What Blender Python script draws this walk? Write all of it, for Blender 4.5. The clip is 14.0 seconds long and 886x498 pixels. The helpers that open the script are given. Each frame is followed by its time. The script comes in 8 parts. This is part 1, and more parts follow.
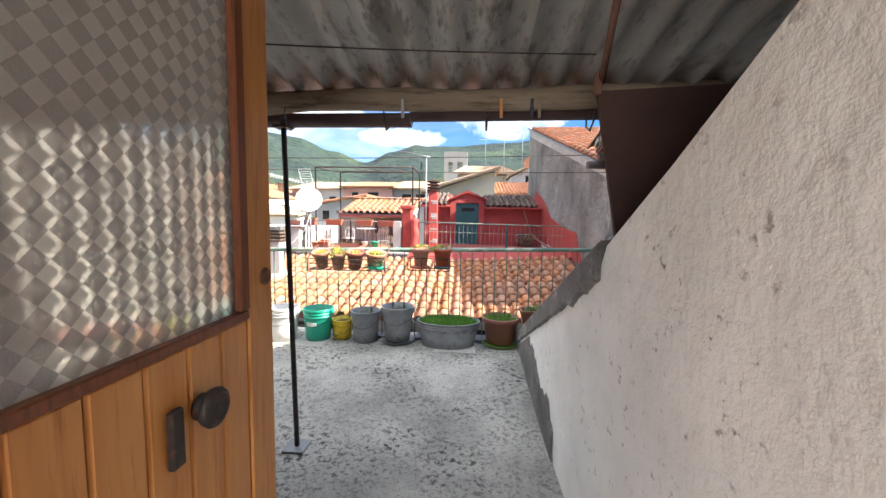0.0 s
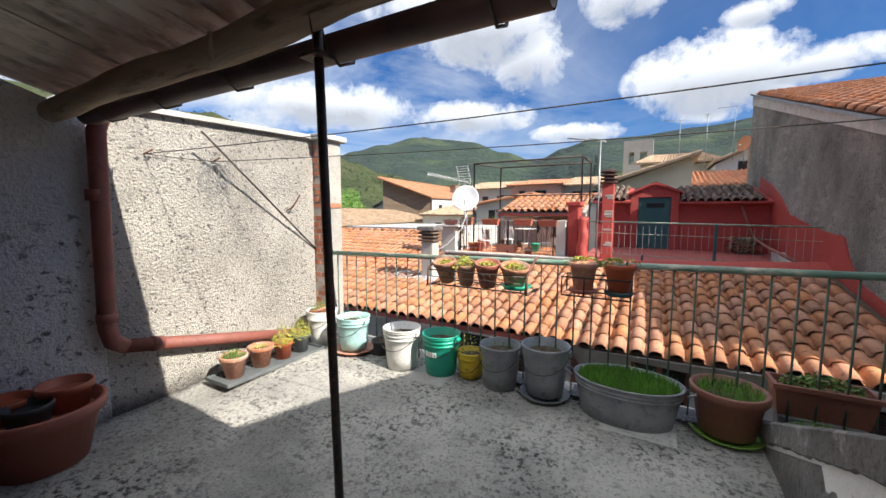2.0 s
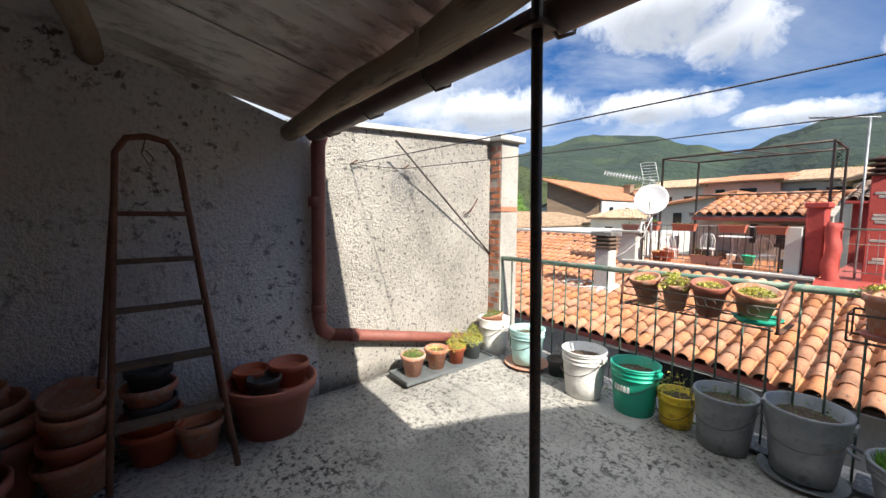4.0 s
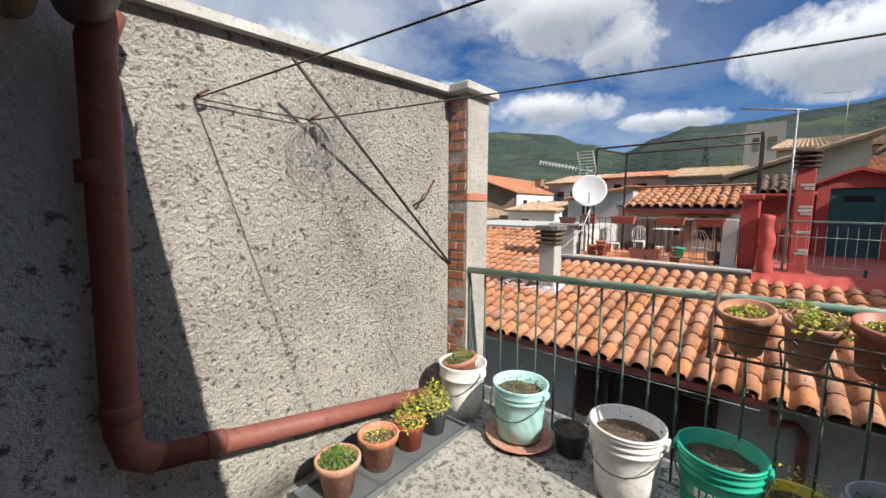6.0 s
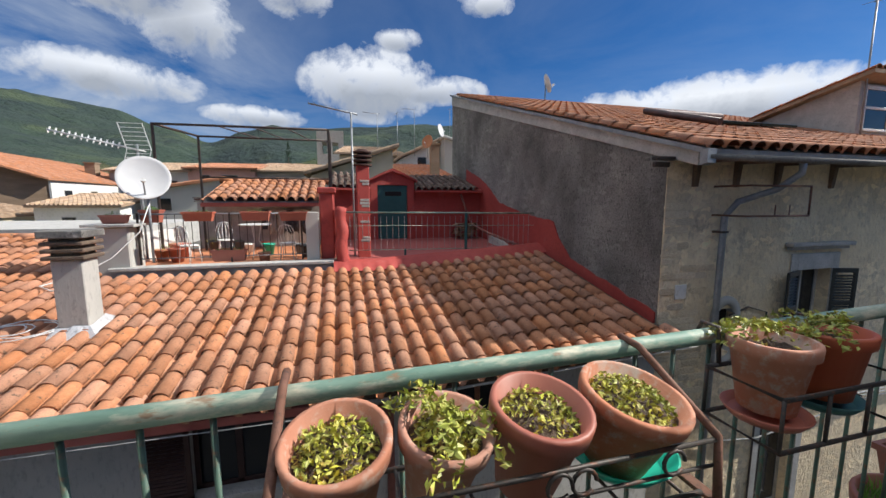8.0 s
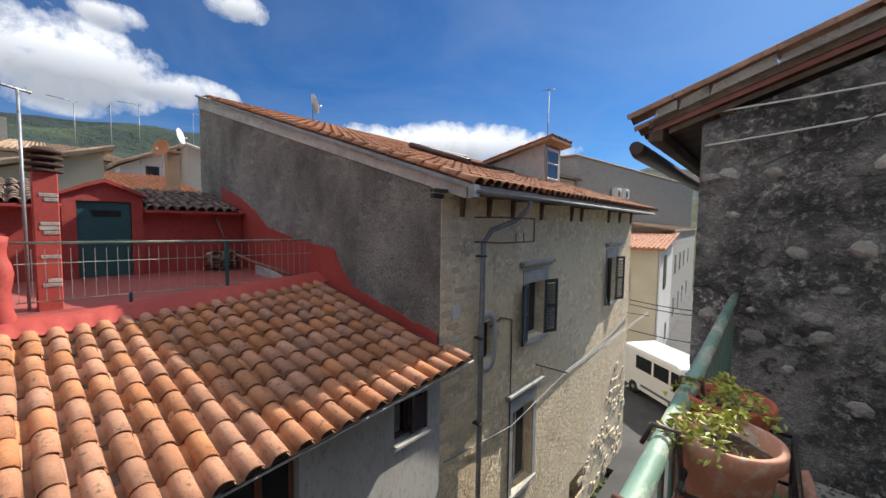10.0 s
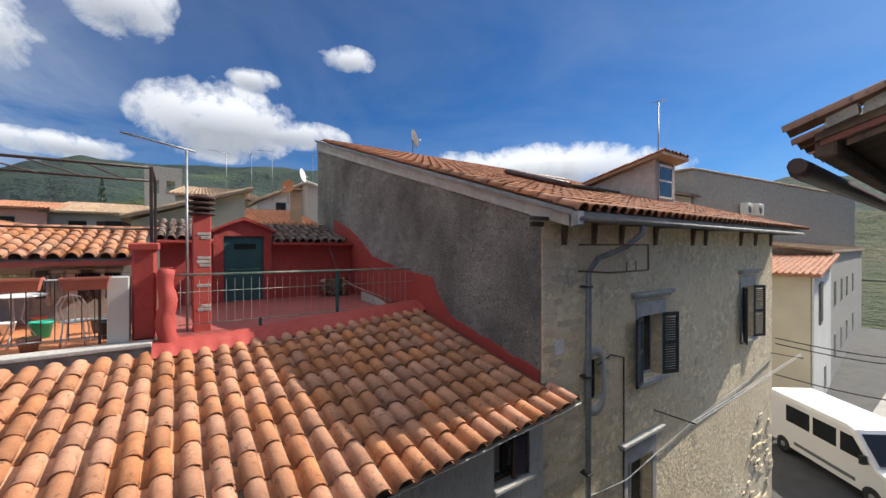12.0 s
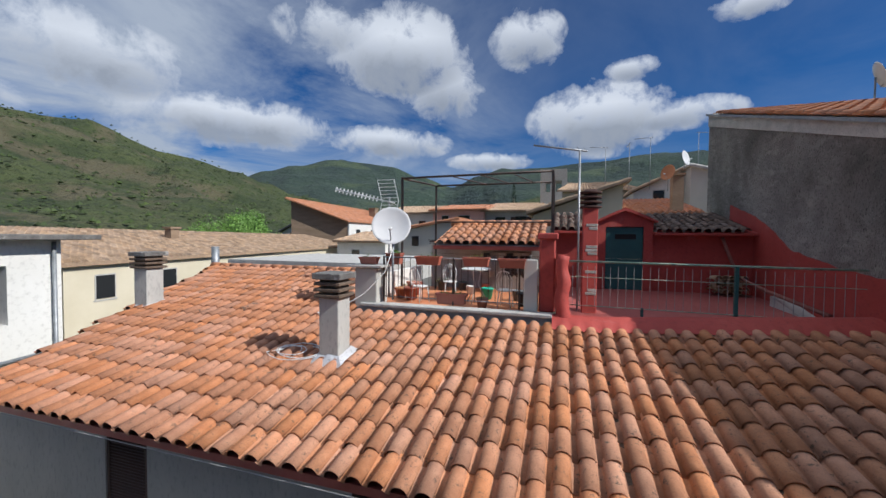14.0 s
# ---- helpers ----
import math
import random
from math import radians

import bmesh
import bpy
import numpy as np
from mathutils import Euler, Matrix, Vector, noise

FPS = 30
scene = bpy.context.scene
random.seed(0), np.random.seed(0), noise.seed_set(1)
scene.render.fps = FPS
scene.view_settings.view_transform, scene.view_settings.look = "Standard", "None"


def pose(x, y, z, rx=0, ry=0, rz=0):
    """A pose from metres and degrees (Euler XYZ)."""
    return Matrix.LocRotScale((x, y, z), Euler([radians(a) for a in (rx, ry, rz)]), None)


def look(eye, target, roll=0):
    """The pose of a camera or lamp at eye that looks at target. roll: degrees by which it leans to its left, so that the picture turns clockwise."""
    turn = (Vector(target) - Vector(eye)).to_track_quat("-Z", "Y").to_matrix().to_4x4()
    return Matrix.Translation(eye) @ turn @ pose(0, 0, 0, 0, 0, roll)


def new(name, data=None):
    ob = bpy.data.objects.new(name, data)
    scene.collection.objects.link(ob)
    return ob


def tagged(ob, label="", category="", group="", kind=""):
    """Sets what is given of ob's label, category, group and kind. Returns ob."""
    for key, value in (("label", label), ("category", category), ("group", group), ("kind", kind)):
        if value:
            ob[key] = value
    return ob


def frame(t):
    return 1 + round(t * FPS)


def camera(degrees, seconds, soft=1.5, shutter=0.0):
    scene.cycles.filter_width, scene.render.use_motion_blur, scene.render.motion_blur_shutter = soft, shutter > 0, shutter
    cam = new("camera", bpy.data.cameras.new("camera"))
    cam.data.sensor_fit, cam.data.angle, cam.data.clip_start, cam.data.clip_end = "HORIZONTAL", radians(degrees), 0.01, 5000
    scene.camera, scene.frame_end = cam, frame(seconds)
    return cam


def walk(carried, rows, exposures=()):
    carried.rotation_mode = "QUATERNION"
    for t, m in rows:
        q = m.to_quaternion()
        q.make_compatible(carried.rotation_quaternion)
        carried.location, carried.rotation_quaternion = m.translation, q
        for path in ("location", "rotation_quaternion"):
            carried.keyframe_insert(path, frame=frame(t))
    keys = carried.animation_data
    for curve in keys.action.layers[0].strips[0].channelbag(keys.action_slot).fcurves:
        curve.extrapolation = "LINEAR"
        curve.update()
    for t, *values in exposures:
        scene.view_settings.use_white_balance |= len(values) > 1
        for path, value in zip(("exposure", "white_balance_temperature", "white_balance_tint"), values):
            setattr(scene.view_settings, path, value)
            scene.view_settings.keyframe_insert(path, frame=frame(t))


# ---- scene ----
cam = camera(98.6, 14.0)
METRES, EYE, TILT, LEAN, TURN = 5.5, 1.42, 0.0, 0.0, 4.0
PATH = [
    (0, (0.024, -0.028, 1.411), (-0.12, 1.959, 1.232), 1.0),
    (0.5, (0.017, 0.364, 1.426), (-0.157, 2.347, 1.239), 0.6),
    (1, (-0.032, 0.751, 1.366), (-0.361, 2.713, 1.167), 0.4),
    (1.5, (-0.059, 1.044, 1.388), (-0.634, 2.95, 1.189), 0.3),
    (2, (-0.082, 1.236, 1.393), (-1.049, 2.976, 1.201), 0.2),
    (2.5, (-0.097, 1.253, 1.425), (-1.452, 2.711, 1.234), 0.4),
    (3, (-0.096, 1.253, 1.435), (-1.684, 2.456, 1.259), 0.4),
    (5.5, (-1.321, 1.814, 1.36), (-2.897, 3.029, 1.166), 0.0),
    (6, (-1.578, 2.083, 1.389), (-2.867, 3.597, 1.172), 0.3),
    (6.5, (-1.724, 2.49, 1.393), (-2.632, 4.258, 1.168), 0.2),
    (7, (-1.779, 2.84, 1.384), (-2.448, 4.71, 1.152), 0.2),
    (7.5, (-1.722, 3.114, 1.382), (-1.924, 5.089, 1.142), 0.1),
    (8, (-1.600, 3.385, 1.394), (-1.084, 5.301, 1.147), -0.0),
    (8.5, (-1.587, 3.69, 1.371), (-0.58, 5.401, 1.125), 0.2),
    (9, (-1.571, 3.90, 1.4), (-0.219, 5.351, 1.142), -0.2),
    (11.5, (-1.479, 4.118, 1.573), (0.064, 5.391, 1.57), -0.2),
    (12, (-1.474, 4.182, 1.583), (-0.325, 5.819, 1.576), -0.1),
    (12.5, (-1.482, 4.196, 1.593), (-0.88, 6.103, 1.574), 0.1),
    (13, (-1.588, 4.205, 1.606), (-1.439, 6.199, 1.565), 0.3),
    (13.5, (-1.615, 4.204, 1.593), (-1.866, 6.187, 1.539), 0.5),
    (14, (-1.64, 4.189, 1.584), (-2.225, 6.1, 1.519), 0.5),
]
walk(cam, [(t, look(eye, target, roll)) for t, eye, target, roll in PATH], exposures=[(0, 1.95, 6300, 10), (0.5, 1.62, 6200, 10), (1.5, 0.95, 6400, 10), (2.5, 1.0, 6400, 10), (3.5, 1.05, 6400, 10), (5.5, 0.65, 6400, 10), (6.5, 0.4, 6400, 10), (7.5, 0.3, 6150, 10), (8.5, 0.5, 6200, 10), (11.5, 0.65, 6500, 10), (12.5, 0.4, 6150, 10), (14, 0.05, 5850, 10)])

# ---- world, sun ----
SUN_TRAVEL = Vector((-1.22, 0.15, -1.0)).normalized()
sun_up = math.asin(-SUN_TRAVEL.z)
world = bpy.data.worlds.new("world")
scene.world = world
world.use_nodes = True
wt = world.node_tree
wt.nodes.clear()


def node(tree, kind, **sets):
    n = tree.nodes.new(kind)
    for k, v in sets.items():
        if k in n.inputs:
            n.inputs[k].default_value = v
    return n


def math_node(tree, op, a, b=None, clamp=False):
    n = tree.nodes.new("ShaderNodeMath")
    n.operation, n.use_clamp = op, clamp
    for i, v in enumerate((a, b)):
        if v is None:
            continue
        if isinstance(v, (int, float)):
            n.inputs[i].default_value = v
        else:
            tree.links.new(v, n.inputs[i])
    return n.outputs[0]


def ramp(tree, fac, stops):
    n = tree.nodes.new("ShaderNodeValToRGB")
    el = n.color_ramp.elements
    while len(el) < len(stops):
        el.new(0.5)
    for e, (p, c) in zip(el, stops):
        e.position = p
        e.color = (*c, 1) if isinstance(c, tuple) else (c, c, c, 1)
    tree.links.new(fac, n.inputs[0])
    return n.outputs[0]


def blend(tree, fac, a, b, mode="MIX"):
    n = tree.nodes.new("ShaderNodeMix")
    n.data_type, n.blend_type = "RGBA", mode
    for sock, v in ((n.inputs[0], fac), (n.inputs[6], a), (n.inputs[7], b)):
        if isinstance(v, (int, float)):
            sock.default_value = v
        elif isinstance(v, tuple):
            sock.default_value = (*v, 1)
        else:
            tree.links.new(v, sock)
    return n.outputs[2]


sky = wt.nodes.new("ShaderNodeTexSky")
sky.sky_type = "NISHITA"
sky.sun_disc = False
sky.sun_elevation = sun_up
sky.sun_rotation = math.atan2(-SUN_TRAVEL.x, -SUN_TRAVEL.y)
sky.altitude = 600
sky.air_density, sky.dust_density, sky.ozone_density = 1.0, 0.6, 2.5
geo = wt.nodes.new("ShaderNodeTexCoord")
sep = wt.nodes.new("ShaderNodeSeparateXYZ")
wt.links.new(geo.outputs["Generated"], sep.inputs[0])
# clouds lie on a flat layer: direction divided by its height
up = math_node(wt, "MAXIMUM", sep.outputs[2], 0.03)
flat = wt.nodes.new("ShaderNodeCombineXYZ")
wt.links.new(math_node(wt, "DIVIDE", sep.outputs[0], math_node(wt, "ADD", up, 0.12)), flat.inputs[0])
wt.links.new(math_node(wt, "DIVIDE", sep.outputs[1], math_node(wt, "ADD", up, 0.12)), flat.inputs[1])
veil = node(wt, "ShaderNodeTexNoise", Scale=0.9, Detail=7.0, Roughness=0.6, Distortion=0.6)
wt.links.new(flat.outputs[0], veil.inputs["Vector"])
puff = node(wt, "ShaderNodeTexNoise", Scale=13.0, Detail=9.0, Roughness=0.62, Distortion=0.25)
wt.links.new(geo.outputs["Generated"], puff.inputs["Vector"])
# banks of cumulus: azimuth, elevation, half width, half height in degrees, weight
BANKS = [(-23.5, 25.0, 8.5, 5.5, 1.0), (-17, 21, 5, 4.5, 0.8), (-5, 26.5, 4.5, 3.6, 0.8), (5, 16.0, 8.5, 4.6, 0.95), (12, 15.5, 9, 2.0, 0.7),
         (21, 25.5, 3.5, 1.6, 0.7), (9, 21.5, 3.2, 1.4, 0.65), (-46, 14.5, 12, 3.2, 0.9), (-60, 19, 9, 4, 0.75), (-25, 13.5, 8, 2.3, 0.85),
         (49, 11.0, 15, 3.6, 1.0), (36, 12.0, 5, 2.0, 0.6), (62, 10.5, 6, 2.5, 0.8), (-10, 11.0, 6, 1.3, 0.7), (-34, 27, 6, 3, 0.5), (-75, 14, 10, 3, 0.7)]
total = low = None
for az, el, wa, we, weight in BANKS:
    a, e = radians(az), radians(el)
    c = Vector((math.sin(a) * math.cos(e), math.cos(a) * math.cos(e), math.sin(e)))
    side = Vector((math.cos(a), -math.sin(a), 0))
    over = side.cross(c)
    over = over if over.z > 0 else -over

    def along(v, off):
        d = wt.nodes.new("ShaderNodeVectorMath")
        d.operation = "DOT_PRODUCT"
        wt.links.new(geo.outputs["Generated"], d.inputs[0])
        d.inputs[1].default_value = v
        return d.outputs["Value"]

    du = math_node(wt, "DIVIDE", along(side, 0), math.sin(radians(wa * 1.22)))
    dv = math_node(wt, "DIVIDE", along(over, 0), math.sin(radians(we * 1.2)))
    r2 = math_node(wt, "ADD", math_node(wt, "MULTIPLY", du, du), math_node(wt, "MULTIPLY", dv, dv))
    front = math_node(wt, "GREATER_THAN", along(c, 0), 0.0)
    g = math_node(wt, "MULTIPLY", math_node(wt, "MULTIPLY", math_node(wt, "SUBTRACT", 1.0, r2, True), weight), front)
    total = g if total is None else math_node(wt, "MAXIMUM", total, g)
    belly = math_node(wt, "MULTIPLY", g, math_node(wt, "SUBTRACT", 0.35, dv, True))
    low = belly if low is None else math_node(wt, "MAXIMUM", low, belly)
fluff = math_node(wt, "SUBTRACT", math_node(wt, "MULTIPLY", puff.outputs[0], 2.3), 1.15)
near_bank = math_node(wt, "MULTIPLY", total, 6.0, True)
heap = ramp(wt, math_node(wt, "ADD", total, math_node(wt, "MULTIPLY", fluff, near_bank)), [(0.16, 0.0), (0.40, 0.42), (0.62, 0.85), (0.95, 1.0)])
west = ramp(wt, math_node(wt, "MULTIPLY", sep.outputs[0], -1.0), [(0.0, 0.12), (0.6, 1.0)])
wisps = math_node(wt, "MULTIPLY", ramp(wt, veil.outputs[0], [(0.36, 0.0), (0.62, 0.95)]), west)
shade = ramp(wt, math_node(wt, "ADD", math_node(wt, "MULTIPLY", low, 1.1), math_node(wt, "MULTIPLY", puff.outputs[0], 0.75)), [(0.36, (5.0, 5.05, 5.1)), (0.55, (3.9, 4.0, 4.15)), (0.95, (2.1, 2.25, 2.5))])
deep = blend(wt, 1.0, sky.outputs[0], (0.125, 0.265, 0.42), "MULTIPLY")
c1 = blend(wt, wisps, deep, (2.7, 2.95, 3.3))
c2 = blend(wt, heap, c1, shade)
# whitened zenith above every view, added to raise fill in the shade
high = ramp(wt, sep.outputs[2], [(0.60, 0.0), (0.82, 1.0)])
c2 = blend(wt, math_node(wt, "MULTIPLY", high, 0.6), c2, (7.5, 7.6, 7.6))
bg = node(wt, "ShaderNodeBackground", Strength=0.15)
wt.links.new(c2, bg.inputs[0])
wo = wt.nodes.new("ShaderNodeOutputWorld")
wt.links.new(bg.outputs[0], wo.inputs[0])

sun = new("sun", bpy.data.lights.new("sun", "SUN"))
sun.data.energy, sun.data.angle, sun.data.color = 5.0, radians(0.55), (1.0, 0.92, 0.80)
sun.rotation_mode = "QUATERNION"
sun.rotation_quaternion = SUN_TRAVEL.to_track_quat("-Z", "Y")
# fill lamp added behind the start point, unseen, to brighten door and white wall
hall_fill = new("hall_fill_light", bpy.data.lights.new("hall_fill_light", "AREA"))
hall_fill.data.shape, hall_fill.data.size, hall_fill.data.size_y = "RECTANGLE", 1.3, 1.3
hall_fill.data.energy, hall_fill.data.color = 19, (1.0, 0.97, 0.93)
hall_fill.matrix_world = pose(-0.45, -2.28, 1.45, 90, 0, 0)


# ---- materials ----
def surface(name, c1, c2, c3=None, scale=3.0, fine=40.0, bump=0.3, depth=0.01, rough=0.9, metal=0.0, spread=(0.35, 0.65), vary=0.0, spots=None, stretch=(1, 1, 1), alpha=None, island=0.0, coords="Object", stain=None):
    """Two colours mixed by a broad noise, a third by a fine one, and a relief of both."""
    m = bpy.data.materials.new(name)
    m.use_nodes = True
    t = m.node_tree
    b = t.nodes["Principled BSDF"]
    co = t.nodes.new("ShaderNodeTexCoord")
    mp = t.nodes.new("ShaderNodeMapping")
    mp.inputs["Scale"].default_value = stretch
    t.links.new(co.outputs[coords], mp.inputs[0])
    n1 = node(t, "ShaderNodeTexNoise", Scale=scale, Detail=6.0, Roughness=0.6)
    n2 = node(t, "ShaderNodeTexNoise", Scale=fine, Detail=5.0, Roughness=0.65)
    place = mp.outputs[0]
    for n in (n1, n2):
        t.links.new(place, n.inputs["Vector"])
    if vary or island:
        src = t.nodes.new("ShaderNodeObjectInfo").outputs["Random"] if vary else t.nodes.new("ShaderNodeNewGeometry").outputs["Random Per Island"]
        if vary and not island:
            off = t.nodes.new("ShaderNodeVectorMath")
            off.operation = "ADD"
            t.links.new(mp.outputs[0], off.inputs[0])
            t.links.new(math_node(t, "MULTIPLY", src, 37.0), off.inputs[1])
            place = off.outputs[0]
            for n in (n1, n2):
                t.links.new(place, n.inputs["Vector"])
    col = blend(t, ramp(t, n1.outputs[0], [(spread[0], 0.0), (spread[1], 1.0)]), c1, c2)
    if c3:
        col = blend(t, ramp(t, n2.outputs[0], [(0.52, 0.0), (0.7, 1.0)]), col, c3)
    if spots:
        n3 = node(t, "ShaderNodeTexNoise", Scale=spots[1], Detail=7.0, Roughness=0.7)
        t.links.new(place, n3.inputs["Vector"])
        fleck = ramp(t, n3.outputs[0], [(spots[2], 0.0), (spots[2] + 0.07, spots[3] if len(spots) > 3 else 1.0)])
        if len(spots) > 4:
            n5 = node(t, "ShaderNodeTexNoise", Scale=spots[4], Detail=4.0, Roughness=0.6)
            t.links.new(place, n5.inputs["Vector"])
            fleck = math_node(t, "MULTIPLY", fleck, ramp(t, n5.outputs[0], [(0.40, 0.12), (0.60, 1.0)]))
        col = blend(t, fleck, col, spots[0])
    if stain:
        sp = t.nodes.new("ShaderNodeSeparateXYZ")
        t.links.new(co.outputs["Object"], sp.inputs[0])
        n4 = node(t, "ShaderNodeTexNoise", Scale=2.2, Detail=6.0, Roughness=0.65)
        t.links.new(mp.outputs[0], n4.inputs["Vector"])
        h = math_node(t, "ADD", math_node(t, "MULTIPLY", sp.outputs[2], stain[1]), math_node(t, "ADD", math_node(t, "MULTIPLY", n4.outputs[0], stain[3]), stain[2]))
        col = blend(t, ramp(t, h, [(0.35, 0.0), (0.65, stain[4] if len(stain) > 4 else 1.0)]), col, stain[0])
    if vary or island:
        amt = vary or island
        hs = t.nodes.new("ShaderNodeHueSaturation")
        t.links.new(math_node(t, "ADD", math_node(t, "MULTIPLY", src, amt), 1.0 - amt / 2), hs.inputs["Value"])
        t.links.new(math_node(t, "ADD", math_node(t, "MULTIPLY", math_node(t, "FRACT", math_node(t, "MULTIPLY", src, 7.31)), 0.2), 0.85), hs.inputs["Saturation"])
        t.links.new(col, hs.inputs["Color"])
        col = hs.outputs[0]
    t.links.new(col, b.inputs["Base Color"])
    b.inputs["Roughness"].default_value, b.inputs["Metallic"].default_value = rough, metal
    if bump:
        bp = node(t, "ShaderNodeBump", Strength=bump, Distance=depth)
        t.links.new(math_node(t, "ADD", n2.outputs[0], math_node(t, "MULTIPLY", n1.outputs[0], 0.7)), bp.inputs["Height"])
        t.links.new(bp.outputs[0], b.inputs["Normal"])
    return m


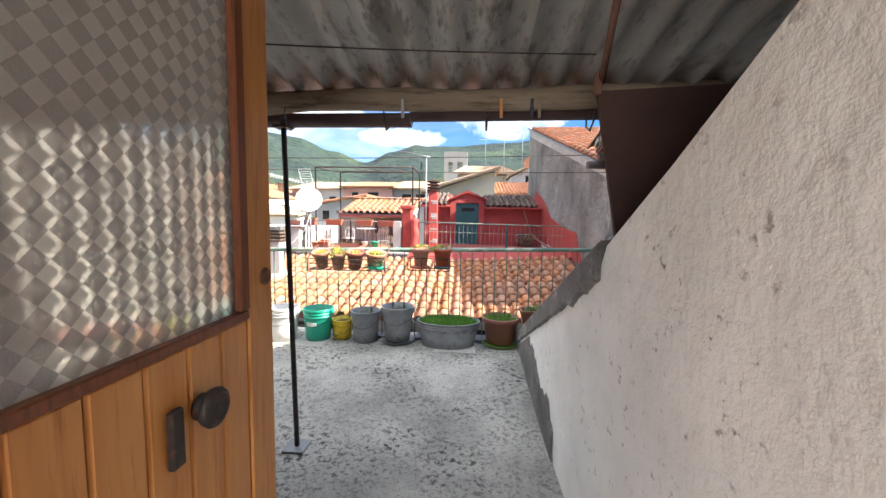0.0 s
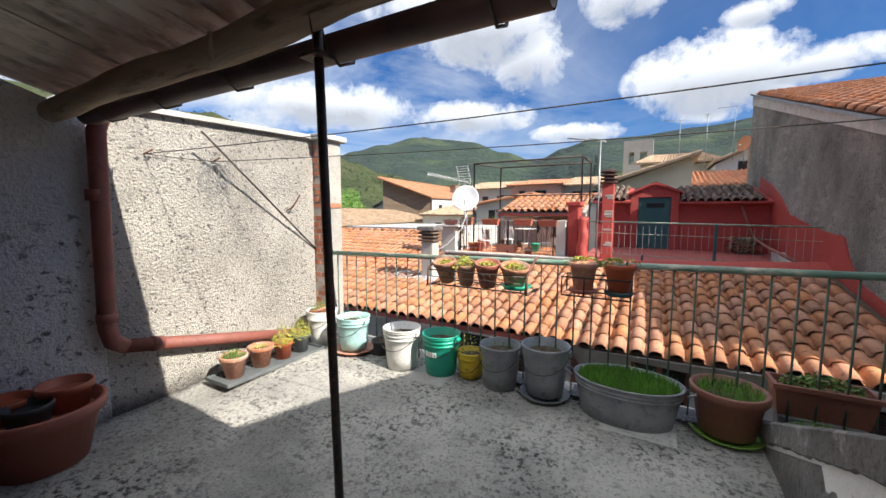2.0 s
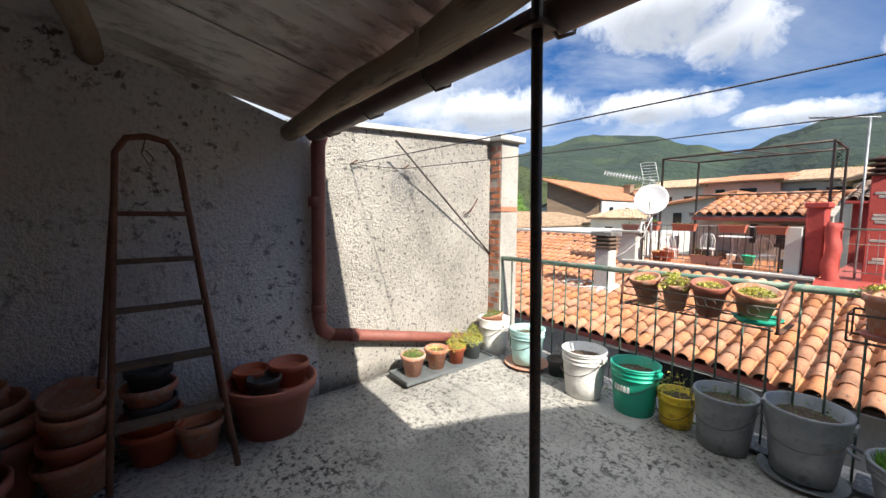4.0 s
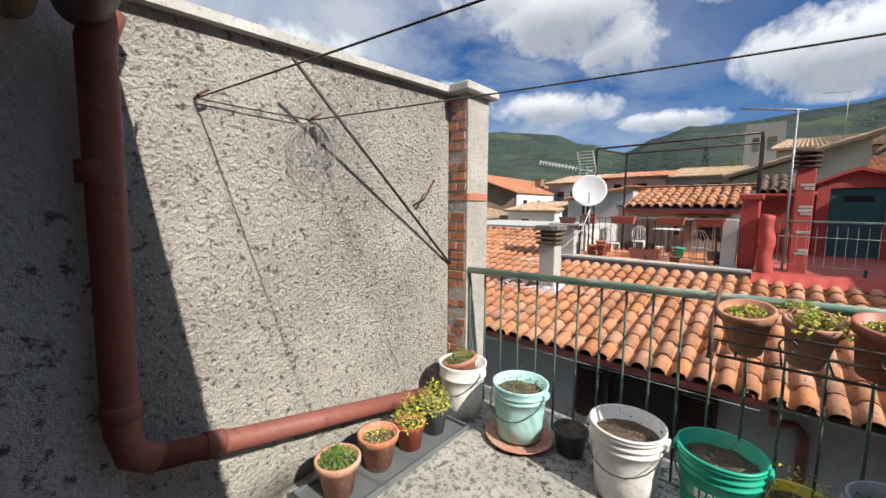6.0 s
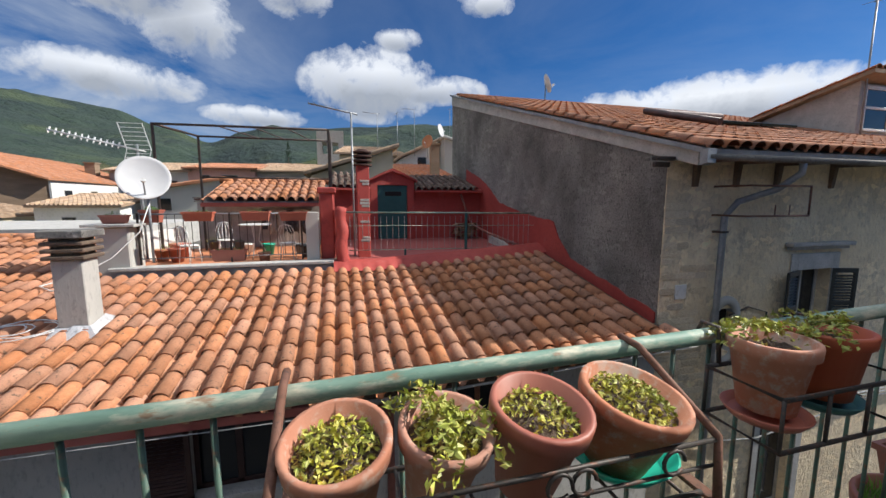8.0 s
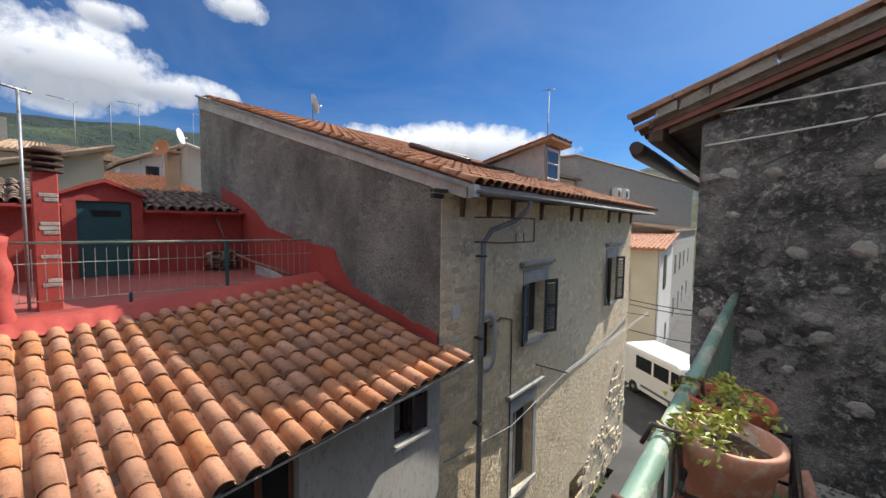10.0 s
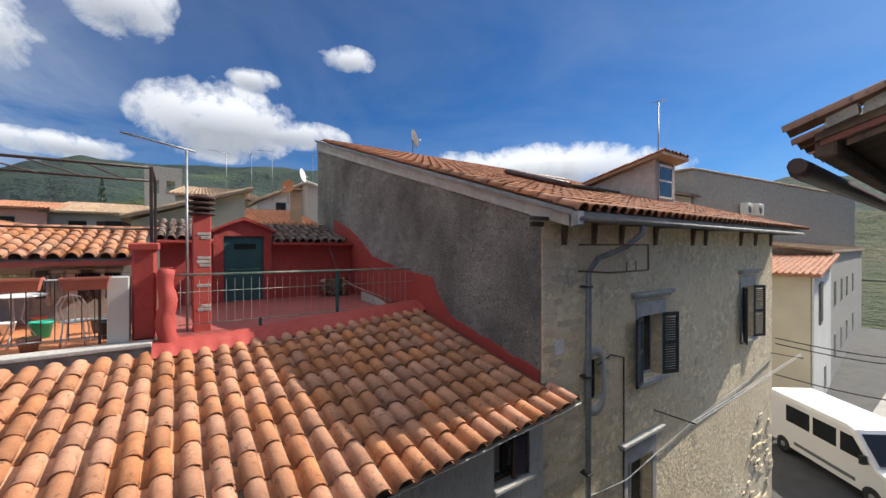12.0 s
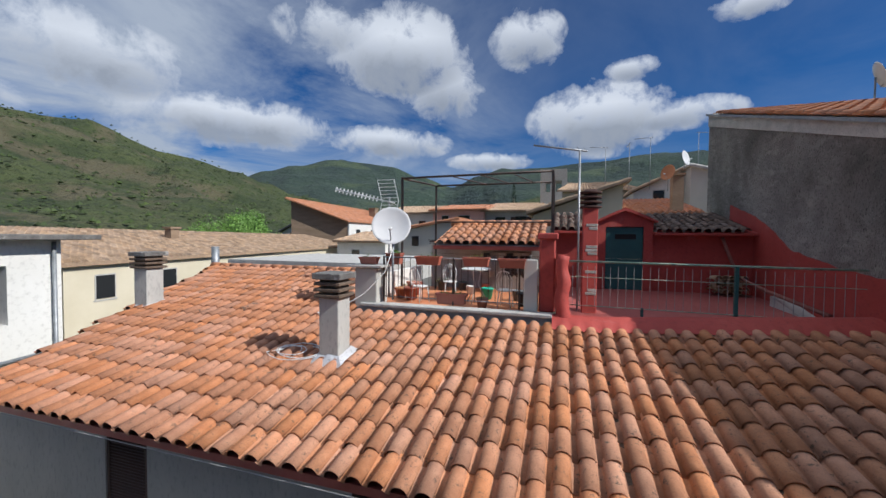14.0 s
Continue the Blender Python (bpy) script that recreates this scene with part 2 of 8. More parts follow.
M = dict(
    concrete=surface("terrace concrete", (0.17, 0.17, 0.16), (0.46, 0.445, 0.41), (0.12, 0.12, 0.115), 1.1, 55, 1.0, 0.012, 0.92, spread=(0.30, 0.58), spots=((0.035, 0.035, 0.033), 26, 0.515, 0.95, 1.7)),
    roughcast=surface("roughcast render", (0.40, 0.375, 0.335), (0.70, 0.665, 0.60), (0.80, 0.76, 0.68), 1.3, 50, 1.0, 0.07, 0.95, spots=((0.12, 0.11, 0.10), 27, 0.55, 0.85), stain=((0.07, 0.065, 0.06), -2.2, 0.33, 0.6, 0.85)),
    oldplaster=surface("old white plaster", (0.76, 0.76, 0.76), (0.88, 0.87, 0.86), (0.58, 0.57, 0.55), 1.1, 38, 1.0, 0.05, 0.9, spots=((0.10, 0.095, 0.09), 15, 0.55, 0.9, 1.6), stain=((0.06, 0.06, 0.06), -2.4, 0.22, 0.6, 0.9)),
    whiteplaster=surface("white limewash plaster", (0.70, 0.68, 0.64), (0.86, 0.84, 0.80), None, 1.6, 10, 0.42, 0.03, 0.88, spots=((0.22, 0.19, 0.16), 19, 0.60, 0.9, 1.3)),
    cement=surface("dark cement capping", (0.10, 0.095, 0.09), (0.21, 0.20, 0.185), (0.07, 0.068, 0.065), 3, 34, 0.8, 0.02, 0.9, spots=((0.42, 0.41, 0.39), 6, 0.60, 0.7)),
    coping=surface("pale cement coping", (0.38, 0.37, 0.35), (0.52, 0.51, 0.48), (0.25, 0.25, 0.24), 4, 40, 0.4, 0.008, 0.9),
    brick=surface("red brick", (0.40, 0.13, 0.06), (0.52, 0.20, 0.10), (0.30, 0.17, 0.12), 9, 60, 0.6, 0.006, 0.9, vary=0.5),
    mortar=surface("rough mortar", (0.34, 0.32, 0.29), (0.46, 0.44, 0.40), (0.24, 0.23, 0.21), 5, 50, 0.8, 0.015, 0.95),
    stone=surface("dark rubble stone wall", (0.15, 0.145, 0.137), (0.44, 0.42, 0.39), (0.66, 0.63, 0.57), 2.4, 30, 1.0, 0.12, 0.95, spread=(0.46, 0.58), spots=((0.045, 0.044, 0.042), 5.5, 0.55, 0.9, 1.1)),
    pebble=surface("pale wall stone", (0.30, 0.28, 0.25), (0.48, 0.46, 0.42), (0.20, 0.19, 0.18), 6, 40, 0.6, 0.01, 0.95, vary=0.5),
    graywall=surface("grey roughcast gable", (0.20, 0.19, 0.175), (0.44, 0.415, 0.38), (0.07, 0.068, 0.065), 0.8, 34, 1.0, 0.10, 0.95, spots=((0.62, 0.59, 0.54), 40, 0.60, 0.8, 0.7), stain=((0.50, 0.46, 0.40), -0.12, 0.25, 0.5, 0.35), stretch=(1, 1, 0.6)),
    beige=surface("peeling beige render", (0.82, 0.66, 0.43), (0.90, 0.77, 0.54), (0.68, 0.54, 0.36), 0.7, 16, 1.0, 0.05, 0.93, spots=((0.42, 0.33, 0.23), 2.4, 0.58, 0.7, 0.8), stretch=(1, 1, 0.7)),
    neighbour=surface("grey white render", (0.40, 0.39, 0.365), (0.50, 0.49, 0.455), (0.33, 0.32, 0.30), 0.8, 20, 0.35, 0.01, 0.92, spots=((0.25, 0.24, 0.22), 3.0, 0.58, 0.5, 0.8), stretch=(1, 1, 0.4)),
    tile=surface("terracotta roof tile", (0.40, 0.165, 0.075), (0.50, 0.225, 0.11), (0.30, 0.14, 0.08), 7, 70, 0.7, 0.006, 0.88, vary=0.42, spots=((0.085, 0.068, 0.05), 16, 0.57, 0.85, 4.0)),
    tileb=surface("terracotta tiles", (0.40, 0.162, 0.074), (0.49, 0.215, 0.105), (0.30, 0.14, 0.08), 7, 70, 0.7, 0.006, 0.88, island=0.34, spots=((0.085, 0.068, 0.05), 9, 0.56, 0.8, 2.0)),
    oldtile=surface("weathered roof tiles", (0.33, 0.22, 0.14), (0.46, 0.32, 0.20), (0.22, 0.17, 0.12), 4, 30, 0.5, 0.01, 0.9, island=0.6),
    browntile=surface("brown weathered roof tile", (0.20, 0.11, 0.075), (0.33, 0.19, 0.13), (0.13, 0.09, 0.065), 6, 30, 0.6, 0.01, 0.92, vary=0.5),
    darktile=surface("dark mossy roof tiles", (0.16, 0.11, 0.085), (0.25, 0.17, 0.13), (0.10, 0.085, 0.07), 5, 30, 0.5, 0.01, 0.9, island=0.5),
    lichen=surface("lichen", (0.55, 0.33, 0.05), (0.48, 0.46, 0.36), None, 8, 50, 0.5, 0.004, 0.95),
    red=surface("red masonry paint", (0.34, 0.045, 0.036), (0.41, 0.065, 0.05), (0.28, 0.042, 0.035), 1.2, 14, 0.35, 0.015, 0.75, spots=((0.38, 0.10, 0.09), 2.5, 0.6, 0.6)),
    redfloor=surface("red terrace paint", (0.28, 0.065, 0.055), (0.35, 0.09, 0.078), (0.21, 0.055, 0.05), 1.0, 12, 0.3, 0.01, 0.7),
    greenrail=surface("peeling green rail paint", (0.12, 0.23, 0.175), (0.26, 0.38, 0.30), (0.66, 0.62, 0.48), 9, 16, 0.6, 0.004, 0.6, stretch=(0.35, 1, 1), spots=((0.30, 0.17, 0.09), 24, 0.60, 0.8)),
    greendoor=surface("dark green paint", (0.02, 0.085, 0.085), (0.03, 0.11, 0.105), None, 2, 30, 0.1, 0.003, 0.5),
    iron=surface("dark iron", (0.035, 0.033, 0.03), (0.07, 0.06, 0.055), (0.16, 0.07, 0.04), 12, 60, 0.3, 0.002, 0.55, 0.4),
    rust=surface("rusty iron", (0.14, 0.06, 0.035), (0.20, 0.10, 0.07), (0.07, 0.045, 0.035), 14, 70, 0.4, 0.003, 0.8, 0.2),
    galv=surface("galvanised zinc", (0.22, 0.235, 0.25), (0.33, 0.345, 0.36), (0.17, 0.18, 0.19), 4, 20, 0.15, 0.003, 0.5, 0.45),
    pipe=surface("red brown pipe paint", (0.19, 0.062, 0.045), (0.26, 0.09, 0.068), (0.13, 0.05, 0.04), 5, 40, 0.25, 0.003, 0.6),
    gutter=surface("dark brown gutter", (0.05, 0.03, 0.028), (0.09, 0.05, 0.045), None, 5, 40, 0.2, 0.003, 0.5),
    copper=surface("red brown gutter", (0.30, 0.07, 0.05), (0.36, 0.10, 0.075), None, 5, 40, 0.2, 0.003, 0.5),
    logwood=surface("weathered log", (0.20, 0.145, 0.095), (0.36, 0.29, 0.21), (0.10, 0.07, 0.05), 5, 26, 0.8, 0.012, 0.9, stretch=(0.15, 1, 1)),
    oldwood=surface("old timber", (0.10, 0.07, 0.05), (0.17, 0.12, 0.085), (0.06, 0.045, 0.035), 5, 26, 0.6, 0.01, 0.9),
    pine=surface("varnished pine", (0.55, 0.24, 0.065), (0.66, 0.33, 0.10), (0.42, 0.16, 0.04), 4, 14, 0.12, 0.003, 0.35, stretch=(5, 5, 0.35), spots=((0.16, 0.05, 0.015), 3.0, 0.66, 0.8)),
    darkwood=surface("dark stained wood", (0.16, 0.05, 0.02), (0.22, 0.075, 0.03), (0.10, 0.035, 0.015), 5, 22, 0.15, 0.003, 0.4, stretch=(5, 5, 0.4)),
    board=surface("dark brown board", (0.045, 0.022, 0.018), (0.07, 0.035, 0.028), None, 3, 20, 0.2, 0.004, 0.95),
    fibro=surface("corrugated fibre cement", (0.44, 0.42, 0.385), (0.68, 0.655, 0.61), (0.24, 0.23, 0.21), 3.0, 20, 0.5, 0.008, 0.85, stretch=(1, 0.3, 1), spots=((0.17, 0.13, 0.10), 4, 0.54, 0.75, 1.2)),
    terracotta=surface("terracotta pot", (0.42, 0.15, 0.075), (0.50, 0.22, 0.13), (0.50, 0.36, 0.28), 6, 40, 0.3, 0.004, 0.8, vary=0.3, spots=((0.42, 0.36, 0.30), 5, 0.56, 0.75)),
    plasticpot=surface("terracotta plastic", (0.36, 0.085, 0.045), (0.42, 0.115, 0.06), None, 4, 40, 0.1, 0.003, 0.5, vary=0.3),
    brownpot=surface("brown plastic", (0.20, 0.075, 0.05), (0.26, 0.105, 0.07), (0.16, 0.07, 0.05), 4, 30, 0.1, 0.003, 0.5),
    blackpot=surface("black plastic", (0.025, 0.027, 0.03), (0.045, 0.047, 0.05), None, 5, 40, 0.1, 0.003, 0.5),
    greypot=surface("grey pot", (0.10, 0.115, 0.12), (0.14, 0.15, 0.155), None, 5, 40, 0.1, 0.003, 0.6),
    white=surface("white plastic", (0.68, 0.68, 0.66), (0.75, 0.75, 0.73), (0.55, 0.53, 0.48), 3, 18, 0.08, 0.003, 0.4),
    teal=surface("pale teal plastic", (0.34, 0.58, 0.57), (0.40, 0.64, 0.62), (0.30, 0.48, 0.47), 3, 18, 0.08, 0.003, 0.45),
    green=surface("green plastic", (0.01, 0.34, 0.22), (0.02, 0.42, 0.28), None, 3, 18, 0.08, 0.003, 0.4),
    yellow=surface("yellow plastic", (0.72, 0.50, 0.02), (0.78, 0.56, 0.04), (0.35, 0.24, 0.04), 3, 18, 0.08, 0.003, 0.45),
    soil=surface("dry soil", (0.06, 0.04, 0.028), (0.12, 0.085, 0.06), (0.20, 0.16, 0.11), 20, 90, 0.9, 0.01, 1.0),
    leaf=surface("bright leaves", (0.08, 0.17, 0.02), (0.14, 0.26, 0.035), None, 6, 60, 0.1, 0.001, 0.55, island=0.7),
    grass=surface("fresh grass", (0.10, 0.26, 0.02), (0.16, 0.38, 0.03), None, 5, 60, 0.0, 0.001, 0.6, island=0.7),
    dryleaf=surface("yellowing succulent leaves", (0.42, 0.40, 0.04), (0.26, 0.34, 0.05), (0.36, 0.20, 0.06), 8, 60, 0.0, 0.001, 0.5, island=0.7),
    deadleaf=surface("withered plant", (0.12, 0.08, 0.045), (0.17, 0.12, 0.07), None, 8, 60, 0.0, 0.001, 0.8, island=0.7),
    treeleaf=surface("tree leaves", (0.10, 0.22, 0.03), (0.16, 0.30, 0.04), None, 0.6, 6, 0.0, 0.001, 0.7, island=0.6),
    pineleaf=surface("conifer needles", (0.02, 0.05, 0.02), (0.035, 0.075, 0.03), None, 0.6, 6, 0.0, 0.001, 0.8, island=0.5),
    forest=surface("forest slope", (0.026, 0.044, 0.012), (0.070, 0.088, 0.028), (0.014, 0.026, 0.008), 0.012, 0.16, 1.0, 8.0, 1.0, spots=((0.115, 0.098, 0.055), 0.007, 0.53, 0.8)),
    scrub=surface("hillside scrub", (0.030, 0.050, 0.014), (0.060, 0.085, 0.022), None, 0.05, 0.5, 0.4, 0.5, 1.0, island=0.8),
    # bluer than the near forest: distance haze is mixed into the base colours
    hazyforest=surface("hazy far forest slope", (0.016, 0.032, 0.030), (0.034, 0.060, 0.036), (0.012, 0.026, 0.028), 0.0022, 0.02, 1.0, 40.0, 1.0, spots=((0.060, 0.085, 0.040), 0.0016, 0.55, 0.7)),
    asphalt=surface("asphalt", (0.05, 0.05, 0.05), (0.075, 0.073, 0.07), (0.035, 0.035, 0.035), 1.2, 60, 0.4, 0.005, 0.9),
    paleroad=surface("pale paved lane", (0.30, 0.285, 0.26), (0.38, 0.36, 0.33), None, 1.2, 30, 0.3, 0.005, 0.9),
    cream=surface("cream render", (0.58, 0.52, 0.38), (0.66, 0.60, 0.46), None, 0.5, 12, 0.2, 0.01, 0.9),
    whitewall=surface("white render", (0.66, 0.65, 0.61), (0.74, 0.73, 0.70), (0.55, 0.54, 0.51), 0.4, 8, 0.2, 0.01, 0.9),
    pink=surface("pink render", (0.60, 0.34, 0.27), (0.66, 0.40, 0.32), None, 0.4, 8, 0.2, 0.01, 0.9),
    grayhouse=surface("pale grey render", (0.42, 0.41, 0.38), (0.50, 0.49, 0.45), None, 0.4, 8, 0.2, 0.01, 0.9),
    brownbrick=surface("brown brickwork", (0.24, 0.17, 0.11), (0.31, 0.22, 0.15), (0.19, 0.14, 0.10), 0.8, 14, 0.4, 0.02, 0.95, stretch=(1, 1, 4)),
    # near-black base: the shade inside openings is put into this colour
    dark=surface("near-black interior shade", (0.012, 0.012, 0.012), (0.02, 0.018, 0.016), None, 2, 20, 0.0, 0.001, 0.9),
    shutter=surface("dark brown shutter", (0.045, 0.018, 0.014), (0.065, 0.028, 0.02), None, 3, 30, 0.15, 0.003, 0.55),
    blackshutter=surface("black green shutter", (0.018, 0.02, 0.02), (0.03, 0.032, 0.03), None, 3, 30, 0.15, 0.003, 0.5),
    frame=surface("red brown window wood", (0.17, 0.06, 0.03), (0.22, 0.08, 0.04), None, 4, 30, 0.1, 0.003, 0.5),
    paint=surface("white vehicle paint", (0.76, 0.77, 0.78), (0.79, 0.80, 0.81), None, 1, 30, 0.0, 0.001, 0.25),
    rubber=surface("black rubber", (0.02, 0.02, 0.02), (0.03, 0.03, 0.03), None, 6, 40, 0.2, 0.002, 0.8),
    cable=surface("grey cable", (0.25, 0.25, 0.25), (0.32, 0.32, 0.32), None, 6, 40, 0.0, 0.001, 0.6),
    baluster=surface("dark green baluster paint", (0.04, 0.085, 0.065), (0.09, 0.16, 0.12), (0.16, 0.09, 0.05), 8, 40, 0.3, 0.002, 0.6),
    darkzinc=surface("dull brown zinc", (0.13, 0.12, 0.11), (0.22, 0.21, 0.19), (0.09, 0.075, 0.06), 4, 30, 0.3, 0.003, 0.7, 0.2),
    facestone=surface("pale facing stone", (0.72, 0.57, 0.37), (0.90, 0.78, 0.56), (0.50, 0.40, 0.27), 7, 40, 1.0, 0.015, 0.95, vary=0.3),
    dish=surface("pale grey dish", (0.60, 0.60, 0.60), (0.66, 0.66, 0.66), None, 3, 30, 0.0, 0.001, 0.4),
    orange=surface("orange floor tiles", (0.50, 0.18, 0.075), (0.58, 0.24, 0.11), None, 3, 30, 0.1, 0.002, 0.7),
    flashing=surface("silver flashing", (0.55, 0.55, 0.56), (0.70, 0.70, 0.71), (0.35, 0.35, 0.35), 6, 25, 0.6, 0.01, 0.45, 0.4),
    tarp=surface("dark bitumen sheet", (0.02, 0.024, 0.032), (0.035, 0.04, 0.05), (0.20, 0.22, 0.25), 3, 40, 0.2, 0.004, 0.6),
)



def rubble(m, scale, amount):
    """Lay uneven stones of differing tone, with pale joints, over a wall material."""
    t = m.node_tree
    b = t.nodes["Principled BSDF"]
    col = b.inputs["Base Color"].links[0].from_socket
    bp = b.inputs["Normal"].links[0].from_node
    height = bp.inputs["Height"].links[0].from_socket
    co = t.nodes.new("ShaderNodeTexCoord")
    warp = node(t, "ShaderNodeTexNoise", Scale=scale * 0.8, Detail=4.0)
    t.links.new(co.outputs["Object"], warp.inputs["Vector"])
    add = t.nodes.new("ShaderNodeVectorMath")
    add.operation = "MULTIPLY_ADD"
    t.links.new(warp.outputs["Color"], add.inputs[0])
    add.inputs[1].default_value = (0.22, 0.22, 0.22)
    t.links.new(co.outputs["Object"], add.inputs[2])
    mp = t.nodes.new("ShaderNodeMapping")
    mp.inputs["Scale"].default_value = (1, 0.8, 1.5)
    t.links.new(add.outputs[0], mp.inputs[0])
    cell = node(t, "ShaderNodeTexVoronoi", Scale=scale)
    edge = node(t, "ShaderNodeTexVoronoi", Scale=scale)
    edge.feature = "DISTANCE_TO_EDGE"
    for v in (cell, edge):
        t.links.new(mp.outputs[0], v.inputs["Vector"])
    tone = ramp(t, cell.outputs["Color"], [(0.2, 0.45), (0.5, 0.95), (0.85, 1.9)])
    mask = node(t, "ShaderNodeTexNoise", Scale=1.3, Detail=5.0, Roughness=0.6)
    t.links.new(co.outputs["Object"], mask.inputs["Vector"])
    shown = math_node(t, "MULTIPLY", ramp(t, mask.outputs[0], [(0.42, 0.1), (0.56, 1.0)]), amount)
    col = blend(t, shown, col, blend(t, 1.0, col, tone, "MULTIPLY"))
    joint = math_node(t, "MULTIPLY", ramp(t, edge.outputs["Distance"], [(0.0, 1.0), (0.07, 0.0)]), shown)
    col = blend(t, math_node(t, "MULTIPLY", joint, 0.35), col, (0.05, 0.048, 0.045))
    t.links.new(col, b.inputs["Base Color"])
    t.links.new(math_node(t, "SUBTRACT", height, math_node(t, "MULTIPLY", joint, 0.2)), bp.inputs["Height"])


rubble(M["stone"], 6.0, 0.6)
rubble(M["graywall"], 6.0, 0.25)
rubble(M["beige"], 7.0, 0.25)


def glass_material():
    m = bpy.data.materials.new("window glass")
    m.use_nodes = True
    b = m.node_tree.nodes["Principled BSDF"]
    b.inputs["Base Color"].default_value = (0.02, 0.022, 0.025, 1)
    b.inputs["Roughness"].default_value = 0.08
    return m


M["glass"] = glass_material()


def frosted_material():
    """Patterned door glass: a lattice of clear diamonds pressed into frosted glass."""
    m = bpy.data.materials.new("patterned door glass")
    m.use_nodes = True
    t = m.node_tree
    b = t.nodes["Principled BSDF"]
    co = t.nodes.new("ShaderNodeTexCoord")
    mp = t.nodes.new("ShaderNodeMapping")
    mp.inputs["Rotation"].default_value = (radians(45), 0, 0)
    t.links.new(co.outputs["Object"], mp.inputs[0])
    ck = node(t, "ShaderNodeTexChecker", Scale=40.0)
    mp.inputs["Location"].default_value = (0.013, 0, 0)
    t.links.new(mp.outputs[0], ck.inputs["Vector"])
    nz = node(t, "ShaderNodeTexNoise", Scale=260.0, Detail=3.0)
    t.links.new(co.outputs["Object"], nz.inputs["Vector"])
    col = blend(t, ck.outputs["Fac"], (0.62, 0.61, 0.59), (0.99, 0.98, 0.95))
    t.links.new(col, b.inputs["Base Color"])
    b.inputs["Roughness"].default_value = 0.35
    rf = node(t, "ShaderNodeBsdfRefraction", Roughness=0.5, IOR=1.03)
    rf.inputs["Color"].default_value = (0.97, 0.96, 0.93, 1)
    tr = t.nodes.new("ShaderNodeBsdfTranslucent")
    t.links.new(col, tr.inputs[0])
    mx = t.nodes.new("ShaderNodeMixShader")
    mx.inputs[0].default_value = 0.65
    bp = node(t, "ShaderNodeBump", Strength=0.6, Distance=0.002)
    t.links.new(math_node(t, "ADD", nz.outputs[0], ck.outputs["Fac"]), bp.inputs["Height"])
    t.links.new(bp.outputs[0], b.inputs["Normal"])
    t.links.new(bp.outputs[0], tr.inputs["Normal"])
    t.links.new(b.outputs[0], mx.inputs[1])
    t.links.new(tr.outputs[0], mx.inputs[2])
    my = t.nodes.new("ShaderNodeMixShader")
    t.links.new(math_node(t, "ADD", math_node(t, "MULTIPLY", ck.outputs["Fac"], 0.5), 0.12), my.inputs[0])
    t.links.new(mx.outputs[0], my.inputs[1])
    t.links.new(rf.outputs[0], my.inputs[2])
    mx = my
    t.links.new(mx.outputs[0], t.nodes["Material Output"].inputs[0])
    return m


M["frosted"] = frosted_material()


# ---- mesh helpers ----
def flush(bm, smooth=False):
    bmesh.ops.recalc_face_normals(bm, faces=bm.faces)
    if smooth:
        for f in bm.faces:
            f.smooth = True
    me = bpy.data.meshes.new("mesh")
    bm.to_mesh(me)
    bm.free()
    return me


def box(bm, x0, x1, y0, y1, z0, z1, bevel=0.0, turn=None, mid=None):
    b = bmesh.new()
    bmesh.ops.create_cube(b, size=1)
    bmesh.ops.scale(b, vec=(abs(x1 - x0), abs(y1 - y0), abs(z1 - z0)), verts=b.verts)
    if bevel:
        bmesh.ops.bevel(b, geom=b.edges[:], offset=bevel, segments=1, affect="EDGES", clamp_overlap=True)
    c = Vector(((x0 + x1) / 2, (y0 + y1) / 2, (z0 + z1) / 2))
    m = Matrix.Translation(c)
    if turn is not None:
        pivot = Vector(mid) if mid is not None else c
        m = Matrix.Translation(pivot) @ turn.to_4x4() @ Matrix.Translation(-pivot) @ m
    join(bm, b, m)


def join(bm, b, m=None):
    vs = {}
    for v in b.verts:
        vs[v] = bm.verts.new(m @ v.co if m else v.co)
    for f in b.faces:
        g = bm.faces.new([vs[v] for v in f.verts])
        g.smooth = f.smooth
    b.free()


def prism(bm, pts, lo, hi, axis="x"):
    """A plate: an outline in the two other axes, carried from lo to hi along the axis."""
    def at(p, s):
        return {"x": (s, p[0], p[1]), "y": (p[0], s, p[1]), "z": (p[0], p[1], s)}[axis]
    a = [bm.verts.new(at(p, lo)) for p in pts]
    b = [bm.verts.new(at(p, hi)) for p in pts]
    n = len(pts)
    bm.faces.new(a)
    bm.faces.new(b[::-1])
    for i in range(n):
        bm.faces.new((a[i], b[i], b[(i + 1) % n], a[(i + 1) % n]))


def tube(bm, pts, r, seg=8, closed=False):
    pts = [Vector(p) for p in pts]
    rings = []
    prev = None
    n = len(pts)
    for i, p in enumerate(pts):
        a = pts[(i - 1) % n] if (i or closed) else p
        b = pts[(i + 1) % n] if (i < n - 1 or closed) else p
        d = (b - a).normalized()
        u = d.cross(Vector((0, 0, 1))) if prev is None else prev - d * prev.dot(d)
        if u.length < 1e-4:
            u = d.cross(Vector((1, 0, 0)))
        u.normalize()
        prev = u
        w = d.cross(u)
        rr = r[i] if isinstance(r, (list, tuple)) else r
        rings.append([bm.verts.new(p + (u * math.cos(2 * math.pi * k / seg) + w * math.sin(2 * math.pi * k / seg)) * rr) for k in range(seg)])
    for i in range(n if closed else n - 1):
        A, B = rings[i], rings[(i + 1) % n]
        for k in range(seg):
            f = bm.faces.new((A[k], A[(k + 1) % seg], B[(k + 1) % seg], B[k]))
            f.smooth = seg > 5
    if not closed:
        bm.faces.new(rings[0][::-1])
        bm.faces.new(rings[-1])


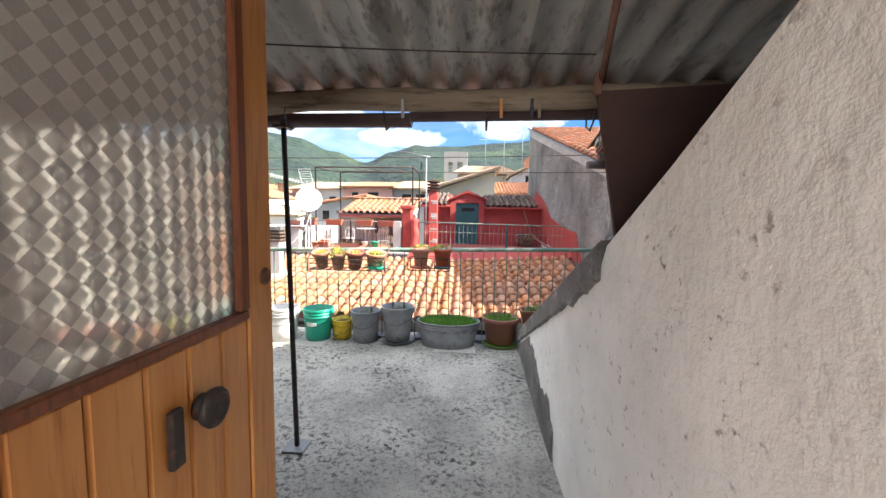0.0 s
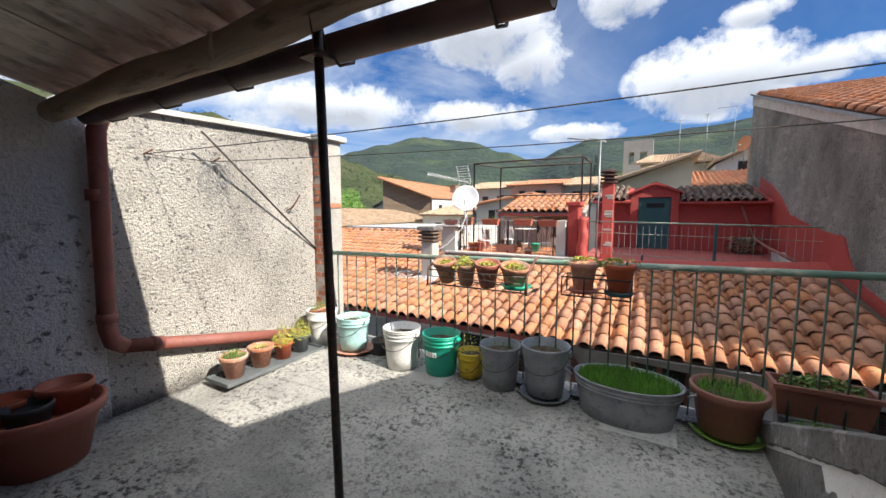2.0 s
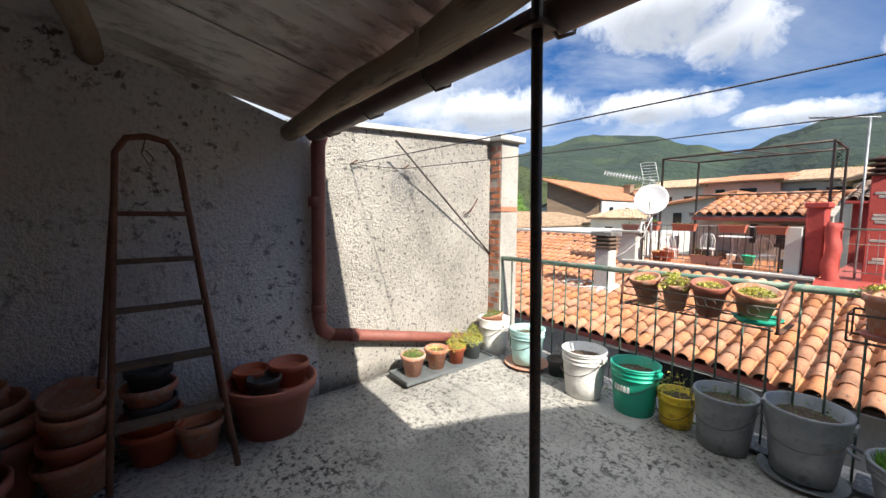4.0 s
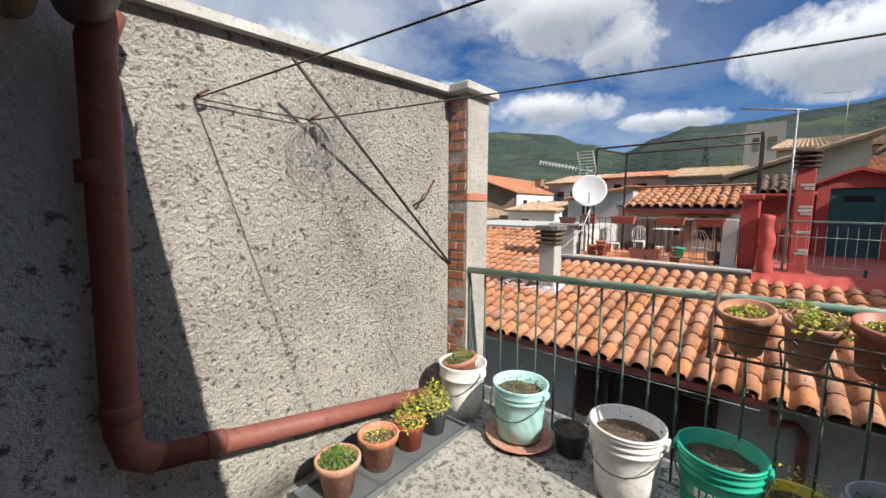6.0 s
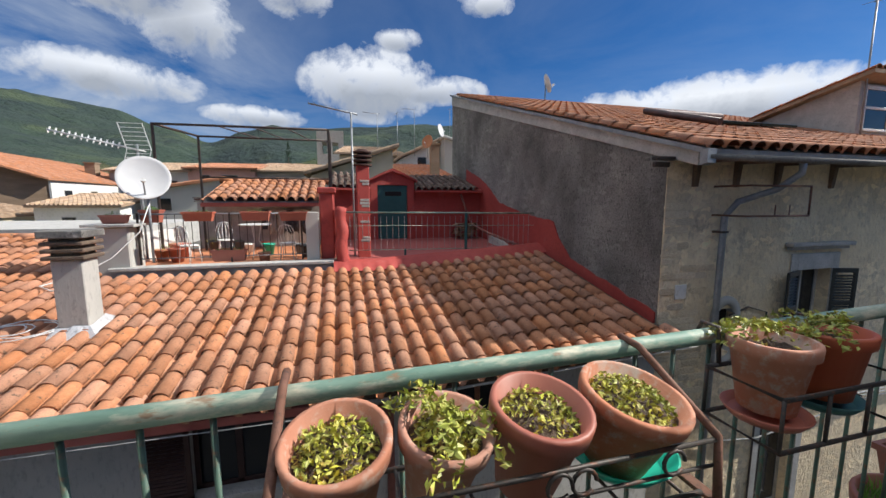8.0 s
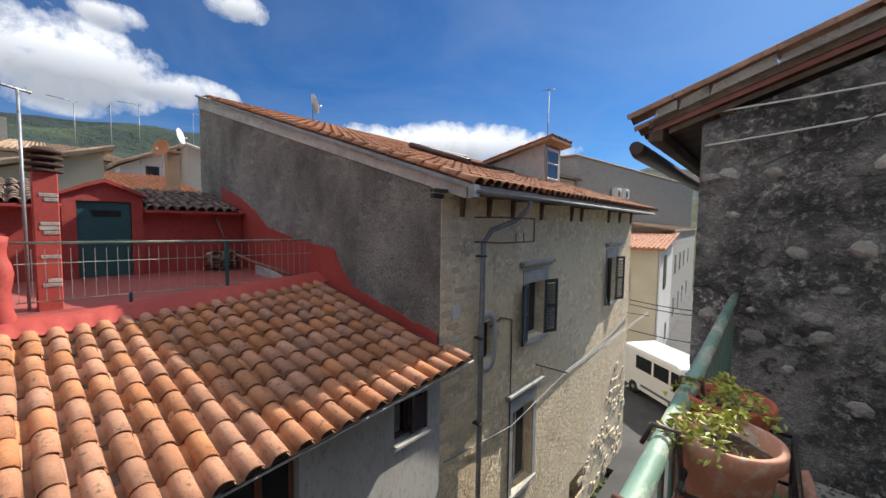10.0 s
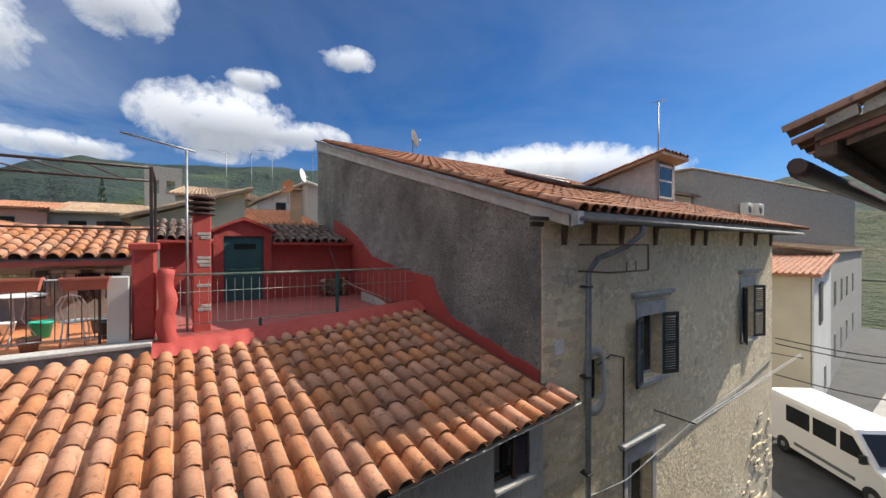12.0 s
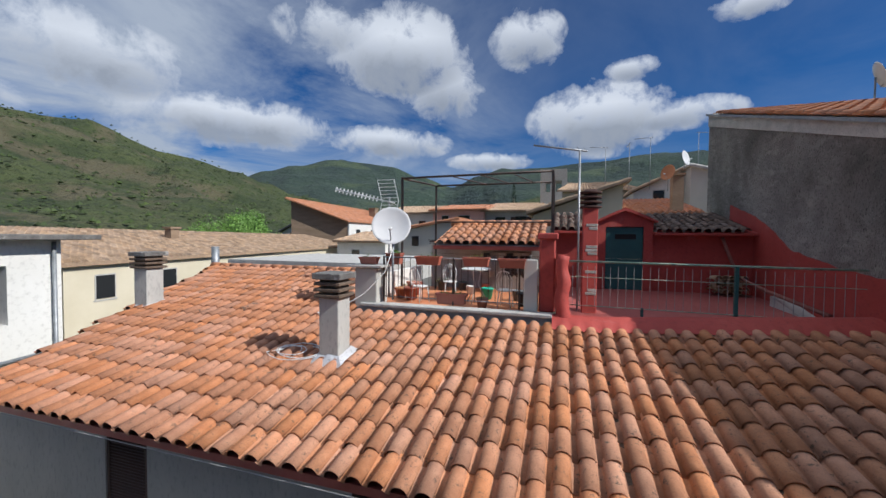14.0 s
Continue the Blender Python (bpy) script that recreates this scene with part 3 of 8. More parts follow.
def lathe(bm, profile, seg=28, wob=0.0, sx=1.0, sy=1.0):
    rings = []
    for r, z in profile:
        rings.append([bm.verts.new((r * sx * math.cos(2 * math.pi * k / seg) * (1 + wob * math.sin(3 * k)), r * sy * math.sin(2 * math.pi * k / seg), z)) for k in range(seg)])
    for A, B in zip(rings, rings[1:]):
        for k in range(seg):
            f = bm.faces.new((A[k], A[(k + 1) % seg], B[(k + 1) % seg], B[k]))
            f.smooth = True
    bm.faces.new(rings[0][::-1])
    bm.faces.new(rings[-1])


def thing(name, loc=(0, 0, 0), label="", category="", group="", kind=""):
    ob = new(name)
    ob.location = loc
    ob.empty_display_size = 0.1
    return tagged(ob, label, category, group, kind)


def origin(ob):
    o = Vector(ob.location)
    while ob.parent:
        ob = ob.parent
        o += Vector(ob.location)
    return o


def part(name, bm, material, parent=None, label="", kind="", world=False, smooth=False, loc=(0, 0, 0)):
    """One mesh under a thing. world: its points are given in world places."""
    if world and parent:
        o = origin(parent)
        for v in bm.verts:
            v.co -= o
    ob = new(name, flush(bm, smooth))
    ob.data.materials.append(M[material] if isinstance(material, str) else material)
    ob.parent = parent
    ob.location = loc
    return tagged(ob, label, "", "", kind)


def solid(name, bm, material, label="", category="", group="", kind="", smooth=False):
    ob = new(name, flush(bm, smooth))
    ob.data.materials.append(M[material])
    return tagged(ob, label, category, group, kind)


def shared(name, mesh, m, parent, label="", kind=""):
    ob = new(name, mesh)
    ob.parent = parent
    ob.matrix_basis = m
    return tagged(ob, label, "", "", kind)


def square_up(names):
    """The gable across the yard stands four degrees off square to the terrace, and the neighbour's eave follows it:
    carry what was laid out on the square plan over to that line, the farther to the right the more."""
    c = Vector((-1.50, 4.15, 1.58))

    def grow(p):
        share = min(1.0, max(0.0, (p.x + 1.6) / 4.1))
        return 1 + share * (4.987 / (4.01 + 0.073 * (max(p.y, 6.9) - c.y)) - 1)

    def base(ob):
        return base(ob.parent) @ ob.matrix_basis if ob.parent else ob.matrix_basis.copy()
    for ob in list(scene.objects):
        top = ob
        while top.parent:
            top = top.parent
        if ob.type != "MESH" or top.name.split(".")[0] not in names:
            continue
        if top.name.split(".")[0] in ("antenna", "satellite_dish") and not -2 < top.location.x < 12:
            continue
        if top.location.y > 20:
            continue
        w = base(ob)
        if ob.data.users == 1:
            back = w.inverted()
            for v in ob.data.vertices:
                p = w @ v.co
                v.co = back @ (c + (p - c) * grow(p))
        else:
            p = w.translation.copy()
            g = grow(p)
            wide = 1 + (p.x - c.x) * (g - 1) / max(0.4, p.x + 1.6) / g if p.x > -1.6 else 1.0
            n = (w.to_3x3() * g @ Matrix.Diagonal((wide, 1, 1))).to_4x4()
            n.translation = c + (p - c) * g
            ob.matrix_basis = base(ob.parent).inverted() @ n


def wall_holes(bm, u0, u1, z0, z1, y, thick, holes, top=None):
    """A wall in the plane y, with rectangular openings through it; thick is its depth behind the plane."""
    us = sorted({u0, u1, *[h[0] for h in holes], *[h[1] for h in holes]})
    zs = sorted({z0, z1, *[h[2] for h in holes], *[h[3] for h in holes]})
    for a, b in zip(us, us[1:]):
        run = None
        for c, d in zip(zs, zs[1:]):
            mu, mz = (a + b) / 2, (c + d) / 2
            hole = any(h[0] < mu < h[1] and h[2] < mz < h[3] for h in holes)
            if hole:
                if run:
                    box(bm, a, b, y, y + thick, run[0], run[1])
                run = None
            else:
                run = (run[0] if run else c, d)
        if run:
            box(bm, a, b, y, y + thick, run[0], run[1])
    bmesh.ops.remove_doubles(bm, verts=bm.verts, dist=0.0005)


def floor_z(x, y):
    k = min(1, max(0, (-x - 1.7) / 1.2))
    q = min(1, max(0, (y - 2.4) / 1.4))
    return -0.085 + 0.055 * k * k * (3 - 2 * k) + 0.085 * q * q * (3 - 2 * q)


def pot_at(x, y, dz=0.0):
    return (x, y, floor_z(x, y) + 0.004 + dz)


# ---- ground and far land ----
def land():
    bm = bmesh.new()
    nodes = [(-180, 6, 6), (-120, 8, 7), (-80, 12.6, 11.5), (-66, 12.4, 11.5), (-60, 12.0, 10.6), (-52.6, 10.0, 8.6), (-45.3, 8.3, 7.4), (-41.9, 7.2, 8.6), (-38, 5.5, 9.6), (-33.1, 4.5, 10.8),
             (-28.5, 4, 10.4), (-25.0, 3.8, 10.1), (-20, 3.5, 8.8), (-15.7, 3.2, 7.4), (-12, 4, 8.6), (-8, 5, 9.8), (-2, 6, 10.1), (4, 6, 10.5), (10, 6, 10.9), (14.4, 6, 10.8), (20, 6, 10.2), (32, 5, 9), (60, 4, 7), (120, 4, 6), (180, 6, 6)]

    def lerp(az, j):
        for a, b in zip(nodes, nodes[1:]):
            if a[0] <= az <= b[0]:
                k = (az - a[0]) / (b[0] - a[0])
                k = k * k * (3 - 2 * k)
                return a[j] * (1 - k) + b[j] * k
        return nodes[0][j]

    def sheet(r0, r1, j, steps, name, mat, rough):
        bm = bmesh.new()
        rows = []
        for i in range(steps + 1):
            k = i / steps
            r = r0 + (r1 - r0) * k
            row = []
            for q in range(-360, 361):
                az = q / 2
                el = lerp(az, j)
                top = math.tan(radians(el)) * r1
                h = -7.2 + (top + 7.2) * (k ** 1.35)
                d = noise.fractal(Vector((math.sin(radians(az)) * r * rough, math.cos(radians(az)) * r * rough, j)), 1.0, 2.1, 5)
                h += d * (r1 * 0.022) * min(1, k * 2.2) * (0.35 if i == steps else 1)
                row.append(bm.verts.new((math.sin(radians(az)) * r, math.cos(radians(az)) * r, max(h, -7.4))))
            rows.append(row)
        for A, B in zip(rows, rows[1:]):
            for a, b, c, d in zip(A, A[1:], B[1:], B):
                bm.faces.new((a, b, c, d)).smooth = True
        return solid(name, bm, mat, "tree-covered green hills round the town", "hill", "", "structure")

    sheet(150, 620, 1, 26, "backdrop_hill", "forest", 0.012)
    sheet(900, 3600, 2, 30, "backdrop_mountain", "hazyforest", 0.0013)
    bm = bmesh.new()
    lo = -7.45
    grid = [(-4500, -4500), (4500, -4500), (4500, 4500), (-4500, 4500)]
    bm.faces.new([bm.verts.new((x, y, lo)) for x, y in grid])
    solid("ground", bm, "forest", "level green valley floor", "ground", "", "structure")


land()


def hillside_trees():
    """Scattered crowns on the near hill, far off."""
    rr = random.Random(5)
    bm = bmesh.new()
    hill = bpy.data.objects["backdrop_hill"]
    vs = [v.co.copy() for v in hill.data.vertices if v.co.y > -50 and v.co.x < 60]
    for _ in range(7000):
        c = rr.choice(vs)
        if c.z < 0:
            continue
        p = c + Vector((rr.uniform(-9, 9), rr.uniform(-9, 9), rr.uniform(-1, 1)))
        s = rr.uniform(0.6, 1.9)
        top = bm.verts.new(p + Vector((0, 0, s * 1.2)))
        ring = [bm.verts.new(p + Vector((math.cos(k * 1.256 + s) * s * rr.uniform(0.8, 1.2), math.sin(k * 1.256 + s) * s * rr.uniform(0.8, 1.2), rr.uniform(0, 0.5) * s))) for k in range(5)]
        for k in range(5):
            bm.faces.new((top, ring[k], ring[(k + 1) % 5]))
    solid("hillside_trees", bm, "scrub", "scattered dark green trees on the hillside", "trees", "", "stuff")


hillside_trees()


def street():
    bm = bmesh.new()
    box(bm, -40, 60, 4.4, 7.9, -7.4, -7.2)
    box(bm, -40, 60, -20, 4.4, -7.4, -7.21)
    box(bm, 12.5, 60, 7.9, 24, -7.4, -7.22)
    solid("road", bm, "asphalt", "dark asphalt of the narrow street below", "road", "", "structure")
    bm = bmesh.new()
    box(bm, 22, 60, 3.8, 7.6, -7.19, -7.14)
    solid("pavement", bm, "paleroad", "pale paving of the lane", "pavement", "", "structure")


street()


# ---- the terrace ----
def terrace():
    bm = bmesh.new()
    n, m = 60, 60
    vs = {}
    for i in range(n + 1):
        for j in range(m + 1):
            x, y = -3.32 + 4.95 * i / n, -0.1 + 4.5 * j / m
            z = floor_z(x, y) + 0.006 * noise.noise(Vector((x * 2, y * 2, 0))) + 0.003 * noise.noise(Vector((x * 9, y * 9, 0)))
            vs[i, j] = bm.verts.new((x, y, z))
    for i in range(n):
        for j in range(m):
            bm.faces.new((vs[i, j], vs[i + 1, j], vs[i + 1, j + 1], vs[i, j + 1])).smooth = True
    rim = [vs[i, 0] for i in range(n + 1)] + [vs[n, j] for j in range(1, m + 1)] + [vs[i, m] for i in range(n - 1, -1, -1)] + [vs[0, j] for j in range(m - 1, 0, -1)]
    low = [bm.verts.new((v.co.x, v.co.y, -0.35)) for v in rim]
    for a in range(len(rim)):
        b = (a + 1) % len(rim)
        bm.faces.new((rim[a], rim[b], low[b], low[a]))
    bm.faces.new(low)
    solid("floor", bm, "concrete", "worn grey concrete terrace floor with dark lichen", "floor", "", "structure")

    # building under the terrace
    bm = bmesh.new()
    box(bm, -12, 1.35, -6, 4.3, -7.2, -0.352)
    solid("wall_under_terrace", bm, "neighbour", "plain rendered wall below the terrace", "wall", "", "structure")

    # wall on the left, with a broken-looking roughcast face
    bm = bmesh.new()
    prism(bm, [(2.32, -0.35), (4.16, -0.35), (4.16, 2.15), (2.32, 2.08)], -3.62, -3.3)
    solid("wall_west_sunlit", bm, "roughcast", "sunlit grey roughcast parapet wall, flaking towards the floor", "wall", "", "structure")
    bm = bmesh.new()
    prism(bm, [(-0.35, -0.35), (2.32, -0.35), (2.32, 2.0), (-0.35, 2.9)], -3.62, -3.29)
    solid("wall_west", bm, "oldplaster", "shaded flaking white plaster wall", "wall", "", "structure")
    bm = bmesh.new()
    prism(bm, [(2.2, 2.075), (4.12, 2.15), (4.12, 2.19), (2.2, 2.115)], -3.66, -3.25)
    solid("coping", bm, "coping", "thin pale cement coping on the wall", "coping", "", "structure")
    # back wall with the doorway
    bm = bmesh.new()
    wall_holes(bm, -3.62, 1.6, -0.35, 3.0, -0.35, 0.3, [(-0.5, 0.52, -0.35, 2.1)])
    solid("wall_south", bm, "oldplaster", "old white plaster wall round the doorway", "wall", "", "structure")
    bm = bmesh.new()
    # unseen opening, added only to house the fill lamp
    wall_holes(bm, -1.6, 1.6, -0.2, 2.6, -2.4, 0.2, [(-1.15, 0.25, 0.75, 2.15)])
    box(bm, -1.8, -1.6, -2.4, -0.352, -0.2, 2.6)
    box(bm, 1.4, 1.6, -2.2, -0.352, -0.2, 2.6)
    solid("wall_hall", bm, "whiteplaster", "plain white walls of the hall behind the door", "wall", "", "structure")
    bm = bmesh.new()
    box(bm, -1.8, 1.6, -2.4, -0.352, 2.6, 2.7)
    solid("ceiling", bm, "whiteplaster", "plain white ceiling of the hall", "ceiling", "", "structure")
    bm = bmesh.new()
    box(bm, -1.8, 1.6, -2.4, -0.352, -0.2, -0.1)
    solid("floor_hall", bm, "orange", "tiled floor of the hall", "floor", "", "structure")


terrace()


def brick_pier():
    pier = thing("brick_pier", (-3.24, 4.3, -0.1), "square pier of weathered red bricks under a cement cap", "pier")
    x0, x1, y0, y1 = -3.36, -3.14, 4.165, 4.42
    bm = bmesh.new()
    box(bm, x0 + 0.006, x1 - 0.004, y0 + 0.008, y1 - 0.005, -0.3, 2.14)
    part("core", bm, "mortar", pier, world=True)
    bm = bmesh.new()
    box(bm, -3.44, -3.09, 4.10, 4.47, 2.142, 2.20, 0.008)
    part("cap", bm, "coping", pier, "pale cement cap", world=True)
    rr = random.Random(3)
    b = bmesh.new()
    box(b, -0.5, 0.5, -0.5, 0.5, -0.5, 0.5, 0.05)
    me = flush(b)
    me.materials.append(M["brick"])
    z, row = -0.06, 0
    o = Vector(pier.location)
    while z < 2.06:
        for a, c in (((x0, -3.225), (-3.215, -3.158)) if row % 2 else ((x0, -3.29), (-3.28, -3.158 if rr.random() < 0.94 else -3.135))):
            m = Matrix.LocRotScale(Vector(((a + c) / 2 + rr.uniform(-0.003, 0.003), (y0 + y1) / 2 - 0.004, z + 0.026)) - o, Euler((0, rr.uniform(-0.02, 0.02), rr.uniform(-0.03, 0.03))), Vector((c - a, y1 - y0 - rr.uniform(0.004, 0.03), 0.052)))
            shared("brick", me, m, pier)
        z += 0.068
        row += 1


brick_pier()


def low_wall():
    """The white wall beside the steps, its sloping top capped with dark cement."""
    x0, x1 = 0.555, 0.66
    line = [(4.35, -0.08), (2.03, 0.98), (1.56, 1.20), (1.50, 1.30), (1.05, 1.55), (0.68, 1.77), (0.2, 2.06), (-0.048, 2.25)]
    bm = bmesh.new()
    prism(bm, [(-0.048, -0.35), (4.35, -0.35)] + line, x0, x1 + 0.10)
    solid("wall_steps", bm, "whiteplaster", "thick white limewashed wall with a sloping top and pitted plaster", "wall", "", "structure")
    top = lambda y: 1.31 + (1.57 - y) * 0.46
    bm = bmesh.new()
    cols = []
    n = 90
    for i in range(n + 1):
        y = 4.42 - 2.87 * i / n
        rag = 0.03 * noise.noise(Vector((y * 6, 0, 2))) + 0.015 * noise.noise(Vector((y * 23, 0, 5)))
        hang = 0.125 + 0.05 * (4.4 - y) / 2.8 + rag
        z = top(y) + 0.008 * noise.noise(Vector((y * 9, 3, 0)))
        xs = x0 - 0.022 + 0.005 * noise.noise(Vector((y * 11, 1, 0)))
        cols.append([bm.verts.new(p) for p in ((x0 + 0.002, y, z - hang), (xs, y, z - hang + 0.012), (xs, y, z - 0.015), (xs + 0.018, y, z), (x1 + 0.14, y, z), (x1 + 0.15, y, z - 0.12), (x1 + 0.102, y, z - 0.13))])
    for A, B in zip(cols, cols[1:]):
        for k in range(7):
            bm.faces.new((A[k], B[k], B[(k + 1) % 7], A[(k + 1) % 7]))
    bm.faces.new(cols[0])
    bm.faces.new(cols[-1][::-1])
    solid("coping_steps", bm, "cement", "dark cement capping with a ragged edge sloping down along the white wall", "coping", "", "structure")
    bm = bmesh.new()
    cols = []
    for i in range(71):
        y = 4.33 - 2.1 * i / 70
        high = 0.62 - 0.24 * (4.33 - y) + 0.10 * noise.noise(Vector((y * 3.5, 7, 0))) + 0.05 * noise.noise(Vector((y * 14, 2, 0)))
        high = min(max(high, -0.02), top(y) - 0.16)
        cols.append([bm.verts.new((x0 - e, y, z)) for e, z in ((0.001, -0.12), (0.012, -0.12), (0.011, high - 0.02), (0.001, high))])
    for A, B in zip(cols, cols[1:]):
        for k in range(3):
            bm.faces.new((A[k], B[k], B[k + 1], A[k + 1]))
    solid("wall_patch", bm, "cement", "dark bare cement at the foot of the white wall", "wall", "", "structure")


low_wall()


def stone_house():
    house = thing("stone_house", (2.4, 2, -7.2), "old dark rubble stone house with a tiled verge", "house")
    bm = bmesh.new()
    prism(bm, [(-3.0, -7.2), (4.43, -7.2), (4.43, 2.17), (-3.0, 4.61)], 1.55, 2.05)
    part("wall", bm, "stone", house, "dark rubble stone wall with pale stones", world=True)
    bm = bmesh.new()
    box(bm, 2.05, 7.5, 3.92, 4.43, -7.2, 2.1)
    part("wall", bm, "stone", house, world=True)
    # roof: verge slabs and tiles along the rake
    bm = bmesh.new()
    s = -0.317
    up = lambda y: 2.16 + (4.78 - y) * 0.33
    prism(bm, [(4.74, up(4.74) + 0.005), (-3, up(-3) + 0.005), (-3, up(-3) + 0.05), (4.74, up(4.74) + 0.05)], 1.49, 7.5)
    part("roof_deck", bm, "oldwood", house, world=True)
    # rough stones bedded in mortar along the verge
    rv = random.Random(31)
    y = 4.70
    while y > -2.8:
        w = rv.uniform(0.14, 0.42)
        bm = bmesh.new()
        a, e = rv.uniform(0.0, 0.05), rv.uniform(0.045, 0.075)
        prism(bm, [(y, up(y) + 0.052 - a * 0.6), (y - w + 0.01, up(y - w) + 0.052 - a * 0.6), (y - w + 0.015, up(y - w) + 0.05 + e), (y - 0.01, up(y) + 0.05 + e * rv.uniform(0.8, 1.1))], 1.455 + rv.uniform(0, 0.03), 1.75)
        part("verge_stone", bm, "mortar", house, "rough stone bedded in mortar", world=True)
        y -= w
    for k, z in ((0, -0.03), (1, -0.075)):
        bm = bmesh.new()
        prism(bm, [(4.72 - 0.1 * k, up(4.72 - 0.1 * k) + z), (-2.9, up(-2.9) + z), (-2.9, up(-2.9) + z + 0.034), (4.72 - 0.1 * k, up(4.72 - 0.1 * k) + z + 0.034)], 1.50 + 0.03 * k, 1.548)
        part("verge_board", bm, "oldwood" if k else "pipe", house, "weathered verge board", world=True)
    for y in (4.7, 4.3, 3.6, 2.9):
        bm = bmesh.new()
        box(bm, 1.56 if y < 4.43 else 1.51, 7.4, y - 0.045, y + 0.045, up(y) - 0.10, up(y) - 0.002, 0.01)
        part("rafter", bm, "oldwood", house, world=True)
    bm = bmesh.new()
    tube(bm, [(1.42, 4.80, 2.045), (1.7, 4.84, 2.06), (7.5, 4.86, 2.06)], [0.045, 0.062, 0.062], 10)
    part("gutter", bm, "gutter", house, "dark brown gutter", world=True)
    b = bmesh.new()
    n = 6
    prof = [(math.cos(math.pi * k / n), math.sin(math.pi * k / n)) for k in range(n + 1)]
    A = [b.verts.new((0.09 * c, 0.25, 0.06 * z)) for c, z in prof]
    B = [b.verts.new((0.075 * c, -0.22, 0.055 * z)) for c, z in prof]
    C = [b.verts.new((0.075 * c, 0.25, 0.045 * z)) for c, z in prof]
    for k in range(n):
        b.faces.new((A[k], A[k + 1], B[k + 1], B[k])).smooth = True
        b.faces.new((C[k], A[k], A[k + 1], C[k + 1]))
    me = flush(b)
    me.materials.append(M["browntile"])
    rr = random.Random(11)
    o = Vector(house.location)
    for i in range(8):
        for j in range(19):
            y = 4.78 - 0.40 * j
            if i > 3 and j > 8:
                continue
            m = Matrix.Translation(Vector((1.52 + i * 0.19 + rr.uniform(-0.01, 0.01), y - 0.15, up(y - 0.15) + (0.115 if i < 1 else 0.07) + rr.uniform(0, 0.012))) - o) @ Euler((-math.atan(0.33) - 0.03, 0, rr.uniform(-0.05, 0.05))).to_matrix().to_4x4()
            shared("tile", me, m, house)
    # stones showing through the render
    st = []
    for q in range(4):
        b = bmesh.new()
        bmesh.ops.create_icosphere(b, subdivisions=1, radius=0.5)
        for v in b.verts:
            v.co *= 1 + 0.25 * noise.noise(v.co * 3 + Vector((q * 5, 0, 0)))
        me = flush(b)
        me.materials.append(M["pebble" if q % 2 else "stone"])
        st.append(me)
    for _ in range(290):
        y, z = rr.uniform(1.6, 4.38), rr.uniform(-0.6, 2.9)
        if z > up(y) - 0.2:
            continue
        w = rr.uniform(0.03, 0.15)
        m = Matrix.LocRotScale(Vector((1.55, y, z)) - o, Euler((rr.uniform(-0.5, 0.5), 0, 0)), Vector((0.05, w, w * rr.uniform(0.4, 0.8))))
        shared("stone", rr.choice(st), m, house)


stone_house()


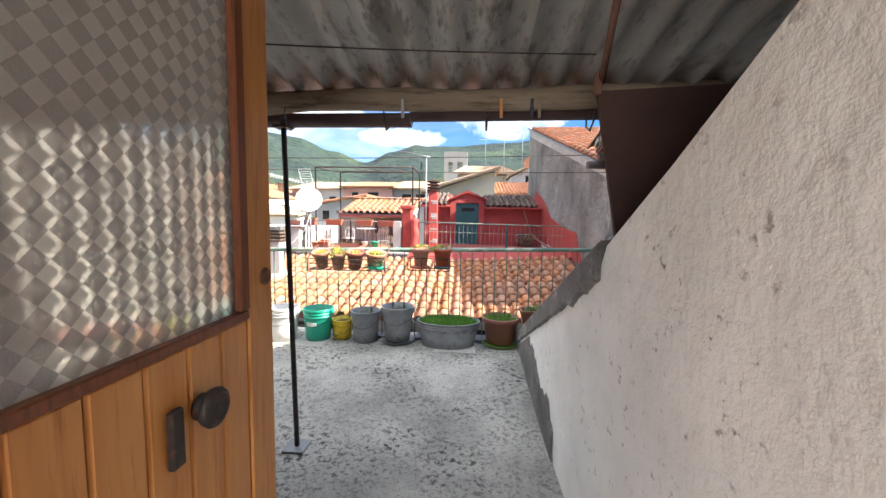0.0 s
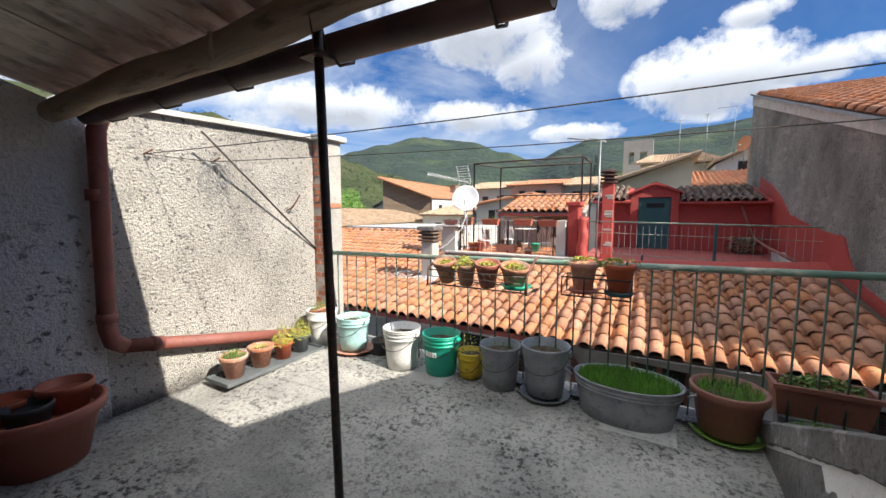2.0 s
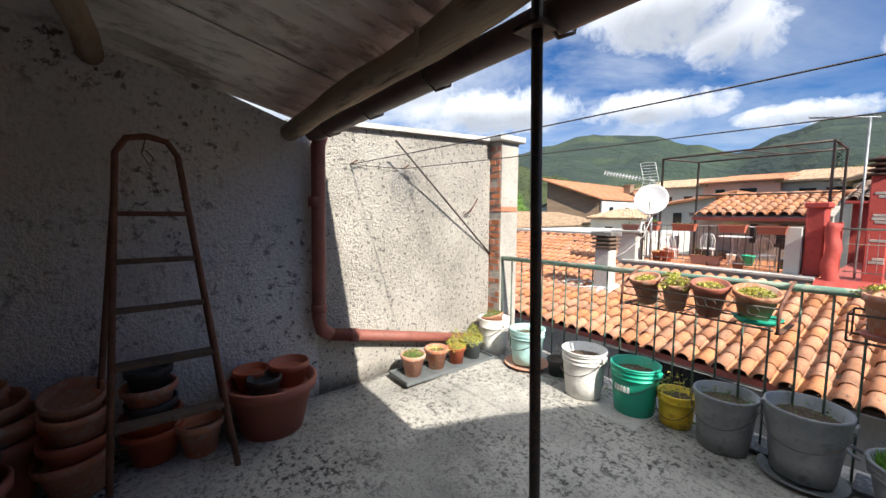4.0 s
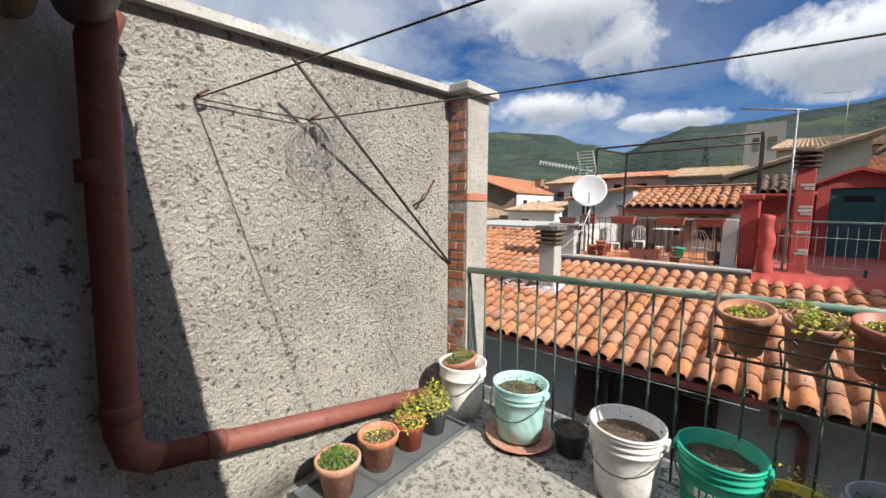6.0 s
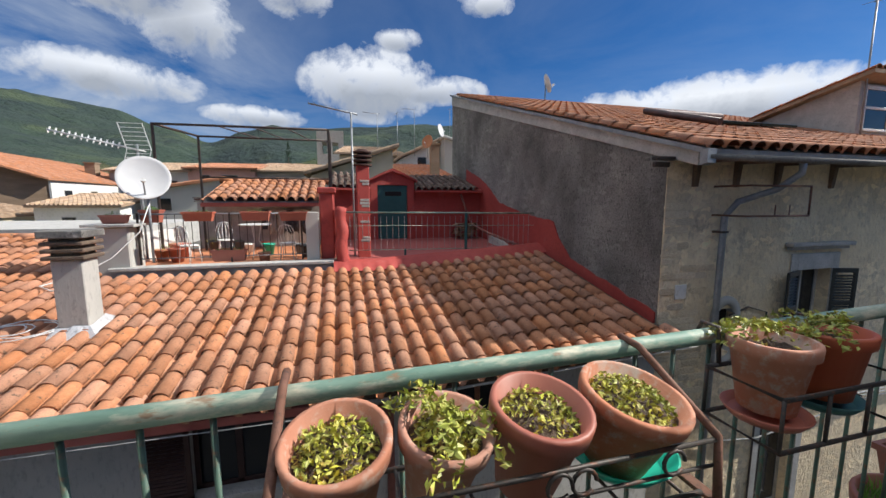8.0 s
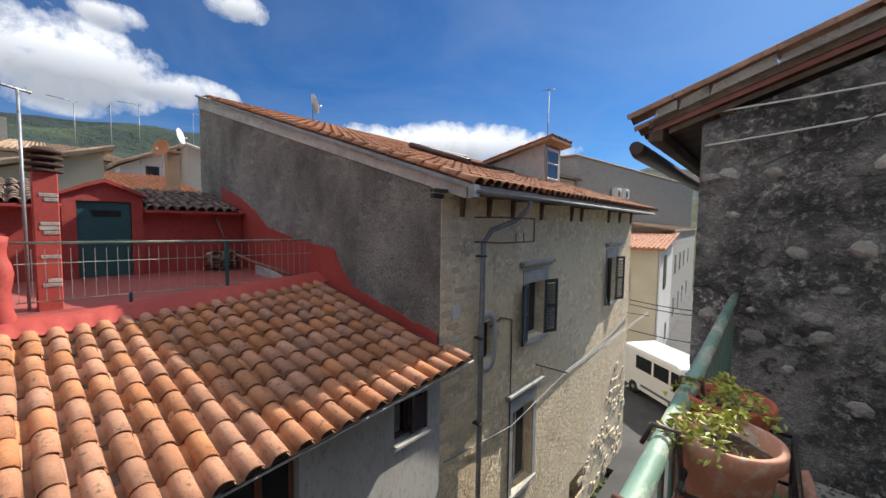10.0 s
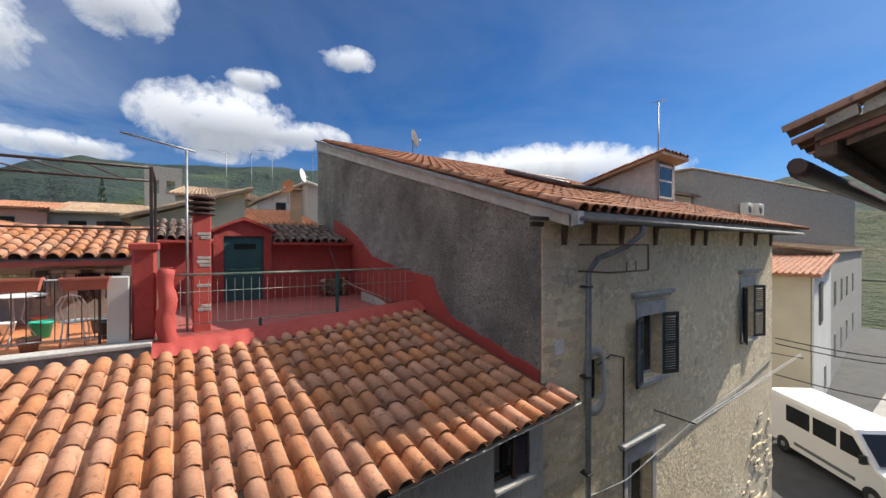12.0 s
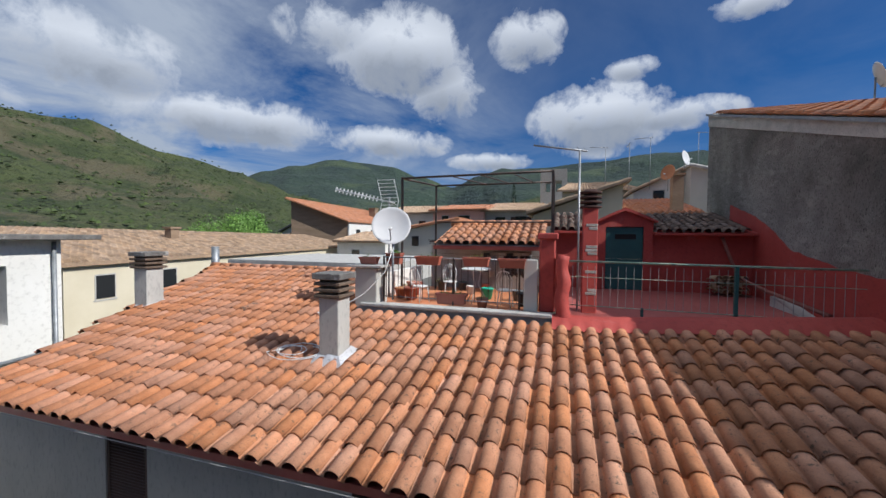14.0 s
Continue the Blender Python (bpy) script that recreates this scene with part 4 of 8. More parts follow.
def porch():
    """Corrugated roof on a log, its gutter and post."""
    roof = thing("porch_roof", (-1.2, 1.2, 2.0), "lean-to porch roof of grey corrugated fibre cement sheets", "porch roof")
    slope = 0.235
    zz = lambda y: 2.085 + (2.3 - y) * slope
    rr = random.Random(2)
    pitch = 0.177
    per = 6
    edges = [-3.29, -2.40, -1.51, -0.62, 0.27, 1.16, 1.54]
    for si, (a, b_) in enumerate(zip(edges, edges[1:])):
        bm = bmesh.new()
        cols = []
        nx = int((b_ - a + 0.04) / (pitch / per))
        lift = 0.007 * (si % 2)
        y1 = 2.27 + rr.uniform(-0.015, 0.015)
        for i in range(nx + 1):
            x = a + i * pitch / per
            w = 0.029 * math.cos(2 * math.pi * x / pitch) + lift
            cols.append([bm.verts.new((x, y, zz(y) + w + dz)) for dz in (0, 0.007) for y in (y1, -0.33)])
        for A, B in zip(cols, cols[1:]):
            for p, q in ((0, 1), (3, 2), (2, 0), (1, 3)):
                f = bm.faces.new((A[p], A[q], B[q], B[p]))
                f.smooth = p in (0, 3) and q in (1, 2)
        part("sheet", bm, "fibro", roof, world=True)
    log = bmesh.new()
    pts = [(-3.32 + i * 0.3, 2.15 + 0.012 * math.sin(i * 1.3), 1.985 + 0.01 * math.sin(i * 0.9) + 0.006 * i) for i in range(17)]
    tube(log, pts, [0.062 + 0.005 * math.sin(i * 2.1) for i in range(17)], 12)
    solid("log_beam", log, "logwood", "weathered round log beam under the porch roof", "beam")
    bm = bmesh.new()
    pts = [(-3.285 + i * 0.3, 1.11 + 0.010 * math.sin(i * 1.7), 2.275 + 0.006 * math.sin(i * 1.1)) for i in range(17)]
    tube(bm, pts, [0.058 + 0.005 * math.sin(i * 2.3 + 1) for i in range(17)], 12)
    solid("log_purlin", bm, "logwood", "pale round log purlin under the porch roof", "beam")
    for i, (x, mat) in enumerate(((-0.36, "coping"), (0.17, "pine"), (0.33, "tarp"), (0.37, "logwood"), (-1.5, "logwood"))):
        bm = bmesh.new()
        box(bm, x - 0.008, x + 0.008, 2.068, 2.08, 1.93, 2.03, 0.002)
        solid("clothes_peg", bm, mat, "clothes peg hanging on the log beam", "clothes peg")
    g = thing("porch_gutter", (-1.2, 2.36, 1.95), "dark brown gutter hanging along the porch edge", "gutter")

    def half(x0, x1, z0, z1, r):
        bm = bmesh.new()
        k = 12
        A, B = [], []
        for q, (x, z) in enumerate(((x0, z0), (x1, z1))):
            for i in range(k + 1):
                a = math.pi + math.pi * i / k
                (A if q == 0 else B).append((bm.verts.new((x, 2.305 + r * math.cos(a), z + r * math.sin(a))), bm.verts.new((x, 2.305 + (r - 0.006) * math.cos(a), z + (r - 0.006) * math.sin(a)))))
        for i in range(k):
            for j in (0, 1):
                f = bm.faces.new((A[i][j], A[i + 1][j], B[i + 1][j], B[i][j]))
                f.smooth = True
        for i in (0, k):
            bm.faces.new((A[i][0], A[i][1], B[i][1], B[i][0]))
        return bm
    part("trough", half(-3.22, -0.35, 1.995, 2.0, 0.068), "gutter", g, world=True)
    part("trough", half(-0.352, 1.50, 2.02, 2.04, 0.056), "gutter", g, world=True)
    for x in (-2.9, -2.3, -1.7, -1.1, -0.5, 0.1, 0.7):
        bm = bmesh.new()
        tube(bm, [(x, 2.2, 2.06), (x, 2.24, 1.95), (x, 2.30, 1.915), (x, 2.375, 1.95), (x, 2.385, 2.0)], 0.006, 5)
        part("bracket", bm, "iron", g, world=True)
    post = thing("porch_post", (-1.06, 2.2, -0.1), "slender dark iron post standing on a square foot plate", "post")
    bm = bmesh.new()
    tube(bm, [(-1.05, 2.21, -0.08), (-1.09, 2.19, 2.0)], 0.016, 10)
    part("pole", bm, "iron", post, world=True)
    bm = bmesh.new()
    box(bm, -1.12, -0.98, 2.14, 2.28, -0.080, -0.070, 0.002)
    part("foot_plate", bm, "galv", post, world=True)
    bm = bmesh.new()
    box(bm, -1.14, -1.05, 2.15, 2.23, 1.9, 1.915, 0.002)
    tube(bm, [(-1.1, 2.19, 1.89), (-1.13, 2.23, 1.97), (-1.08, 2.2, 2.07), (-1.03, 2.1, 2.0), (-1.1, 2.19, 1.9)], 0.003, 4)
    part("wire_tie", bm, "iron", post, world=True)
    bd = thing("brown_board", (0.9, 1.7, 1.4), "dark brown board hung between porch roof and white wall", "board")
    bm = bmesh.new()
    prism(bm, [(0.55, 1.95), (0.66, 1.33), (1.54, 1.36), (1.54, 2.0)], 1.70, 1.725, "y")
    part("panel", bm, "board", bd, world=True)
    bm = bmesh.new()
    tube(bm, [(0.56, 1.69, 1.98), (0.50, 1.3, 2.28)], 0.014, 6)
    part("strut", bm, "rust", bd, world=True)
    bm = bmesh.new()
    box(bm, 0.53, 0.56, 1.67, 1.70, 1.93, 2.02, 0.004)
    part("hinge", bm, "rust", bd, world=True)


porch()


def entrance_door():
    d = thing("door_1", (-0.47, 0.0, -0.1), "open varnished pine door with patterned frosted glass above boards", "door", "", "structure")
    x0, x1 = -0.505, -0.458
    y0, y1, z0, z1, zg = -0.03, 0.86, -0.07, 1.98, 1.18
    bm = bmesh.new()
    box(bm, x0, x1, y1 - 0.10, y1, z0, z1, 0.004)
    box(bm, x0, x1, y0, y0 + 0.08, z0, z1, 0.004)
    box(bm, x0, x1, y0 + 0.08, y1 - 0.10, z1 - 0.1, z1, 0.004)
    box(bm, x0, x1, y0 + 0.08, y1 - 0.10, z0, z0 + 0.1, 0.004)
    part("door_frame", bm, "pine", d, "varnished pine door stile", world=True)
    bm = bmesh.new()
    box(bm, x1 - 0.012, x1 + 0.006, y1 - 0.135, y1 - 0.101, zg + 0.018, z1 - 0.1, 0.004)
    part("glazing_bead", bm, "darkwood", d, world=True)
    bm = bmesh.new()
    b = bmesh.new()
    lathe(b, [(0.004, 0.0), (0.021, 0.001), (0.020, 0.004), (0.012, 0.005), (0.010, 0.003), (0.002, 0.003)], 20)
    join(bm, b, Matrix.Translation((x1 + 0.0005, y1 - 0.035, 1.26)) @ Euler((0, radians(90), 0)).to_matrix().to_4x4())
    part("escutcheon", bm, "rust", d, "worn metal lock plate", world=True)
    bm = bmesh.new()
    box(bm, x0 + 0.018, x1 - 0.018, y0 + 0.08, y1 - 0.10, zg, z1 - 0.1)
    part("glass_pane", bm, "frosted", d, "frosted glass with a diamond pattern", world=True)
    bm = bmesh.new()
    box(bm, x1 - 0.016, x1 + 0.004, y0 + 0.082, y1 - 0.102, zg - 0.004, zg + 0.016, 0.003)
    part("glazing_bead", bm, "darkwood", d, world=True)
    n = 8
    w = (y1 - 0.10 - y0 - 0.08) / n
    for i in range(n):
        bm = bmesh.new()
        box(bm, x0 + 0.006, x1 - 0.004, y0 + 0.08 + i * w + 0.001, y0 + 0.08 + (i + 1) * w - 0.001, z0 + 0.1, zg - 0.004, 0.005)
        part("plank", bm, "pine", d, world=True)
    bm = bmesh.new()
    b = bmesh.new()
    lathe(b, [(0.006, 0), (0.024, 0.001), (0.024, 0.006), (0.019, 0.010), (0.020, 0.016), (0.033, 0.020), (0.036, 0.030), (0.033, 0.036), (0.023, 0.038), (0.021, 0.035), (0.004, 0.037)], 28)
    join(bm, b, Matrix.Translation((x1, 0.60, 1.058)) @ Euler((0, radians(90), 0)).to_matrix().to_4x4())
    part("door_handle", bm, "iron", d, "round black knob", world=True)
    bm = bmesh.new()
    box(bm, x1 - 0.001, x1 + 0.012, 0.522, 0.55, 0.985, 1.085, 0.003)
    part("latch", bm, "iron", d, world=True)
    bm = bmesh.new()
    box(bm, x0 + 0.012, x1 - 0.012, y1, y1 + 0.002, 0.9, 1.3)
    part("lock_plate", bm, "iron", d, world=True)
    bm = bmesh.new()
    box(bm, -0.5, -0.45, -0.33, -0.06, -0.1, 2.1, 0.004)
    box(bm, 0.46, 0.52, -0.33, -0.06, -0.1, 2.1, 0.004)
    box(bm, -0.45, 0.46, -0.33, -0.06, 2.04, 2.1, 0.004)
    solid("trim", bm, "darkwood", "dark brown wooden door lining", "door frame", "", "structure")


entrance_door()


def rail_z(x):
    return 0.955 + (x + 3.3) * 0.022


def railing():
    rl = thing("railing", (-1, 4.2, -0.1), "iron balcony railing in peeling pale green paint", "railing")
    bm = bmesh.new()
    tube(bm, [(-3.2, 4.2, rail_z(-3.2)), (-1, 4.2, rail_z(-1)), (1.58, 4.2, rail_z(1.58))], 0.0225, 12)
    part("top_rail", bm, "greenrail", rl, "thick handrail with flaking green paint", world=True)
    bm = bmesh.new()
    tube(bm, [(-3.15, 4.2, 0.0), (1.57, 4.2, 0.02)], 0.010, 6)
    part("bottom_rail", bm, "greenrail", rl, world=True)
    b = bmesh.new()
    tube(b, [(0, 0, 0), (0, 0, 1)], 0.0065, 6)
    me = flush(b)
    me.materials.append(M["baluster"])
    o = Vector(rl.location)
    x = -3.13
    while x < 1.5:
        m = Matrix.LocRotScale(Vector((x, 4.2, 0.0)) - o, None, Vector((1, 1, rail_z(x) - 0.01)))
        shared("baluster", me, m, rl)
        x += 0.127


railing()


# ---- roof tiles ----
def tile_mesh(material, w=0.215, L=0.42, seg=7):
    """A pan and roll tile: a flat channel beside a raised roll, wider at its lower end."""
    b = bmesh.new()
    prof = [(-0.58 * w, 0.010), (-0.44 * w, -0.014), (-0.26 * w, -0.014)]
    for k in range(seg + 1):
        a = math.pi * (1 - k / seg)
        prof.append((0.13 * w + 0.37 * w * math.cos(a), 0.002 + 0.074 * math.sin(a)))
    lo = [b.verts.new((x, 0, z + 0.028)) for x, z in prof]
    hi = [b.verts.new((x * 0.96, L, z * 0.9)) for x, z in prof]
    un = [b.verts.new((x * 0.99, 0.003, z + 0.016)) for x, z in prof]
    for k in range(len(prof) - 1):
        b.faces.new((lo[k], lo[k + 1], hi[k + 1], hi[k])).smooth = True
        b.faces.new((un[k], un[k + 1], lo[k + 1], lo[k]))
    me = flush(b)
    me.materials.append(M[material])
    return me


def tile_field(name, parent, lo_line, direction, side, cols, rows, material, pitch_w=0.215, expo=0.355, inside=None, near=0, seed=1, L=0.42, wob=1.0, loose="tileb", rise=None):
    """Tiles course by course from lo_line upwards. near: how many courses or tiles are parts of their own; the rest is one mesh."""
    rr = random.Random(seed)
    me = tile_mesh(material, pitch_w, L)
    up = Vector(direction).normalized()
    sd = Vector(side).normalized()
    nrm = sd.cross(up).normalized()
    base = Matrix((sd, up, nrm)).transposed().to_4x4()
    src = [v.co.copy() for v in me.vertices]
    faces = [tuple(p.vertices) for p in me.polygons]
    coords, fs = [], []
    places = []
    for j in range(rows):
        for i in range(cols):
            p = Vector(lo_line) + sd * (pitch_w * (i + 0.5)) + up * (expo * j)
            if inside and not inside(p + up * expo * 0.5):
                continue
            if rise:
                p.z += rise(p.x)
            places.append(Matrix.Translation(p + sd * rr.uniform(-0.006, 0.006) * wob + up * rr.uniform(-0.012, 0.012) * wob + nrm * rr.uniform(0, 0.006) * wob) @ base @ Euler((radians(rr.uniform(1.4, 2.6)), radians(rr.uniform(-2, 2)) * wob, radians(rr.uniform(-1.6, 1.6)) * wob)).to_matrix().to_4x4())
    o = origin(parent) if parent else Vector()
    order = sorted(range(len(places)), key=lambda k: (places[k].translation - Vector((-1.4, 7.2, -0.4))).length)
    mine = set(order[:near])
    for k, m in enumerate(places):
        if k in mine:
            shared("tile", me, Matrix.Translation(-o) @ m, parent)
        else:
            c = len(coords)
            coords += [tuple(m @ v - o) for v in src]
            fs += [tuple(q + c for q in f) for f in faces]
    if coords:
        rest = bpy.data.meshes.new("mesh")
        rest.from_pydata(coords, [], fs)
        rest.polygons.foreach_set("use_smooth", [len(faces) and p.use_smooth for _ in range(len(coords) // len(src)) for p in me.polygons])
        rest.materials.append(M[loose])
        ob = new(name, rest)
        ob.parent = parent
        tagged(ob, "", "", "", "stuff")


def lift(x):
    return 0.24 * min(1.0, max(0.0, (x + 1.0) / 3.6))


def near_house():
    h = thing("neighbour_house", (-3.5, 7.55, -7.2), "neighbouring house with pale render and a terracotta tiled roof", "house")
    s = 0.2
    rz = lambda y: -0.53 + s * (y - 7.2)
    bm = bmesh.new()
    holes = [(-7.22, -6.48, -2.34, -0.86), (-3.17, -2.29, -1.66, -0.86), (-0.37, 0.35, -1.52, -0.80), (1.63, 2.25, -1.32, -0.78), (-5.35, -4.4, -4.6, -3.2), (-1.0, 0.0, -4.6, -3.2)]
    wall_holes(bm, -9.55, 2.505, -7.2, -0.58, 7.55, 0.3, holes)
    part("wall", bm, "neighbour", h, "grey white rendered wall", world=True)
    bm = bmesh.new()
    prism(bm, [(7.85, -7.2), (13, -7.2), (13, 0.5), (7.85, -0.6)], -9.55, -9.3)
    part("wall", bm, "neighbour", h, world=True)
    bm = bmesh.new()
    prism(bm, [(7.85, -7.2), (13, -7.2), (13, 0.5), (7.85, -0.6)], 2.25, 2.5)
    part("wall", bm, "neighbour", h, world=True)
    bm = bmesh.new()
    prism(bm, [(7.12, rz(7.12)), (10.7, rz(10.7)), (10.7, rz(10.7) - 0.06), (7.12, rz(7.12) - 0.05)], -9.62, -1.0)
    prism(bm, [(10.7, rz(10.7)), (13.0, rz(13.0)), (13.0, rz(13) - 0.06), (10.7, rz(10.7) - 0.05)], -9.62, -5.2)
    prism(bm, [(13.0, rz(13.0)), (17.0, rz(13.0) - 0.8), (17.0, rz(13.0) - 0.86), (13.0, rz(13.0) - 0.06)], -11.4, -6.3)
    for v in bm.verts:
        v.co.z += lift(v.co.x)
    part("roof_deck", bm, "soil", h, world=True)
    # the strip that climbs towards the grey gable
    bm = bmesh.new()
    rows = []
    for i in range(19):
        x = -0.999 + i * 0.1995
        rows.append([[bm.verts.new((x, y, rz(y) + lift(x) - d)) for y in (7.12, 7.55, 8.4, 9.3, 10.1, 10.7 if x < 2.5 else 10.1001)] for d in (0.012, 0.06)])
    for A, B in zip(rows, rows[1:]):
        for k in range(5):
            bm.faces.new((A[0][k], A[0][k + 1], B[0][k + 1], B[0][k]))
            bm.faces.new((A[1][k], B[1][k], B[1][k + 1], A[1][k + 1]))
        bm.faces.new((A[0][0], B[0][0], B[1][0], A[1][0]))
    part("roof_deck", bm, "soil", h, world=True)
    bm = bmesh.new()
    prism(bm, [(-1.0, -0.579), (2.5, -0.579), (2.5, -0.30), (-1.0, -0.53)], 7.551, 7.84, "y")
    part("wall_top", bm, "neighbour", h, world=True)
    # sheet below the tiles, its darkness painted rather than cast
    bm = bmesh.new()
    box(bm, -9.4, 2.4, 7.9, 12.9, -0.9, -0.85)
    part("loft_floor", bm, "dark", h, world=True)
    bm = bmesh.new()
    prism(bm, [(7.04, rz(7.1) - 0.005), (7.13, rz(7.1) - 0.005), (7.13, rz(7.1) - 0.085), (7.04, rz(7.1) - 0.085)], -9.62, -1.45)
    part("gutter", bm, "copper", h, "red brown gutter along the eave", world=True)
    bm = bmesh.new()
    tube(bm, [(-1.4, 7.08, rz(7.1) - 0.05), (-0.9, 7.08, rz(7.1) - 0.05), (2.66, 7.08, rz(7.1) + 0.19)], 0.012, 6)
    tube(bm, [(-9.5, 7.05, rz(7.1) - 0.11), (-1.5, 7.03, rz(7.1) - 0.12)], 0.006, 5)
    part("cable", bm, "cable", h, world=True)
    bm = bmesh.new()
    tube(bm, [(-1.38, 7.15, -0.7), (-1.38, 7.25, -0.85), (-1.2, 7.48, -0.9), (-1.12, 7.5, -1.0), (-1.1, 7.5, -7.1)], 0.045, 10)
    part("downpipe", bm, "pipe", h, "rusty red downpipe", world=True)

    def window(x0, x1, z0, z1, shutters, frame_mat="shutter"):
        w = thing("window", ((x0 + x1) / 2, 7.6, z0), "", "")
        w.location = Vector(w.location) - Vector(h.location)
        w.parent = h
        bm = bmesh.new()
        y = 7.66
        for a, b, c, d in ((x0, x0 + 0.05, z0, z1), (x1 - 0.05, x1, z0, z1), (x0, x1, z0, z0 + 0.05), (x0, x1, z1 - 0.05, z1), ((x0 + x1) / 2 - 0.035, (x0 + x1) / 2 + 0.035, z0, z1)):
            box(bm, a, b, y, y + 0.045, c, d, 0.004)
        part("window_frame", bm, frame_mat, w, world=True)
        bm = bmesh.new()
        box(bm, x0 + 0.04, x1 - 0.04, y + 0.02, y + 0.028, z0 + 0.04, z1 - 0.04)
        part("pane", bm, "glass", w, world=True)
        bm = bmesh.new()
        box(bm, x0 - 0.05, x1 + 0.05, 7.49, 7.65, z0 - 0.045, z0 - 0.002, 0.005)
        part("window_sill", bm, "coping", w, world=True)
        if shutters:
            ww = (x1 - x0) / 2
            for sx in shutters:
                bm = bmesh.new()
                a = x0 - ww + 0.02 if sx < 0 else x1 - 0.02
                for p, q, r_, s_ in ((a, a + 0.05, z0, z1), (a + ww - 0.05, a + ww, z0, z1), (a, a + ww, z0, z0 + 0.06), (a, a + ww, z1 - 0.06, z1)):
                    box(bm, p, q, 7.505, 7.54, r_, s_, 0.003)
                z = z0 + 0.08
                while z < z1 - 0.08:
                    b2 = bmesh.new()
                    box(b2, a + 0.045, a + ww - 0.045, 7.508, 7.535, z, z + 0.022, 0.0, Euler((radians(35), 0, 0)).to_matrix())
                    part("slat", b2, "shutter", w, world=True)
                    z += 0.04
                part("shutter", bm, "shutter", w, "dark brown louvred shutter", world=True)
    window(-3.17, -2.29, -1.66, -0.86, (-1, 1))
    window(-0.37, 0.35, -1.52, -0.80, (), "frame")
    window(1.63, 2.25, -1.32, -0.78, ())
    window(-7.22, -6.48, -2.34, -0.86, ())
    window(-5.35, -4.4, -4.6, -3.2, ())
    window(-1.0, 0.0, -4.6, -3.2, ())
    # closed shutters
    for (x0, x1, z0, z1) in ((-7.22, -6.48, -2.34, -0.86), (1.63, 2.25, -1.32, -0.78), (-0.37, 0.35, -1.52, -0.80)):
        bm = bmesh.new()
        z = z0 + 0.03
        half = (x0 + x1) / 2
        if x0 < 0 and x0 > -1:
            continue
        a, b = (x0 + 0.01, x1 - 0.01) if x0 < 0 else (half + 0.02, x1 + 0.01)
        for p, q in ((a, a + 0.05), (b - 0.05, b)):
            box(bm, p, q, 7.56, 7.6, z0 + 0.01, z1 - 0.01, 0.003)
        while z < z1 - 0.04:
            b2 = bmesh.new()
            box(b2, a + 0.04, b - 0.04, 7.565, 7.592, z, z + 0.022, 0.0, Euler((radians(35), 0, 0)).to_matrix())
            part("slat", b2, "shutter", h, world=True)
            z += 0.04
        part("shutter", bm, "shutter", h, "closed brown louvred shutter", world=True)

    def inside(p):
        x, y = p.x, p.y
        if y > 12.95:
            return False
        if x > 2.64 or x < -9.55 - 0.37 * max(0, y - 8.0):
            return False
        if y > 7.5 and x > 2.42:
            return False
        if y > 10.62 and x > -5.35:
            return False
        if x < -5.0 and x > -5.4 and y > 10.5:
            return y < 13
        return True
    tile_field("tiles", h, (-12.04, 7.03, rz(7.03) - 0.005), (0, 1, s), (1, 0, 0), 69, 17, "tile", inside=inside, near=300, seed=4, rise=lift)
    # ridge
    rr = random.Random(9)
    b = bmesh.new()
    for i in range(15):
        x = -11.5 + i * 0.36
        bb = bmesh.new()
        tube(bb, [(0, 0, 0), (0.4, 0, 0.012)], [0.10, 0.085], 8)
        join(b, bb, Matrix.Translation((x, 13.0, rz(13) + 0.03 + rr.uniform(0, 0.01))))
    part("ridge_tiles", b, "tileb", h, world=True, kind="stuff")


near_house()


def chimney(x, y, z0, z1, w, d, body="neighbour", name="chimney", label="square painted masonry chimney with dark sooty slabs and silver flashing"):
    c = thing(name, (x, y, z0), label, "chimney")
    bm = bmesh.new()
    box(bm, -w / 2, w / 2, -d / 2, d / 2, -0.25, z1 - z0 - 0.36, 0.01)
    part("chimney_body", bm, body, c)
    for i in range(4):
        bm = bmesh.new()
        e = 0.055 if i < 3 else 0.07
        z = z1 - z0 - 0.355 + i * 0.085
        if i < 3:
            box(bm, -w / 2 - e, w / 2 + e, -d / 2 - e, d / 2 + e, z, z + 0.045, 0.008)
            box(bm, -w / 2 + 0.01, w / 2 - 0.01, -d / 2 + 0.01, d / 2 - 0.01, z + 0.045, z + 0.087)
        else:
            box(bm, -w / 2 - e, w / 2 + e, -d / 2 - e, d / 2 + e, z, z + 0.09, 0.01)
        part("slab", bm, "oldwood" if i < 3 else "cement", c, "dark sooty slab" if i < 3 else "cement top slab")
    bm = bmesh.new()
    n = 24
    a_, b_ = [], []
    rr = random.Random(int(x * 10))
    for k in range(n):
        a = 2 * math.pi * k / n
        u, v = math.cos(a), math.sin(a)
        q = 1 / max(abs(u), abs(v))
        s1, s2 = q * (0.5 * w + 0.012), q * (0.5 * w + 0.12 + rr.uniform(-0.02, 0.03))
        b_.append(bm.verts.new((u * s1, v * s1 * d / w, 0.14 + 0.2 * v * s1 + rr.uniform(-.02, .02))))
        a_.append(bm.verts.new((u * s2, v * s2 * d / w, 0.04 + 0.2 * v * s2)))
    for k in range(n):
        bm.faces.new((a_[k], a_[(k + 1) % n], b_[(k + 1) % n], b_[k]))
    part("flashing", bm, "flashing", c, "silver bitumen flashing")
    return c


chimney(-4.72, 8.95, -0.20, 1.07, 0.31, 0.31)
chimney(-10.0, 10.1, 0.0, 1.22, 0.36, 0.36)


